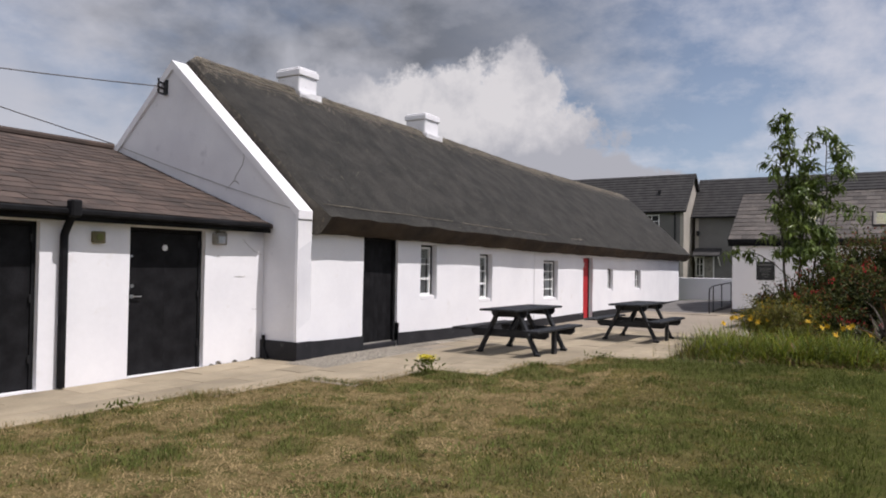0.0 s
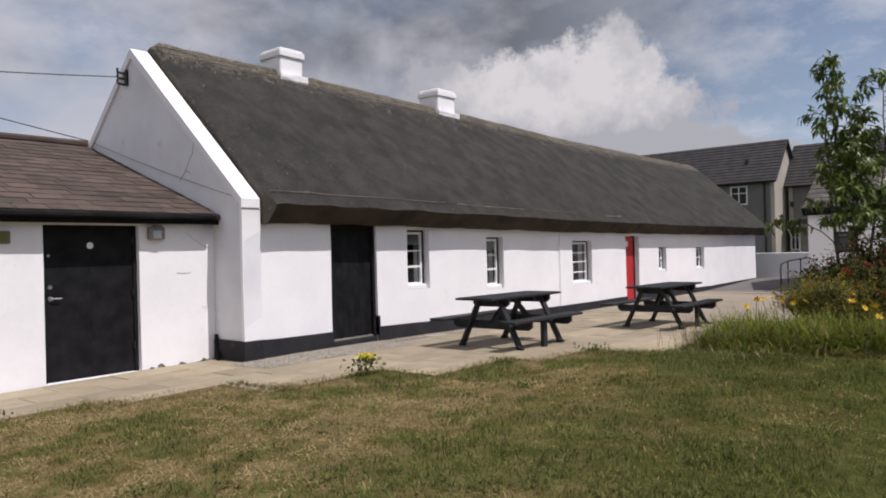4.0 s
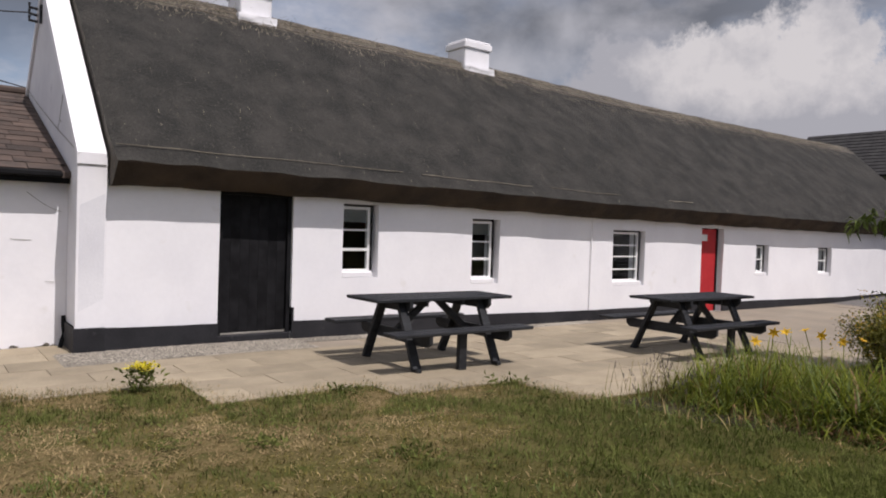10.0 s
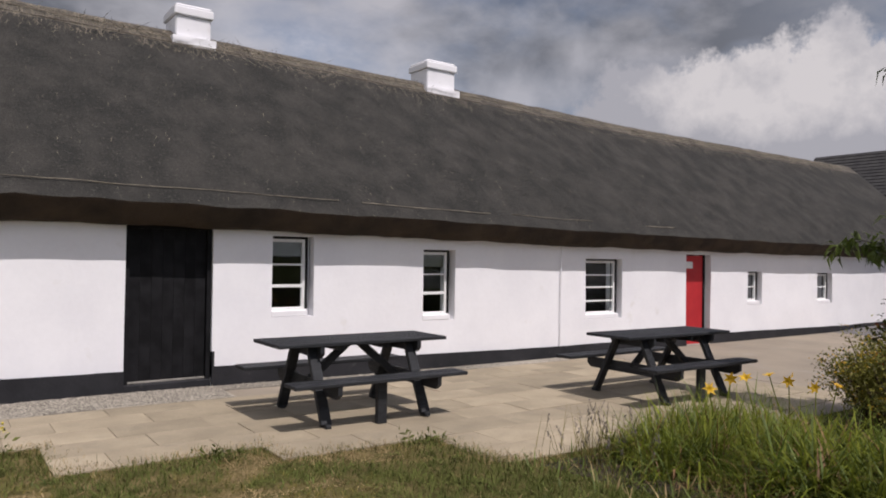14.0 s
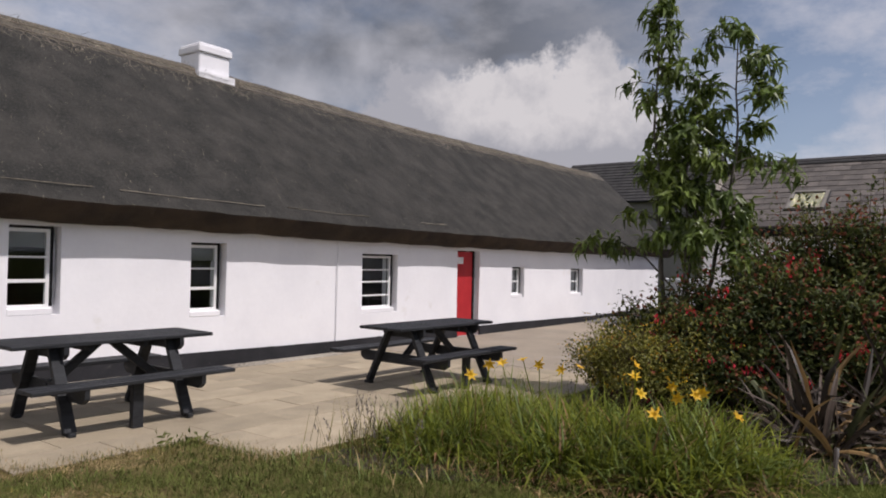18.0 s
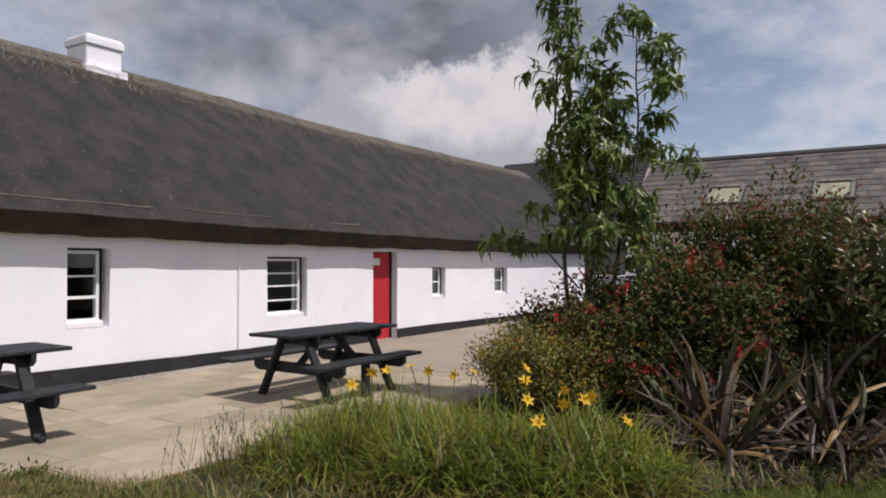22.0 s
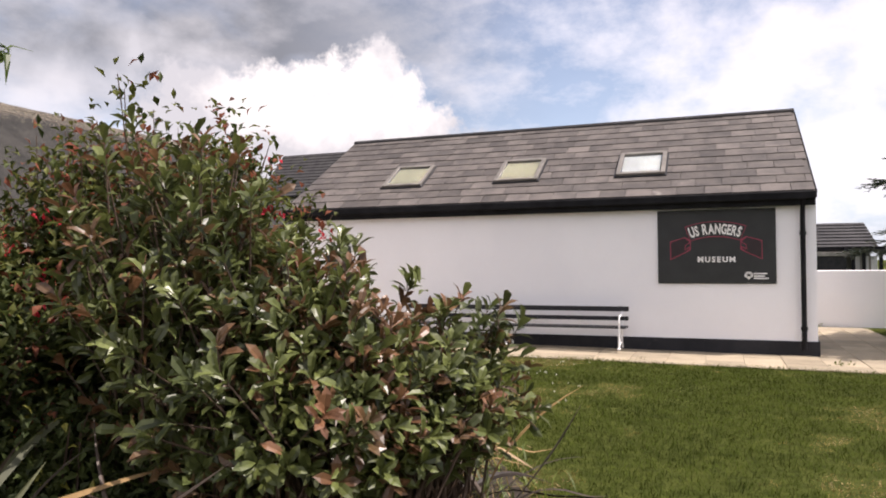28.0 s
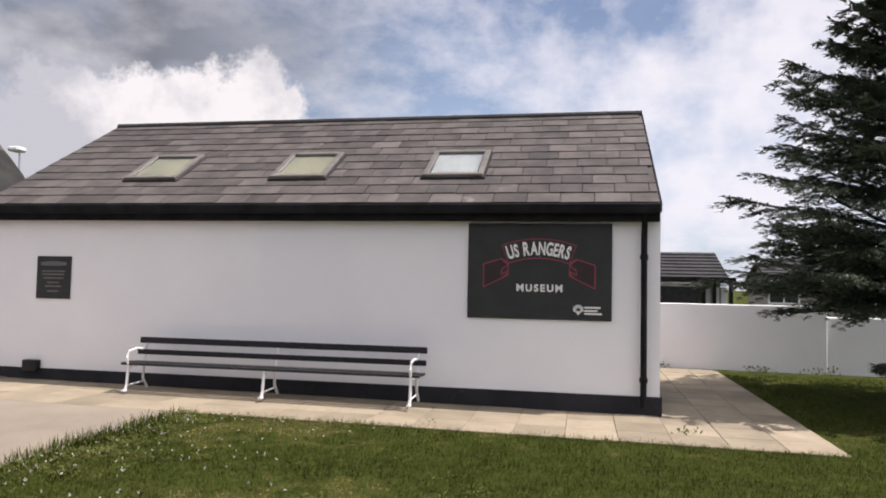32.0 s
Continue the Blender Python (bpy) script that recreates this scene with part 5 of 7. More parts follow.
# ---- plants ----
class Sheaf:
    """Gathers many small leaves or blades into one mesh."""

    def __init__(self):
        self.v, self.f, self.m = [], [], []

    def leaf(self, p, d, n, length, width, mat=0, bend=0.25, fold=0.15):
        """A pointed leaf from p along d, its face towards n, with a bent tip and folded along its rib."""
        s = d.cross(n)
        s = s.normalized() if s.length > 1e-5 else Vector((1, 0, 0))
        n = s.cross(d).normalized()
        k = len(self.v)
        mid = p + d * (length * 0.45) + n * (length * 0.04)
        tip = p + d * length - n * (length * bend)
        up = n * (width * fold)
        self.v += [p, mid + s * (width / 2) + up, mid, mid - s * (width / 2) + up, tip]
        self.f += [(k, k + 1, k + 2), (k, k + 2, k + 3), (k + 1, k + 4, k + 2), (k + 2, k + 4, k + 3)]
        self.m += [mat] * 4

    def oval(self, p, d, n, length, width, mat=0, bend=0.2):
        """A leaf widest past its middle, with a blunt tip."""
        s = d.cross(n)
        s = s.normalized() if s.length > 1e-5 else Vector((1, 0, 0))
        n = s.cross(d).normalized()
        k = len(self.v)
        a = p + d * (length * 0.38) + n * (length * 0.05)
        b = p + d * (length * 0.76) + n * (length * (0.05 - bend * 0.4))
        fold = n * (width * 0.14)
        self.v += [p, a - s * (width * 0.36) + fold, a, a + s * (width * 0.36) + fold, b - s * (width * 0.46) + fold, b, b + s * (width * 0.46) + fold, p + d * length - n * (length * bend)]
        self.f += [(k, k + 2, k + 1), (k, k + 3, k + 2), (k + 1, k + 2, k + 5, k + 4), (k + 2, k + 3, k + 6, k + 5), (k + 4, k + 5, k + 7), (k + 5, k + 6, k + 7)]
        self.m += [mat] * 6

    def blade(self, p, d, side, length, width, droop, mat=0, seg=3, crease=0.0):
        """A tapering strip that arches over."""
        k = len(self.v)
        pos, way = Vector(p), Vector(d)
        for i in range(seg):
            w = width * (1 - (i / seg) ** 1.6) * (0.75 if i == 0 else 1.0)
            self.v += [pos - side * (w / 2), pos + side * (w / 2)]
            way = (way + Vector((0, 0, -droop / seg))).normalized()
            pos = pos + way * (length / seg)
        self.v.append(pos)
        for i in range(seg - 1):
            a = k + 2 * i
            self.f.append((a, a + 1, a + 3, a + 2))
        a = k + 2 * (seg - 1)
        self.f.append((a, a + 1, a + 2))
        self.m += [mat] * seg

    def build(self, name, mats, parent=None, label="", at=None):
        me = bpy.data.meshes.new(name)
        me.from_pydata([tuple(p) for p in self.v], [], self.f)
        for m in mats:
            me.materials.append(m)
        me.polygons.foreach_set("material_index", self.m)
        ob = new(name, me)
        ob.parent = parent
        if at is not None:
            ob.matrix_basis = at
        return tagged(ob, label)


def leafy(name, base, dark, rough=0.45, vary=0.35, translucent=0.3, specular=0.4):
    return material(name, base, dark, 2.0, rough, 0.0, 30, vary=vary, translucent=translucent, specular=specular)


TREE_LEAF = leafy("tree_leaf", (0.165, 0.215, 0.045), (0.085, 0.13, 0.028), 0.38, 0.45, 0.35)
DARK_LEAF = leafy("fuchsia_leaf", (0.063, 0.08, 0.021), (0.031, 0.045, 0.013), 0.6, 0.4, 0.3, 0.25)
FRESH_LEAF = leafy("young_fuchsia_leaf", (0.13, 0.14, 0.034), (0.08, 0.093, 0.024), 0.55, 0.35, 0.4, 0.25)
RUST_LEAF = leafy("reddened_leaf", (0.24, 0.075, 0.045), (0.15, 0.06, 0.03), 0.7, 0.35, 0.38, 0.2)
GLOSS_LEAF = leafy("glossy_leaf", (0.126, 0.146, 0.043), (0.064, 0.08, 0.026), 0.36, 0.5, 0.28, 0.45)
COPPER_LEAF = leafy("copper_leaf", (0.185, 0.088, 0.046), (0.115, 0.072, 0.034), 0.36, 0.4, 0.28, 0.45)
LILY_LEAF = leafy("daylily_leaf", (0.225, 0.25, 0.034), (0.125, 0.15, 0.02), 0.6, 0.4, 0.4, 0.15)
DRY_LEAF = leafy("dry_foliage", (0.30, 0.175, 0.085), (0.17, 0.10, 0.048), 0.7)
FLAX = leafy("flax_leaf", (0.072, 0.053, 0.040), (0.033, 0.025, 0.020), 0.5, 0.6, 0.1, 0.25)
FLAX_GREEN = leafy("flax_green_leaf", (0.10, 0.105, 0.045), (0.055, 0.06, 0.03), 0.45, 0.5, 0.15, 0.35)
FLAX_TAN = leafy("flax_dry_leaf", (0.33, 0.21, 0.09), (0.20, 0.12, 0.05), 0.5, 0.3, 0.15)
GRASS_LUSH = leafy("lush_grass_blade", (0.155, 0.205, 0.038), (0.088, 0.125, 0.024), 0.55, 0.4)
YELLOW = leafy("yellow_petal", (0.75, 0.48, 0.02), (0.65, 0.36, 0.015), 0.6, 0.12)
YELLOW_LEAF = leafy("hypericum_leaf", (0.27, 0.25, 0.042), (0.15, 0.15, 0.028))
LEMON = leafy("lemon_petal", (0.72, 0.62, 0.03), (0.6, 0.5, 0.02), 0.6, 0.12)
CRIMSON = leafy("crimson_petal", (0.62, 0.03, 0.045), (0.5, 0.02, 0.04), 0.6, 0.25)
SEED = leafy("grass_seed_head", (0.19, 0.165, 0.15), (0.12, 0.10, 0.10), 0.8, 0.3)
BARK = material("grey_bark", (0.13, 0.115, 0.095), (0.08, 0.07, 0.058), 8, 0.9, 0.5, 60)
FIR_BARK = material("dark_fir_bark", (0.045, 0.038, 0.032), (0.022, 0.019, 0.016), 6, 0.95, 0.8, 40)
TWIG = material("brown_twig", (0.10, 0.065, 0.045), (0.06, 0.04, 0.03), 8, 0.9, 0.3, 60)
FIR_NEEDLE = leafy("fir_needle", (0.135, 0.16, 0.112), (0.07, 0.09, 0.063), 0.6, 0.4, 0.1)
GRASS_GREEN = leafy("green_blade", (0.069, 0.090, 0.015), (0.038, 0.052, 0.009), 0.85, 0.4, 0.3, 0.06)
GRASS_OLIVE = leafy("olive_blade", (0.205, 0.175, 0.055), (0.12, 0.105, 0.033), 0.85, 0.4, 0.3, 0.06)
GRASS_DRY = leafy("dry_blade", (0.42, 0.32, 0.17), (0.27, 0.20, 0.10), 0.85, 0.35, 0.3, 0.06)
GRASS_PALE = leafy("pale_green_blade", (0.15, 0.168, 0.05), (0.09, 0.105, 0.03), 0.85, 0.4, 0.3, 0.06)
WHITE_PETAL = leafy("clover_flower", (0.62, 0.60, 0.55), (0.5, 0.48, 0.44), 0.7, 0.1)


def unit(rnd):
    while True:
        v = Vector((rnd.uniform(-1, 1), rnd.uniform(-1, 1), rnd.uniform(-1, 1)))
        if 0.1 < v.length < 1:
            return v.normalized()


def build_tree():
    rnd = random.Random(11)
    base = Vector((9.53, -6.38, lift(9.6) - 0.05))
    t = thing("young_tree", base, label="young slender tree with long drooping green leaves", category="tree")
    wood, leaves = B(), Sheaf()

    def cluster(p, out, n, spread=0.07):
        """Long leaves hanging from the end of a twig."""
        for _ in range(n):
            q = p + unit(rnd) * spread
            flat_out = Vector((out.x, out.y, 0))
            ld = (flat_out * rnd.uniform(0.0, 0.7) + unit(rnd) * 0.6 + Vector((0, 0, rnd.uniform(-0.95, 0.15)))).normalized()
            leaves.leaf(q, ld, (Vector((0, 0, 1)) + flat_out * 0.5 + unit(rnd) * 0.5).normalized(), rnd.uniform(0.14, 0.235), rnd.uniform(0.048, 0.074), 0, 0.35, 0.2)
    # leaders: offset of the top, height, radius, spread, where the leaves begin
    stems = ((Vector((-0.06, 0.26, 0)), 5.15, 0.036, 0.62, 2.05), (Vector((0.27, -0.66, 0)), 4.72, 0.036, 0.84, 1.7), (Vector((0.14, -0.2, 0)), 4.1, 0.026, 0.66, 2.0), (Vector((-0.08, -0.15, 0)), 3.5, 0.022, 0.55, 1.9))
    for off, h, r, spread, first in stems:
        pts = []
        for k in range(13):
            f = k / 12
            p = Vector((0.035 * rnd.uniform(-1, 1), 0.035 * rnd.uniform(-1, 1), 0)) * (f > 0)
            pts.append(off * min(1.0, f * 1.5) ** 0.8 + Vector((0, 0, h * f)) + p)
        tube(wood, pts, r, 7, 0.006)
        z = first
        while z < h:
            f = z / h
            i = min(11, int(f * 12))
            p = pts[i].lerp(pts[i + 1], f * 12 - i)
            taper = 1.0 - 0.62 * max(0.0, (f - 0.62) / 0.38)
            lump = 0.75 + 0.5 * noise.noise(Vector((off.x * 9, off.y * 9, z * 1.9)))
            reach = spread * taper * lump * rnd.uniform(0.6, 1.2)
            az = rnd.uniform(0, 2 * math.pi)
            d = Vector((math.cos(az), math.sin(az), rnd.uniform(0.4, 1.0))).normalized()
            tw = [p]
            for k in range(5):
                d = (d + Vector((0, 0, -0.18))).normalized()
                tw.append(tw[-1] + d * (reach / 5))
            tube(wood, tw, 0.008, 5, 0.003, caps=False)
            cluster(tw[-1], d, rnd.randint(9, 14) + (4 if off.y < -0.5 else 0))
            cluster(tw[3], d, rnd.randint(6, 10) + (3 if off.y < -0.5 else 0))
            if rnd.random() < 0.5:
                cluster(tw[2], d, 4)
            z += rnd.uniform(0.055, 0.095)
        cluster(pts[-1], Vector((0, 0, 1)), 9, 0.05)
    # low drooping boughs
    for tw in ([Vector((0, 0, 1.45)), Vector((0.06, 0.4, 1.85)), Vector((0.12, 0.75, 2.05)), Vector((0.18, 1.05, 2.12)), Vector((0.22, 1.36, 2.06))],):
        tube(wood, tw, 0.014, 6, 0.004)
        for k in range(15):
            g = rnd.uniform(0.45, 1.0)
            j = min(3, int(g * 4))
            cluster(tw[j].lerp(tw[j + 1], g * 4 - j) + unit(rnd) * 0.09, Vector((0.1, 0.7, 0)), 6)
    part("trunk", wood, BARK, t, "thin grey-brown stems", smooth=True)
    leaves.build("crown", [TREE_LEAF], t)


build_tree()


def build_bush(name, label, base, lobes, stalks, per, leaf_len, leaf_wide, mats, seed, tips=None, whorl=False, droop=0.1, category="bush", shoots=0.10):
    """A shrub: stalks fan from the base to an uneven surface of lobes, with leaves along their outer part."""
    rnd = random.Random(seed)
    base = Vector(base)
    t = thing(name, base, label=label, category=category)
    wood, leaves = B(), Sheaf()
    weights = [l[1][0] * l[1][1] for l in lobes]
    for s in range(stalks):
        c, r = rnd.choices(lobes, weights)[0]
        c, r = Vector(c), Vector(r)
        u = unit(rnd)
        u.z = abs(u.z) * 1.1 - 0.35
        u.normalize()
        grow = 0.80 + 0.40 * noise.noise(u * 2.6 + Vector((seed, 0, 0))) + 0.26 * noise.noise(u * 6.5 + c * 1.3) + rnd.uniform(-0.12, 0.14)
        if rnd.random() < shoots:
            grow += rnd.uniform(0.12, 0.34)
        end = c + Vector((u.x * r.x, u.y * r.y, u.z * r.z)) * grow
        end.z = max(end.z, 0.12)
        root = Vector((c.x * 0.8 + rnd.uniform(-0.25, 0.25), c.y * 0.8 + rnd.uniform(-0.25, 0.25), 0.0))
        mid = root.lerp(end, 0.55) + Vector((0, 0, 0.18)) + unit(rnd) * 0.08
        if s % 3 == 0 or whorl:
            tube(wood, [root, mid, end], 0.011, 4, 0.003, caps=False)
        for k in range(per):
            f = rnd.uniform(0.28, 1.0) ** 0.6
            q = (mid.lerp(end, (f - 0.55) / 0.45) if f > 0.55 else root.lerp(mid, f / 0.55)) + unit(rnd) * (0.03 + 0.09 * (1 - f) + 0.05)
            out = (end - mid).normalized()
            ld = (out * 0.5 + unit(rnd) * 0.8 + Vector((0, 0, 0.25 - droop))).normalized()
            red = f > 0.93 and rnd.random() < 0.32
            young = len(mats) > 3 and f > 0.86 and rnd.random() < 0.6
            size = rnd.uniform(0.7, 1.25)
            if whorl:
                leaves.oval(q, ld, (Vector((0, 0, 1)) + unit(rnd) * 0.9).normalized(), leaf_len * size, leaf_wide * size, 1 if red else 0)
            else:
                leaves.leaf(q, ld, (Vector((0, 0, 0.9)) + out * 0.6 + unit(rnd) * 0.6).normalized(), leaf_len * size, leaf_wide * rnd.uniform(0.8, 1.2), 1 if red else 3 if young else 0, 0.15, 0.25)
        if whorl:
            copper = rnd.random() < 0.42
            for k in range(7):
                a = k * 2.4 + s
                ax = (end - mid).normalized()
                sd = ax.orthogonal().normalized()
                sd.rotate(Matrix.Rotation(a, 3, ax))
                size = rnd.uniform(0.75, 1.2)
                leaves.oval(end + ax * (0.03 - 0.014 * k), (sd + ax * (1.5 - 0.18 * k)).normalized(), ax, leaf_len * size, leaf_wide * size, 1 if (copper and rnd.random() < 0.7) else 0, 0.12)
        if tips and rnd.random() < tips[1]:
            for k in range(tips[2]):
                q = end + unit(rnd) * 0.06
                leaves.leaf(q, (unit(rnd) * 0.5 + Vector((0, 0, tips[3]))).normalized(), unit(rnd), tips[4], tips[4] * 0.5, 2, 0.1, 0.4)
    part("branch_frame", wood, TWIG, t)
    leaves.build("foliage", mats, t)
    return t


G0 = -0.14
build_bush("fuchsia", "dense fuchsia bush with hanging crimson flowers", (9.4, -7.1, G0), [((0, 0.3, 0.8), (0.85, 0.8, 0.82)), ((0.1, -0.5, 0.85), (0.85, 0.85, 0.95)), ((0.0, 0.85, 0.6), (0.7, 0.6, 0.7)), ((0.15, -1.05, 0.8), (0.75, 0.7, 0.95)), ((-0.45, 0.2, 0.45), (0.7, 1.0, 0.6))], 1300, 30, 0.078, 0.042, [DARK_LEAF, RUST_LEAF, CRIMSON, FRESH_LEAF], 21, tips=(1, 0.11, 9, -0.9, 0.06), shoots=0.2)
build_bush("fuchsia", "tall dark green fuchsia with reddish shoot tips", (10.85, -8.35, G0), [((0, 0.45, 1.35), (0.95, 0.85, 1.35)), ((0.1, -0.35, 1.4), (0.95, 0.85, 1.35)), ((-0.1, 1.0, 1.15), (0.8, 0.7, 1.25)), ((0.35, 0.0, 1.2), (0.65, 0.7, 1.3)), ((-0.25, -0.75, 1.1), (0.65, 0.55, 1.2))], 1450, 29, 0.078, 0.042, [DARK_LEAF, RUST_LEAF, CRIMSON, FRESH_LEAF], 22, tips=(1, 0.02, 7, -0.6, 0.055), shoots=0.2)
build_bush("photinia", "glossy-leaved shrub with copper young leaves", (10.3, -9.95, G0), [((-0.15, 0.3, 0.98), (0.7, 0.65, 0.94)), ((0.3, -0.05, 0.8), (0.6, 0.55, 0.72)), ((-0.45, -0.05, 0.75), (0.6, 0.6, 0.75)), ((0.05, -0.5, 0.62), (0.5, 0.5, 0.62)), ((-0.2, -0.2, 0.9), (0.5, 0.5, 0.74)), ((0.45, -0.72, 0.80), (0.42, 0.42, 0.66)), ((-0.45, 0.55, 1.35), (0.55, 0.55, 0.95))], 980, 7, 0.118, 0.047, [GLOSS_LEAF, COPPER_LEAF], 23, whorl=True, shoots=0.2)
build_bush("hypericum", "low yellow-flowered shrub at the edge of the bed", (8.45, -6.4, G0), [((0, 0, 0.5), (0.6, 0.6, 0.62)), ((0.45, 0.5, 0.5), (0.6, 0.6, 0.6)), ((0.35, -0.5, 0.5), (0.6, 0.6, 0.6))], 700, 30, 0.045, 0.022, [YELLOW_LEAF, DARK_LEAF, YELLOW], 24, tips=(1, 0.34, 6, 0.4, 0.028))
build_bush("shrubby_growth", "low leafy growth between the flax and the taller shrubs", (9.75, -8.85, G0), [((0, 0, 0.4), (0.6, 0.9, 0.5)), ((0.3, -0.75, 0.35), (0.6, 0.6, 0.45)), ((-0.1, 0.9, 0.4), (0.6, 0.6, 0.5))], 420, 26, 0.07, 0.034, [DARK_LEAF, YELLOW_LEAF], 26, category="shrub")


def build_flax(at, count, size, seed, tan):
    """A clump of sword leaves, each a creased arching strip."""
    rnd = random.Random(seed)
    t = thing("flax_plant", at, label="dark bronze flax with arching sword leaves, some dry", category="plant")
    for k in range(count):
        az = rnd.uniform(0, 2 * math.pi)
        lean = rnd.uniform(0.15, 1.6)
        d = Vector((math.cos(az) * lean, math.sin(az) * lean, 1.0)).normalized()
        curl = unit(rnd) * 0.09
        side = Vector((-math.sin(az), math.cos(az), 0)) * 1.0
        side = (side + unit(rnd) * 0.8)
        side = (side - d * side.dot(d)).normalized()
        length = size * rnd.uniform(0.5, 1.05)
        droop = rnd.uniform(0.3, 1.9) * (0.35 + 0.7 * lean)
        w = rnd.uniform(0.032, 0.066)
        s = Sheaf()
        pos, way = Vector((math.cos(az), math.sin(az), 0)) * rnd.uniform(0, 0.2) + Vector((rnd.uniform(-0.22, 0.22), rnd.uniform(-0.22, 0.22), 0)), d.copy()
        seg = 8
        fold_at = rnd.choice((99, 99, 6, 5, 4, 3)) if tan < 0.2 else 99
        for i in range(seg + 1):
            f = i / seg
            ww = w * (0.55 + 0.9 * f) if f < 0.5 else w * (1.0 - ((f - 0.5) / 0.5) ** 2 * 0.98)
            nrm = side.cross(way)
            s.v += [pos - side * ww / 2 + nrm * ww * 0.18, pos.copy(), pos + side * ww / 2 + nrm * ww * 0.18]
            way = (way + curl + Vector((0, 0, -droop / seg * (6 if i == fold_at else 1)))).normalized()
            pos = pos + way * (length / seg)
            pos.z = max(pos.z, 0.02)
        for i in range(seg):
            a = 3 * i
            s.f += [(a, a + 1, a + 4, a + 3), (a + 1, a + 2, a + 5, a + 4)]
            s.m += [0, 0]
        hue = rnd.random()
        s.build("leaf", [FLAX_TAN if hue < tan else FLAX_GREEN if hue < tan + 0.14 else FLAX], t)


build_flax((8.0, -8.3, G0), 120, 1.3, 31, 0.10)
build_flax((8.5, -9.1, G0), 120, 1.45, 33, 0.13)
build_flax((9.35, -9.95, G0), 34, 1.15, 34, 0.22)
build_flax((11.75, -9.75, G0), 70, 1.3, 32, 0.42)
build_flax((11.15, -10.5, G0), 26, 1.05, 35, 0.35)


def build_lilies():
    rnd = random.Random(41)
    t = thing("daylily_clump", (6.2, -6.5, lift(6.2) - 0.03), label="clump of arching daylily leaves with yellow blooms", category="flowers")
    sh = Sheaf()

    def mound(x, y):
        """Fullness of the clump: one long mound from the paving towards the lawn, 0 outside it."""
        a = 1.0 - ((x - 6.35) / 1.15) ** 2 - ((y + 5.65) / 0.78) ** 2
        b = 1.0 - ((x - 6.7) / 0.95) ** 2 - ((y + 7.3) / 0.95) ** 2
        c = 1.0 - ((x - 6.35) / 0.85) ** 2 - ((y + 6.5) / 0.9) ** 2
        return max(a, b, c)
    for _ in range(560):
        x, y = rnd.uniform(4.8, 7.7), rnd.uniform(-8.4, -5.0)
        full = mound(x, y)
        if full < 0:
            continue
        c = Vector((x - 6.2, y + 6.5, 0))
        fine = y > -6.5 and rnd.random() < 0.75
        lift_up = (0.55 + 0.45 * min(1.0, full * 1.8)) * rnd.uniform(0.8, 1.1)
        for k in range(34 if fine else 24):
            az = rnd.uniform(0, 2 * math.pi)
            lean = rnd.uniform(0.15, 0.75)
            d = Vector((math.cos(az) * lean, math.sin(az) * lean, 1)).normalized()
            width = rnd.uniform(0.009, 0.014) if fine else rnd.uniform(0.017, 0.028)
            sh.blade(c + Vector((rnd.uniform(-0.12, 0.12), rnd.uniform(-0.12, 0.12), 0)), d, Vector((-math.sin(az), math.cos(az), 0)), rnd.uniform(0.45, 0.85) * lift_up, width, rnd.uniform(1.0, 2.3), 1 if rnd.random() < 0.06 else 2 if rnd.random() < 0.35 else 0, 5)
    # dried skirt along the lawn side
    for k in range(4200):
        f = rnd.betavariate(2.2, 2.0)
        p = Vector((-0.72 + 1.0 * f + rnd.gauss(-0.02, 0.16), 0.5 - 2.1 * f + rnd.gauss(-0.02, 0.22), 0))
        az = rnd.uniform(0, 2 * math.pi)
        d = Vector((math.cos(az) * 0.7, math.sin(az) * 0.7, 0.9)).normalized()
        sh.blade(p, d, Vector((-math.sin(az), math.cos(az), 0)), rnd.uniform(0.2, 0.46), 0.011, rnd.uniform(0.8, 1.8), 1 if rnd.random() < 0.75 else 2, 4)
    tagged(sh.build("foliage", [LILY_LEAF, DRY_LEAF, GRASS_LUSH], t), "bright green strap leaves, brown at the skirt")
    for fx, fy, fz in ((6.32, -5.52, 0.62), (6.46, -5.65, 0.74), (6.62, -5.7, 0.72), (6.9, -5.77, 0.73), (7.0, -5.9, 0.70), (7.41, -6.14, 0.64), (7.3, -6.0, 0.62), (6.95, -6.93, 0.80), (7.02, -6.9, 0.68), (6.54, -7.15, 0.62), (6.48, -7.49, 0.65), (6.73, -7.63, 0.68), (6.25, -7.38, 0.52), (6.71, -7.9, 0.5), (7.2, -7.2, 0.62), (6.75, -7.55, 0.63)):
        top = Vector((fx - 6.2, fy + 6.5, fz))
        p = top + Vector((rnd.uniform(-0.15, 0.15), rnd.uniform(-0.15, 0.15), -fz))
        st = part("flower_stalk", tube(B(), [p, p.lerp(top, 0.5) + Vector((0, 0, 0.04)), top], 0.005, 5), LILY_LEAF, t)
        fl = Sheaf()
        face = (unit(rnd) * 0.6 + Vector((-0.5, -0.35, 0.35))).normalized()
        sd = face.orthogonal().normalized()
        size = rnd.uniform(0.062, 0.082)
        for j in range(6):
            s2 = sd.copy()
            s2.rotate(Matrix.Rotation(j * math.pi / 3, 3, face))
            fl.leaf(top, (face * 0.75 + s2).normalized(), (face - s2 * 0.4).normalized(), size, 0.036, 0, 0.25, 0.1)
        if rnd.random() < 0.5:
            bud = top + Vector((rnd.uniform(-0.05, 0.05), rnd.uniform(-0.05, 0.05), 0.03))
            fl.leaf(bud, (unit(rnd) * 0.4 + Vector((0, 0, 0.6))).normalized(), unit(rnd), 0.07, 0.018, 0, 0.1, 0.4)
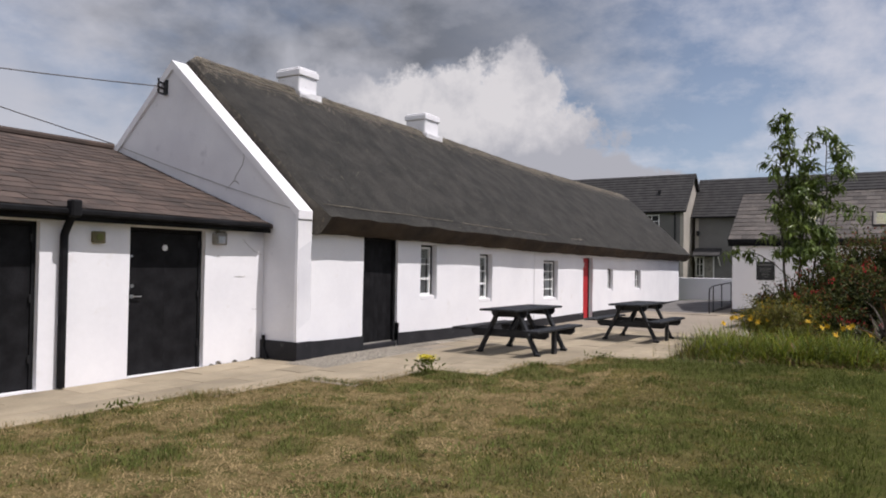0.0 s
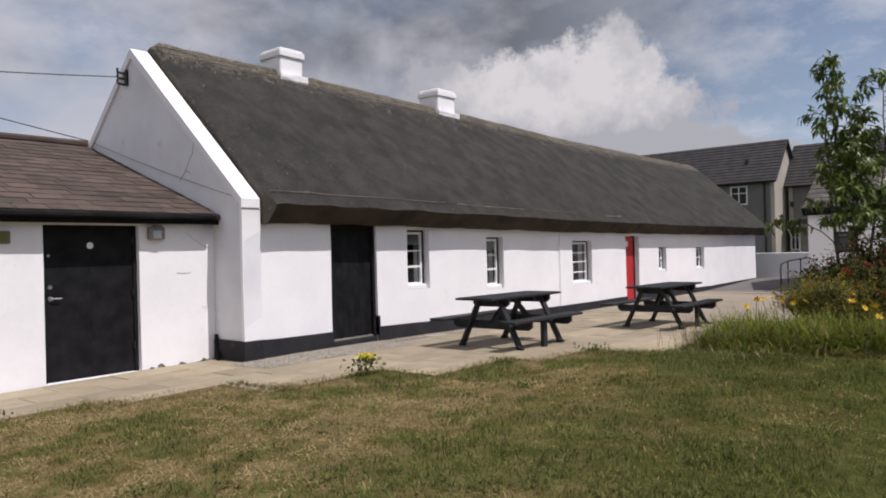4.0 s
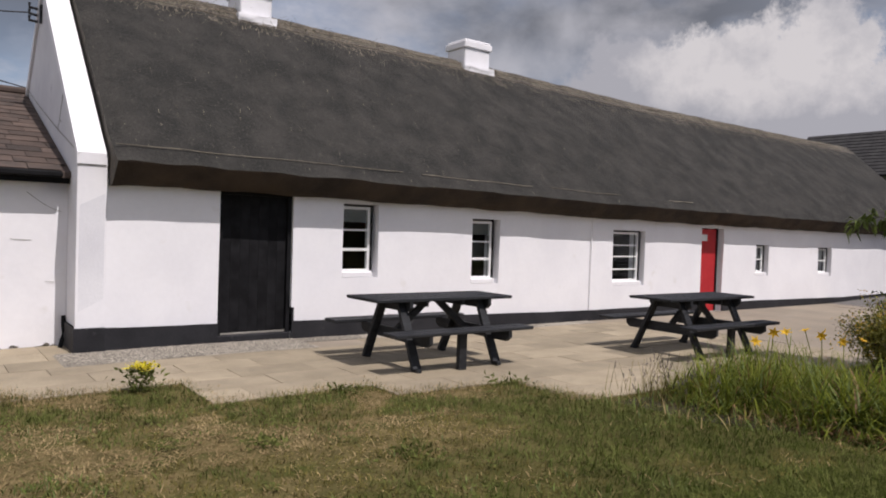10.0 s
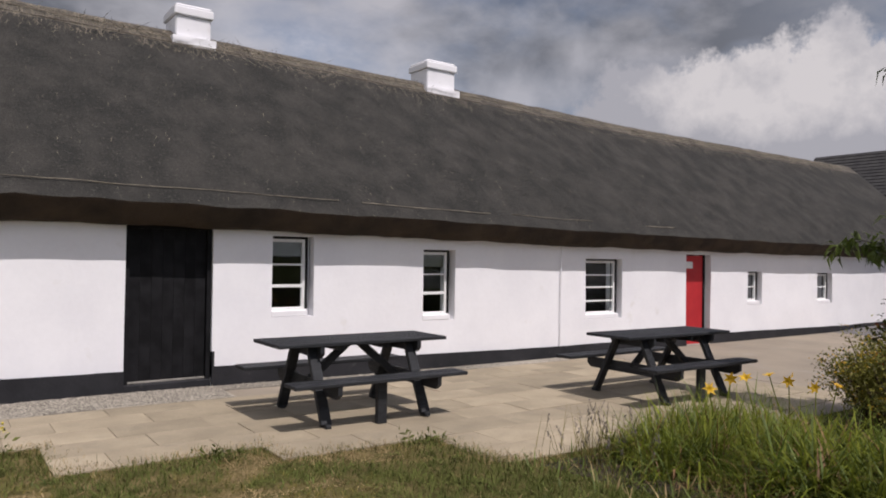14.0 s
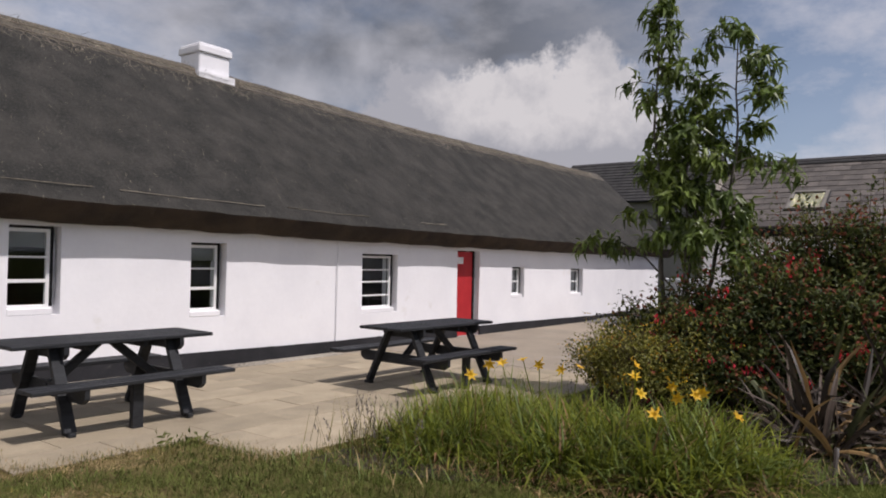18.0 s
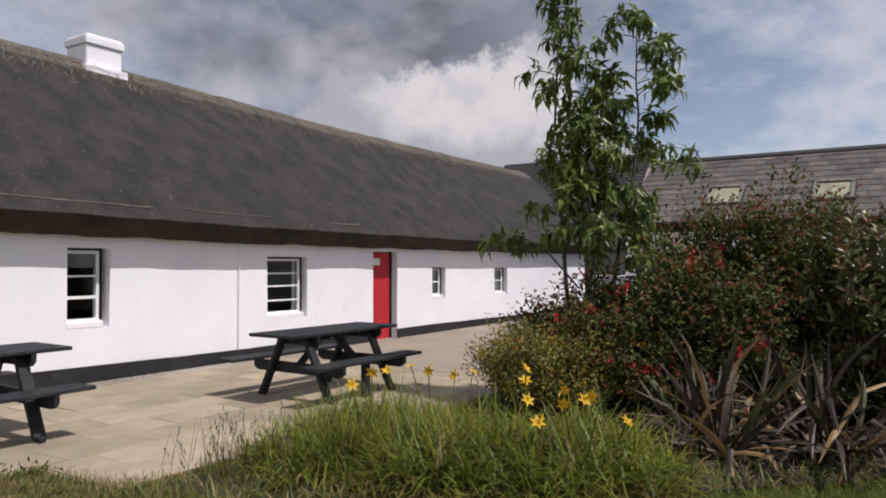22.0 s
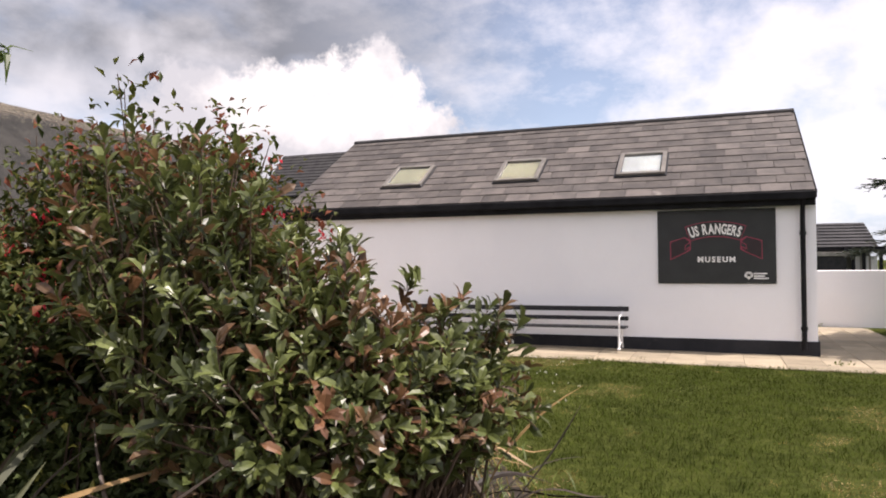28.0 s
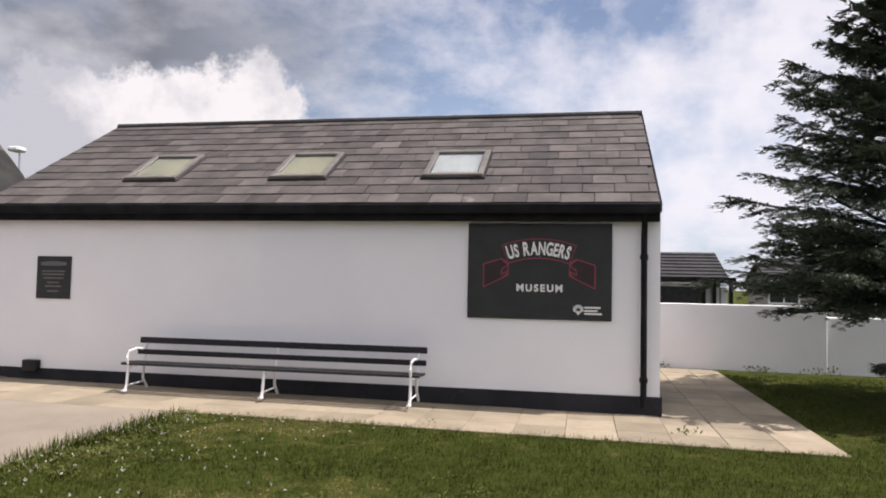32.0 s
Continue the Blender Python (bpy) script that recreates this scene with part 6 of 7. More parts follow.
        fl.build("flower", [YELLOW], st, "open yellow bloom")
    lav = thing("seeding_grass", (5.3, -5.2, lift(5) - 0.03), label="grey-purple seeding grasses at the bed corner", category="grass")
    sh = Sheaf()
    for k in range(120):
        p = Vector((rnd.gauss(0, 0.22), rnd.gauss(0, 0.30), 0))
        az = rnd.uniform(0, 2 * math.pi)
        d = Vector((math.cos(az) * 0.35, math.sin(az) * 0.35, 1)).normalized()
        ln = rnd.uniform(0.25, 0.6)
        sh.blade(p, d, Vector((-math.sin(az), math.cos(az), 0)), ln, 0.007, rnd.uniform(0.1, 0.5), 0, 4)
        if k % 2:
            for j in range(7):
                sh.leaf(p + d * (ln * (0.78 + 0.03 * j)) + Vector((0, 0, -0.03)), (unit(rnd) * 0.6 + Vector((0, 0, 0.8))).normalized(), unit(rnd), 0.028, 0.012, 1)
    sh.build("blades", [GRASS_OLIVE, SEED], lav)


build_lilies()


def build_fir():
    rnd = random.Random(51)
    t = thing("blue_fir", (23.0, -17.9, -0.28), label="spreading blue-green conifer with layered boughs", category="tree")
    wood, sh = B(), Sheaf()
    H = 7.6
    tube(wood, [(0, 0, 0), (0.03, 0.02, 0.8), (0.0, 0.05, 2.5), (0.03, 0, 4.2), (0.0, 0.0, 6), (0, 0, H)], 0.2, 10, 0.02)

    def spray(p, d, length, droop):
        """A flat frond of needle tufts."""
        n = max(3, int(length / 0.075))
        side = Vector((-d.y, d.x, 0)).normalized()
        for j in range(n):
            g = j / n
            q = p + d * (length * g) + Vector((0, 0, -droop * g * g))
            w = 0.13 * (1 - 0.55 * g)
            for _ in range(6):
                nd = (d * 0.9 + side * rnd.uniform(-0.9, 0.9) + Vector((0, 0, rnd.uniform(-0.25, 0.35)))).normalized()
                sh.leaf(q + side * rnd.uniform(-w, w) * 0.4 + unit(rnd) * 0.02, nd, (Vector((0, 0, 1)) + unit(rnd) * 0.35).normalized(), rnd.uniform(0.08, 0.15), 0.036, 0, 0.05, 0.2)

    def bough(z, az, reach, rise, dip):
        out = Vector((math.cos(az), math.sin(az), 0))
        side = Vector((-out.y, out.x, 0))
        pts, n = [Vector((0, 0, z))], 10
        for i in range(n):
            g = i / n
            pts.append(pts[-1] + out * (reach / n) + Vector((0, 0, (reach / n) * (rise - dip * g + 0.55 * max(0.0, g - 0.55)))) + side * rnd.uniform(-0.05, 0.05) * reach * 0.4)
        tube(wood, pts, 0.045 * (0.4 + reach / 4), 5, 0.008, caps=False)
        for i in range(2, n + 1):
            g = i / n
            for s in (-1, 1):
                tl = reach * (0.30 * (1.12 - 0.85 * g) + 0.03) * rnd.uniform(0.7, 1.2) + 0.12
                td = (side * s * rnd.uniform(0.7, 1.1) + out * rnd.uniform(0.6, 0.9) + Vector((0, 0, rnd.uniform(-0.12, 0.16)))).normalized()
                p = pts[i].lerp(pts[i - 1], rnd.random())
                spray(p, td, tl, rnd.uniform(0.05, 0.4) * tl)
                for k in (0.35, 0.65):
                    sd = (td * 0.7 + side * s * rnd.uniform(-0.6, 0.8) + out * 0.4).normalized()
                    spray(p + td * tl * k, sd, tl * 0.55, rnd.uniform(0.02, 0.22))
        spray(pts[-2], (pts[-1] - pts[-3]).normalized(), 0.4, 0.02)
    z = 1.55
    while z < H - 0.2:
        f = (z - 0.7) / (H - 0.7)
        many = 11 if z < 5.5 else 6
        turn = rnd.uniform(0, 1)
        for k in range(many):
            az = 2 * math.pi * (k + turn + rnd.uniform(-0.3, 0.3)) / many
            reach = (3.35 * (1 - f) ** 0.75 + 0.15) * rnd.uniform(0.5, 1.1)
            bough(z + rnd.uniform(-0.22, 0.22), az, reach, 0.16 + 0.5 * f, 0.35 * (1 - f))
        z += 0.3 if z < 2.2 else 0.75 if z < 2.5 else rnd.uniform(0.34, 0.48)
    bough(0.62, 2.35, 1.2, 0.05, 0.25)
    for az, reach in ((2.0, 2.5), (2.6, 2.7), (3.2, 2.6), (3.9, 2.3)):
        bough(1.5, az, reach, 0.07, 0.32)
    part("trunk", wood, FIR_BARK, t, "dark grey trunk and boughs", smooth=True)
    sh.build("crown", [FIR_NEEDLE], t)


build_fir()


# ---- bed soil, lawn blades, weeds ----
BED = ((4.75, -4.95), (4.95, -6.0), (5.6, -7.0), (6.6, -8.1), (7.7, -9.2), (9.0, -10.3), (10.2, -10.9), (11.6, -10.9), (13.0, -10.0), (13.6, -8.6), (13.2, -7.9), (11.5, -6.2), (9.8, -5.4), (7.5, -5.0))


def in_bed(x, y):
    hit = False
    for (x0, y0), (x1, y1) in zip(BED, BED[1:] + BED[:1]):
        if (y0 > y) != (y1 > y) and x < (x1 - x0) * (y - y0) / (y1 - y0) + x0:
            hit = not hit
    return hit


def build_bed():
    bm = B()
    v = [bm.verts.new((x, y, lift(x) - 0.006)) for x, y in BED]
    c = bm.verts.new((9.0, -7.8, -0.06))
    for a, b in zip(v, v[1:] + v[:1]):
        bm.faces.new((a, b, c))
    tagged(part("planting_bed", bm, SOIL), "bare dark soil of the planting bed", "flower bed", kind="structure")


build_bed()


def build_lawn():
    rnd = random.Random(61)

    def patch(x, y):
        return 0.8 * noise.noise(Vector((x * 0.5, y * 0.5, 3.3))) + 0.75 * noise.noise(Vector((x * 1.5, y * 1.5, 8.1))) + 0.55 * noise.noise(Vector((x * 4.1, y * 4.1, 2.1)))
    sh = Sheaf()
    zones = ((-8.0, 6.5, -8.0, -1.0, 1700), (-4.0, 9.5, -11.5, -8.0, 700), (9.0, 13.0, -14.5, -10.6, 1500), (13.0, 19.0, -14.5, -7.6, 1700), (13.0, 19.5, -18.5, -14.5, 1500), (19.5, 26.5, -20.0, -14.5, 900), (13.0, 19.5, -20.0, -18.5, 500))
    for x0, x1, y0, y1, dens in zones:
        for _ in range(int((x1 - x0) * (y1 - y0) * dens)):
            x, y = rnd.uniform(x0, x1), rnd.uniform(y0, y1)
            if lawn_paved(x, y, 0.05) or in_bed(x - 0.14, y - 0.12):
                continue
            green = 0.68 if x > 9 else 0.6 * max(0.0, min(1.0, (-y - 5.2) / 2.0 + 0.08 * (x + 1)))
            k = 2.3 * patch(x, y) + 0.02 + green * 1.7 + rnd.uniform(-0.25, 0.25)
            mat = 2 if k < -0.05 else 1 if k < 0.38 else 0
            if mat == 2 and green and rnd.random() < 0.7:
                mat = 1
            if mat == 0 and (green < 0.45 or (x < 9 and rnd.random() < 0.65)):
                mat = 3
            az = rnd.uniform(0, 2 * math.pi)
            lean = rnd.uniform(0.2, 1.1) if mat != 2 else rnd.uniform(0.5, 2.6)
            d = Vector((math.cos(az) * lean, math.sin(az) * lean, 1)).normalized()
            ln = rnd.uniform(0.025, 0.07) * (0.62 if x > 9 else 1.0) * (1.35 if mat in (0, 3) else 0.9) * (1.0 + 0.5 * max(0.0, min(1.0, k - 0.5)))
            sh.blade(Vector((x, y, surf(x, y) - 0.012)), d, Vector((-math.sin(az), math.cos(az), 0)), ln * (1.1 if mat == 2 else 1.0), rnd.uniform(0.005, 0.010) * (1.3 if mat == 2 else 1.0), rnd.uniform(0.2, 1.2), mat, 2)
    ob = sh.build("lawn_grass", [GRASS_GREEN, GRASS_OLIVE, GRASS_DRY, GRASS_PALE])
    tagged(ob, "short lawn grass, green mixed with dry straw blades", "grass", kind="stuff")
    # rough undergrowth of the bed and its edge
    sh = Sheaf()
    for _ in range(38000):
        x, y = rnd.uniform(3.9, 14.0), rnd.uniform(-11.4, -4.9)
        if not in_bed(x + 0.18 * rnd.gauss(0, 1), y + 0.18 * rnd.gauss(0, 1)) or lawn_paved(x, y, 0.0):
            continue
        az = rnd.uniform(0, 2 * math.pi)
        lean = rnd.uniform(0.1, 1.0)
        d = Vector((math.cos(az) * lean, math.sin(az) * lean, 1)).normalized()
        sh.blade(Vector((x, y, lift(x) - 0.02)), d, Vector((-math.sin(az), math.cos(az), 0)), rnd.uniform(0.06, 0.25), rnd.uniform(0.008, 0.018), rnd.uniform(0.3, 1.6), rnd.choices((0, 1, 2), (6, 2, 2))[0], 3)
    tagged(sh.build("undergrowth", [GRASS_LUSH, GRASS_OLIVE, GRASS_DRY]), "rough grass and weeds under the shrubs", "grass", kind="stuff")
    # rough grass and weeds along the paving edge
    sh = Sheaf()
    edge = [(-7 + 0.05 * k, -0.9) for k in range(100)]
    corners = ((-2.0, -0.9), (-2.0, -1.25), (-0.32, -1.25), (-0.32, -2.22), (1.28, -2.22), (1.28, -3.22), (2.95, -3.22), (2.95, -3.72), (4.53, -3.72), (4.53, -4.78), (5.5, -4.78))
    for (ax, ay), (bx_, by) in zip(corners, corners[1:]):
        n = int(math.hypot(bx_ - ax, by - ay) / 0.04)
        edge += [(ax + (bx_ - ax) * k / n, ay + (by - ay) * k / n) for k in range(n)]
    for cx, cy in ((-2.0, -1.25), (-0.32, -2.22), (1.28, -3.22), (2.95, -3.72), (4.53, -4.78)):
        edge += [(cx + abs(rnd.gauss(0, 0.22)), cy + abs(rnd.gauss(0, 0.10))) for _ in range(26)] + [(cx + rnd.gauss(0, 0.12), cy + abs(rnd.gauss(0, 0.25))) for _ in range(16)]
    edge += [(13.6 + 0.04 * k, -7.75) for k in range(134)] + [(18.9, -7.75 - 0.04 * k) for k in range(195)]
    for x, y in edge:
        strong = 0.4 + 0.6 * max(0, noise.noise(Vector((x * 1.4, y * 1.4, 1.5))) + 0.35)
        creep = 0.13 * noise.noise(Vector((x * 1.1, y * 1.1, 9.0))) + 0.05 * noise.noise(Vector((x * 4, y * 4, 4.0)))
        for k in range(int(18 * strong) + 4):
            p = Vector((x + rnd.gauss(0, 0.08), y + rnd.gauss(0, 0.09) - 0.03 + creep * (y < -0.8), surf(x, y) - 0.02))
            az = rnd.uniform(0, 2 * math.pi)
            lean = rnd.uniform(0.1, 0.8)
            d = Vector((math.cos(az) * lean, math.sin(az) * lean, 1)).normalized()
            m = 2 if (x < 5 and rnd.random() < 0.6) else 0 if rnd.random() < 0.35 else 1 if rnd.random() < 0.4 else 3
            lush = 0.62
            if 13 < x < 18.8:
                m, lush = 0 if rnd.random() < 0.8 else 3, 1.35
            sh.blade(p, d, Vector((-math.sin(az), math.cos(az), 0)), rnd.uniform(0.05, 0.13) * (0.6 + strong * 0.7) * lush, 0.009 * lush, rnd.uniform(0.2, 1.2), m, 3)
    tagged(sh.build("edge_grass", [GRASS_GREEN, GRASS_OLIVE, GRASS_DRY, GRASS_PALE]), "rough grass creeping over the paving edge", "grass", kind="stuff")
    # broad-leaved weeds in the lawn
    sh = Sheaf()
    spots = [(rnd.uniform(-6, 6), rnd.uniform(-7.8, -1.6)) for _ in range(170)] + [(rnd.uniform(13.8, 19), rnd.uniform(-12, -7.7)) for _ in range(40)] + [(rnd.uniform(13.8, 18.8), -7.8 - abs(rnd.gauss(0, 0.4))) for _ in range(150)]
    for x, y in spots:
        if lawn_paved(x, y, 0.0) or in_bed(x, y):
            continue
        r = rnd.uniform(0.04, 0.15)
        for k in range(16):
            az = rnd.uniform(0, 2 * math.pi)
            q = Vector((x + math.cos(az) * r * rnd.random() * 1.3, y + math.sin(az) * r * rnd.random() * 1.3, surf(x, y) + rnd.uniform(-0.01, 0.03)))
            sh.leaf(q, (Vector((math.cos(az), math.sin(az), rnd.uniform(0.2, 0.9)))).normalized(), Vector((0, 0, 1)), rnd.uniform(0.03, 0.075), 0.02, 0, 0.3)
    tagged(sh.build("lawn_weeds", [GRASS_PALE]), "low green weeds scattered in the lawn", "weeds", kind="stuff")
    # lusher tufts standing in the dry turf
    sh = Sheaf()
    for _ in range(150):
        x, y = rnd.uniform(-6.5, 6), rnd.uniform(-7.8, -1.6)
        r = rnd.uniform(0.06, 0.22)
        for k in range(int(420 * r)):
            qx, qy = x + rnd.gauss(0, r), y + rnd.gauss(0, r * 0.8)
            if lawn_paved(qx, qy, 0.05) or in_bed(qx, qy):
                continue
            az = rnd.uniform(0, 2 * math.pi)
            lean = rnd.uniform(0.2, 1.2)
            d = Vector((math.cos(az) * lean, math.sin(az) * lean, 1)).normalized()
            sh.blade(Vector((qx, qy, surf(qx, qy) - 0.012)), d, Vector((-math.sin(az), math.cos(az), 0)), rnd.uniform(0.04, 0.085), rnd.uniform(0.007, 0.013), rnd.uniform(0.3, 1.3), 0 if rnd.random() < 0.75 else 1, 2)
    tagged(sh.build("grass_tufts", [GRASS_LUSH, GRASS_DRY]), "lush green tufts standing in the dry lawn", "grass", kind="stuff")
    sh = Sheaf()
    for k in range(330):
        x, y = rnd.uniform(13.6, 18.8), rnd.uniform(-10.5, -7.8)
        if rnd.random() > (y + 10.7) / 2.6:
            continue
        q = Vector((x, y, surf(x, y) + rnd.uniform(0.03, 0.06)))
        for j in range(5):
            sh.leaf(q, unit(rnd), unit(rnd), 0.016, 0.014, 0)
    tagged(sh.build("clover_flowers", [WHITE_PETAL]), "tiny white clover heads in the grass", "flowers", kind="stuff")


def lawn_paved(x, y, grow):
    if x > 18.95 - grow:
        return y > -15.5 and x < 27.2
    if x > 13.6:
        return y > -7.75 - grow
    if x > 6.0:
        return y > -5.0
    for edge_x, edge_y in STEPS:
        if x < edge_x:
            return y > edge_y - grow
    return False


build_lawn()


def build_edge_weeds():
    rnd = random.Random(71)
    for (x, y, h, n, yellow) in ((0.84, -2.42, 0.24, 150, True), (-3.1, -1.05, 0.16, 40, False), (2.5, -3.4, 0.12, 40, False), (4.3, -3.85, 0.14, 30, False), (19.6, -13.95, 0.11, 26, False), (19.3, -10.9, 0.06, 14, False), (25.9, -0.35, 0.3, 80, False), (-4.6, -1.05, 0.12, 40, False), (27.1, -14.3, 0.18, 50, False), (27.0, -16.4, 0.2, 60, False), (27.1, -17.6, 0.25, 60, False), (-1.6, -3.6, 0.1, 60, False), (1.2, -4.6, 0.11, 70, False), (-3.2, -4.4, 0.1, 60, False), (2.0, -5.4, 0.12, 70, False)):
        t = thing("weed", (x, y, surf(x, y) - 0.01), label="yellow-flowered ragwort at the paving edge" if yellow else "small leafy green weed in the grass edge", category="weed")
        sh = Sheaf()
        for k in range(n):
            flat = 0.35 if yellow else 0.75
            p = Vector((rnd.gauss(0, h * flat), rnd.gauss(0, h * flat), rnd.uniform(0, h * (1.0 if yellow else 0.6))))
            sh.leaf(p, (unit(rnd) + Vector((0, 0, 0.6))).normalized(), unit(rnd), rnd.uniform(0.05, 0.09) * min(1.0, h / 0.14), 0.028 * min(1.0, h / 0.14), 0, 0.2)
        sh.build("leaves", [GRASS_PALE], t)
        if yellow:
            sh = Sheaf()
            for k in range(230):
                p = Vector((rnd.gauss(0.02, h * 0.27), rnd.gauss(0, h * 0.27), h * rnd.uniform(0.9, 1.15)))
                sh.leaf(p, (unit(rnd) + Vector((0, 0, 0.8))).normalized(), Vector((0, 0, 1)), 0.03, 0.022, 0, 0.1)
            sh.build("blossom", [LEMON], t)


build_edge_weeds()


# ---- paving, gravel, roof slates: the small pieces ----
def slab_mesh(w, d, seed):
    bm = B()
    box(bm, (0.003, 0.003, -0.05), (w - 0.003, d - 0.003, 0.0), bevel=0.004)
    rnd = random.Random(seed)
    for v in bm.verts:
        v.co.x += rnd.uniform(-0.002, 0.002)
        v.co.y += rnd.uniform(-0.002, 0.002)
    me = bpy.data.meshes.new("slab")
    bm.to_mesh(me)
    bm.free()
    me.materials.append(SLAB)
    return me


def build_paving():
    base = B()
    xs = np.arange(-9, 11.01, 0.5)
    for a, b in zip(xs, xs[1:]):
        edge = next(e for x, e in STEPS if (a + b) / 2 < x) + 0.05
        for y0, y1 in ((edge, -2.0), (max(edge, -2.0), -0.02), (0.0, 0.76)):
            if y0 >= y1 or (y0 == 0.0 and a > 0.6):
                continue
            v = [base.verts.new((x, y, surf(x, y) - h)) for h in (0.009, 0.2) for x in (a, b) for y in (y0, y1)]
            for f in ((0, 2, 3, 1), (0, 1, 5, 4), (2, 6, 7, 3), (0, 4, 6, 2), (1, 3, 7, 5)):
                base.faces.new([v[k] for k in f])
    for xa, xb, y0, y1 in ((18.97, MUS_X - 0.03, -15.45, -3.0), (MUS_X - 0.03, 27.1, -15.45, MUS_Y0 - 0.03)):
        v = [base.verts.new((x, y, surf(19.2, y) - h)) for h in (0.011, 0.2) for x in (xa, xb) for y in (y0, y1)]
        for f in ((0, 2, 3, 1), (0, 1, 5, 4), (2, 6, 7, 3), (0, 4, 6, 2), (1, 3, 7, 5)):
            base.faces.new([v[k] for k in f])
    pv = part("pavement", base, CONCRETE)
    tagged(pv, "buff sandstone paving slabs stepping down to the lawn", "paving", kind="structure")
    rnd = random.Random(81)
    lines = (0.75, 0.2, -0.35, -0.86, -1.25, -1.74, -2.22, -2.72, -3.22, -3.72, -4.25, -4.78)
    small = [slab_mesh(0.6, 0.6, k + 9) for k in range(3)]

    def lay(me, x, y, z, turn=0.0, fall=0.0):
        ob = new("slab", me)
        ob.parent = pv
        ob.matrix_basis = pose(x, y, z, rnd.uniform(-0.12, 0.12) + fall, rnd.uniform(-0.12, 0.12) + turn, rnd.uniform(-0.15, 0.15))
    for row, (top, low) in enumerate(zip(lines, lines[1:])):
        d = top - low
        whole = [slab_mesh(0.9, d, k + 3 * row) for k in range(2)]
        half = slab_mesh(0.45, d, row + 50)
        if low > -1.0:
            x = -8.2
        else:
            i = next(k for k, (_, e) in enumerate(STEPS) if e <= low + 0.02)
            x = STEPS[i - 1][0] if i else -8.2
        end = 0.64 if low > -0.4 else 10.75
        first = row % 2
        while x < end - 0.2:
            w = 0.45 if first or x + 0.9 > end + 0.05 else 0.9
            first = False
            if not (low > -0.9 and 0.40 <= x < 3.55):
                tilt = -math.degrees(math.atan((surf(x + w, low) - surf(x, low)) / w))
                fall = math.degrees(math.atan((surf(x, top) - surf(x, low)) / d))
                lay(half if w < 0.5 else rnd.choice(whole), x, low, surf(x, low) + rnd.uniform(-0.004, 0.003), tilt, fall)
            x += w
    for c in range(3):
        for r in range(21):
            lay(rnd.choice(small), 18.93 + 0.595 * c, -15.5 + 0.6 * r, surf(19.2, -15.5 + 0.6 * r) + 0.002 + rnd.uniform(-0.003, 0.003), 0.0, 0.43)
    for c in range(10):
        for r in range(3):
            lay(rnd.choice(small), 20.72 + 0.6 * c, -15.5 + 0.6 * r, surf(20.7, -15.5 + 0.6 * r) + 0.002 + rnd.uniform(-0.003, 0.003), 0.0, 0.43)
    # the wide yard in front of the museum
    bm = B()
    n = 20
    for i in range(n):
        xa, xb = 10.8 + 8.13 * i / n, 10.8 + 8.13 * (i + 1) / n
        v = [bm.verts.new((x, y, surf(x, y) - 0.004)) for x in (xa, xb) for y in (-7.75, -0.02)]
        w = [bm.verts.new((q.co.x, q.co.y, q.co.z - 0.1)) for q in v]
        bm.faces.new((v[0], v[2], v[3], v[1]))
        bm.faces.new((v[0], v[1], w[1], w[0]))
        bm.faces.new((v[2], w[2], w[3], v[3]))
        bm.faces.new((v[0], w[0], w[2], v[2]))
        bm.faces.new((v[1], v[3], w[3], w[1]))
    bmesh.ops.remove_doubles(bm, verts=bm.verts, dist=0.001)
    tagged(part("yard_concrete", bm, CONCRETE), "wide pale concrete yard, worn and stained", "yard", kind="structure")
    bm = B()
    box(bm, (18.93, -3.0, -0.3), (19.8, -0.02, -0.154))
    box(bm, (19.801, -3.6, -0.3), (20.67, -2.452, -0.156))
    box(bm, (20.671, -3.19, -0.3), (27.89, -2.452, -0.156))
    tagged(part("yard_concrete", bm, CONCRETE), "pale concrete apron at the foot of the ramp", "yard", kind="structure")


build_paving()


def build_gravel():
    def outer(x):
        return -0.86 if x < 3.55 else -0.36

    bm = B()
    for k in range(18):
        xa, xb = 0.43 + 0.52 * k, 0.43 + 0.52 * (k + 1)
        y0 = outer((xa + xb) / 2)
        v = [bm.verts.new((x, y, surf(x, y) - h)) for h in (-0.004, 0.15) for x in (xa, xb) for y in (y0, -0.033)]
        for f in ((0, 2, 3, 1), (0, 1, 5, 4), (2, 6, 7, 3), (0, 4, 6, 2), (1, 3, 7, 5)):
            bm.faces.new([v[k] for k in f])
    tagged(part("gravel_strip", bm, GRAVEL), "strip of grey gravel along the foot of the wall", "gravel", kind="structure")
    rnd = random.Random(91)
    verts, faces = [], []
    for k in range(13000):
        x, y = rnd.uniform(0.45, 3.52) if rnd.random() < 0.75 else rnd.uniform(0.45, 8.5), -0.04 - abs(rnd.gauss(0, 0.5))
        if y < outer(x) + 0.02:
            continue
        r = rnd.uniform(0.006, 0.018)
        p = Vector((x, y, surf(x, y) + 0.006))
        i = len(verts)
        for d in ((1, 0, 0), (0, 1, 0), (-1, 0, 0), (0, -1, 0), (0, 0, 0.8)):
            verts.append(tuple(p + Vector(d) * r * rnd.uniform(0.7, 1.3)))
        faces += [(i, i + 1, i + 4), (i + 1, i + 2, i + 4), (i + 2, i + 3, i + 4), (i + 3, i, i + 4)]
    me = bpy.data.meshes.new("gravel_stones")
    me.from_pydata(verts, [], faces)
    me.materials.append(GRAVEL)
    tagged(new("gravel_stones", me), "loose small grey stones", "gravel", kind="stuff")


build_gravel()


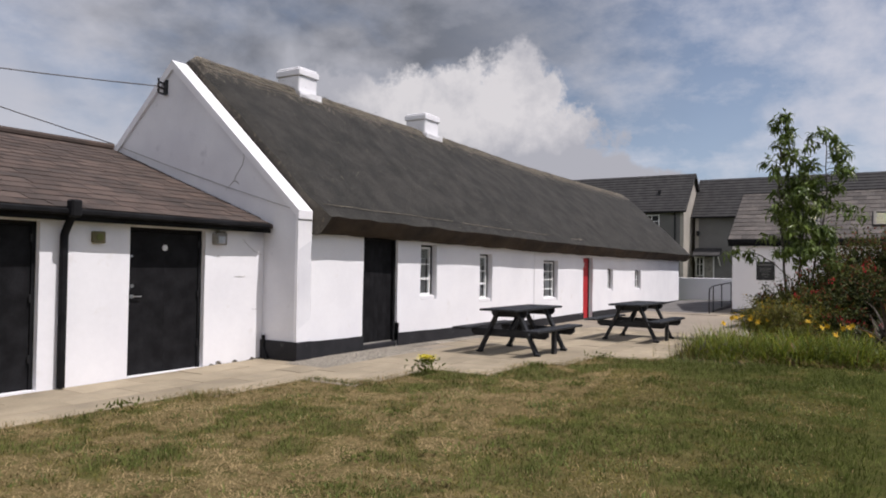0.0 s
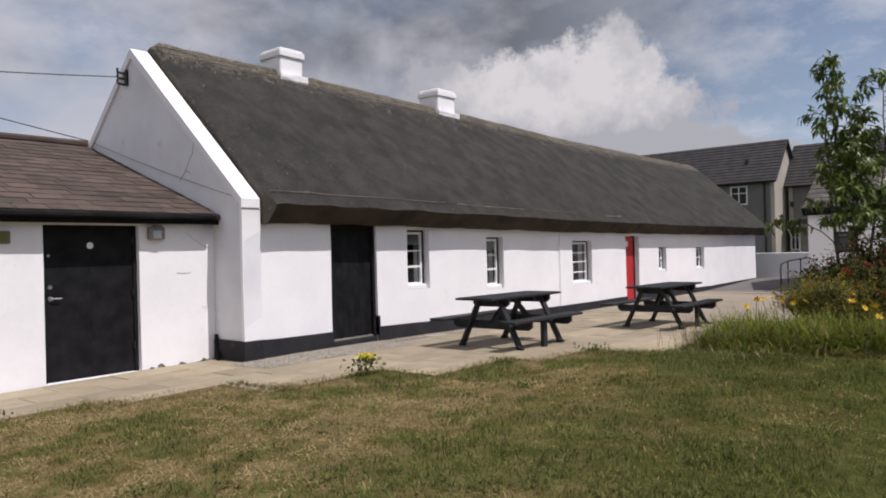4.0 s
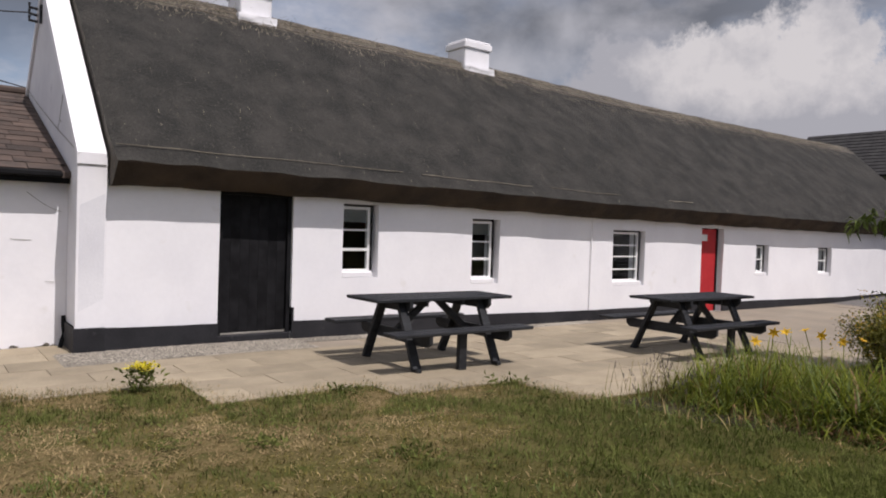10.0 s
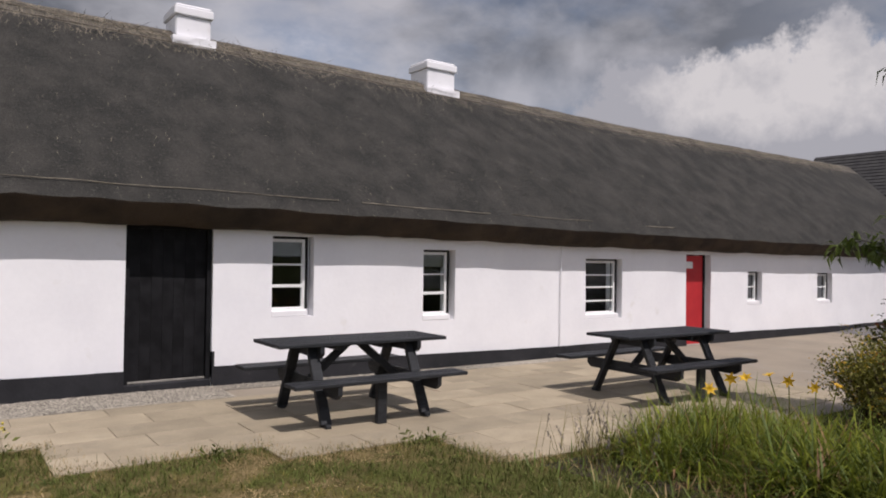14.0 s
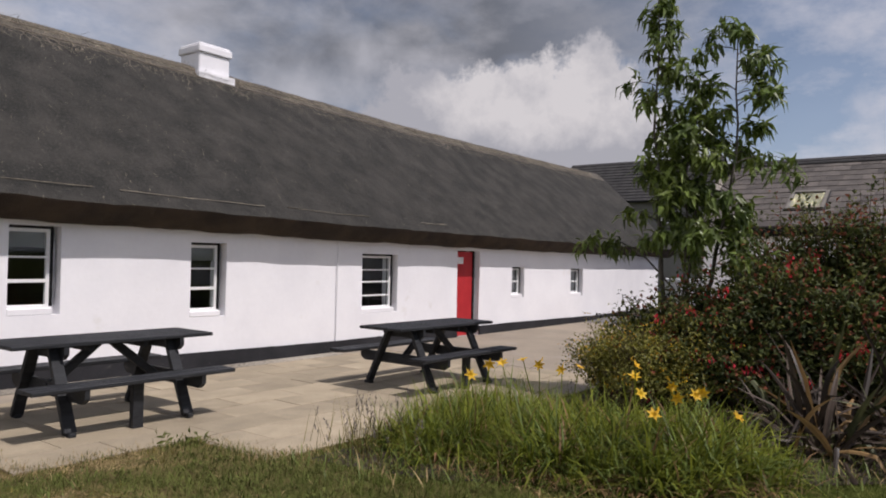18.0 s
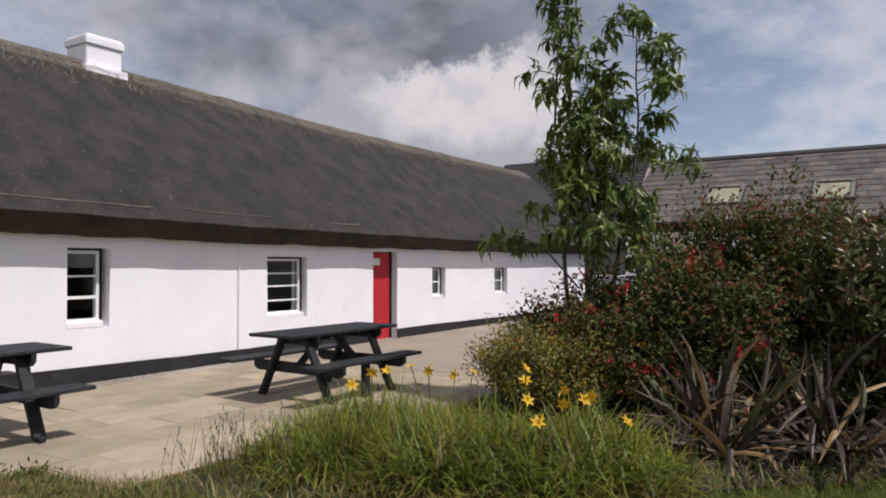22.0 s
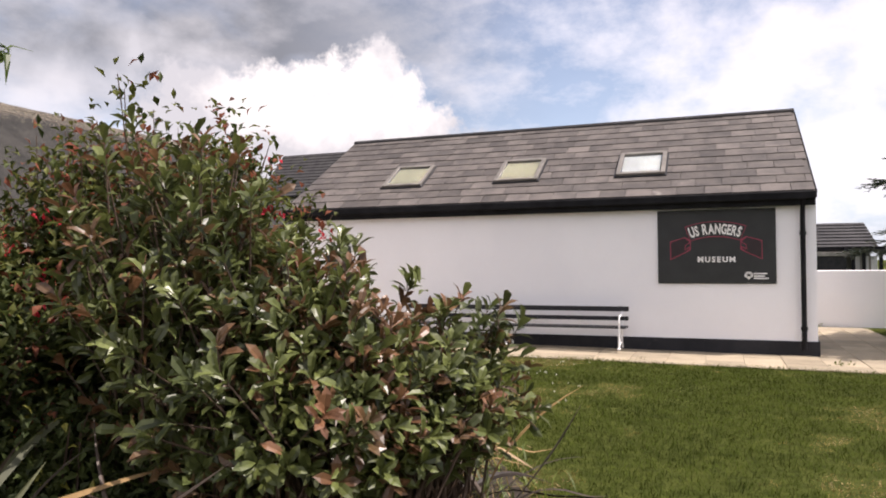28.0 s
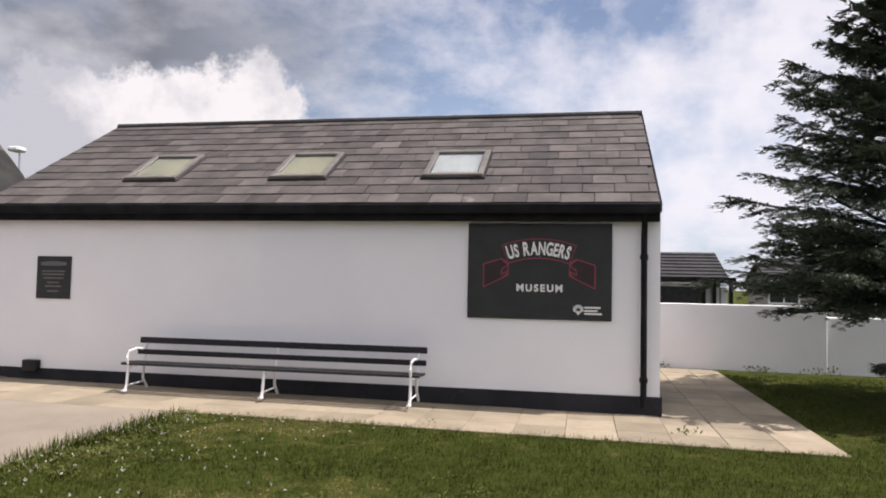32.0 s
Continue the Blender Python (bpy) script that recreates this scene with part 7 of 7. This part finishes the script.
def build_museum_slates():
    mu, deck, e, up, nrm, slope, length = MUSEUM
    rows, al, upv = slate_rows(e + nrm * 0.004, (0, -1, 0), up, length, slope, 0.338, 0.47, 0.01, 7, lap=1.25)
    rnd = random.Random(101)
    rest = B()
    made = 0
    for o, w, h, nr, r in rows:
        run = (o - e).dot(upv)
        h = min(h, slope - run)
        if made < 300:
            bm = B()
            slate_into(bm, o, w, h, nr, al, upv, 0.013, rnd)
            part("slate", bm, SLATE, deck)
            made += 1
        else:
            slate_into(rest, o, w, h, nr, al, upv, 0.013, rnd)
    tagged(part("slate_remainder", rest, SLATE, deck), kind="stuff")


build_museum_slates()


def build_ridge_straw():
    """Loose straws and stitched rods along the ridge and the eave."""
    rnd = random.Random(111)
    sh = Sheaf()
    for k in range(13000):
        x = rnd.uniform(1.05, 26.4)
        g = abs(rnd.gauss(0, 0.2))
        if rnd.random() < 0.25:
            g = rnd.uniform(0, 0.6)
        y, z = slope_point(x, min(1.0, 1.0 - (g - 0.04) / 3.5))
        z += 0.02
        d = (Vector((0, -0.72, -0.65)) + unit(rnd) * 0.55)
        d.z = min(d.z, -0.28)
        d.normalize()
        sh.blade(Vector((x, y, z)), d, Vector((1, 0, 0)) if abs(d.x) < 0.7 else Vector((0, 0.7, 0.7)), rnd.uniform(0.06, 0.20), 0.008, 0.1, 0, 2)
    for k in range(900):
        x = rnd.uniform(1.05, 26.4)
        f = rnd.random()
        y, z = slope_point(x, f)
        z += 0.015
        d = (Vector((0, -0.72, -0.65)) + unit(rnd) * 0.35).normalized()
        sh.blade(Vector((x, y, z)), d, Vector((1, 0, 0)), rnd.uniform(0.04, 0.12), 0.007, 0.0, 0, 2)
    # cut straw ends along the lip and the underside
    for k in range(15000):
        x = rnd.uniform(1.05, 26.4)
        f = rnd.random()
        y, z = -0.17 - 0.23 * f, eave_z(x) - 0.01 + 0.25 * f
        d = (Vector((0, -0.75, -0.6)) + unit(rnd) * 0.35).normalized()
        sh.blade(Vector((x, y + 0.02, z + 0.02)), d, Vector((1, 0, 0)), rnd.uniform(0.015, 0.055), 0.008, 0.2, 1, 2)
    cot = bpy.data.objects["cottage"]
    tagged(sh.build("loose_straw", [STRAW, EAVE], cot), kind="stuff")

    def on_roof(x, f, up=0.03):
        y, z = slope_point(x, f)
        return Vector((x, y - 0.01, z + up))
    for f, x0, x1 in ((0.055, 1.05, 5.3), (0.052, 5.6, 8.2), (0.056, 8.5, 10.6), (0.05, 12.0, 13.1), (0.915, 1.05, 26.3), (0.965, 1.05, 26.3)):
        pts = [on_roof(x, f + 0.006 * noise.noise(Vector((x, f, 2))), 0.014 + 0.012 * noise.noise(Vector((x * 2.5, f, 5)))) for x in np.arange(x0, x1, 0.22)]
        part("stitched_rod", tube(B(), pts, 0.0065, 5), STRAW, cot, "thin stitched straw rope")
    # wisps pulled loose below the ridge and by the chimneys
    sh = Sheaf()
    for k in range(1100):
        x = rnd.choice((rnd.gauss(3.4, 0.7), rnd.gauss(5.2, 0.8), rnd.gauss(9.2, 0.7), rnd.uniform(1.2, 25)))
        y, z = slope_point(min(max(x, 1.1), 26), 1.0 - abs(rnd.gauss(0, 0.085)))
        d = (unit(rnd) + Vector((0, -0.6, -0.55))).normalized()
        sh.blade(Vector((x, y, z + 0.03)), d, Vector((1, 0, 0)) if abs(d.x) < 0.7 else Vector((0, 0.7, 0.7)), rnd.uniform(0.08, 0.22), 0.009, 0.3, 0, 3)
    tagged(sh.build("loose_wisp", [STRAW], cot), kind="stuff")


build_ridge_straw()
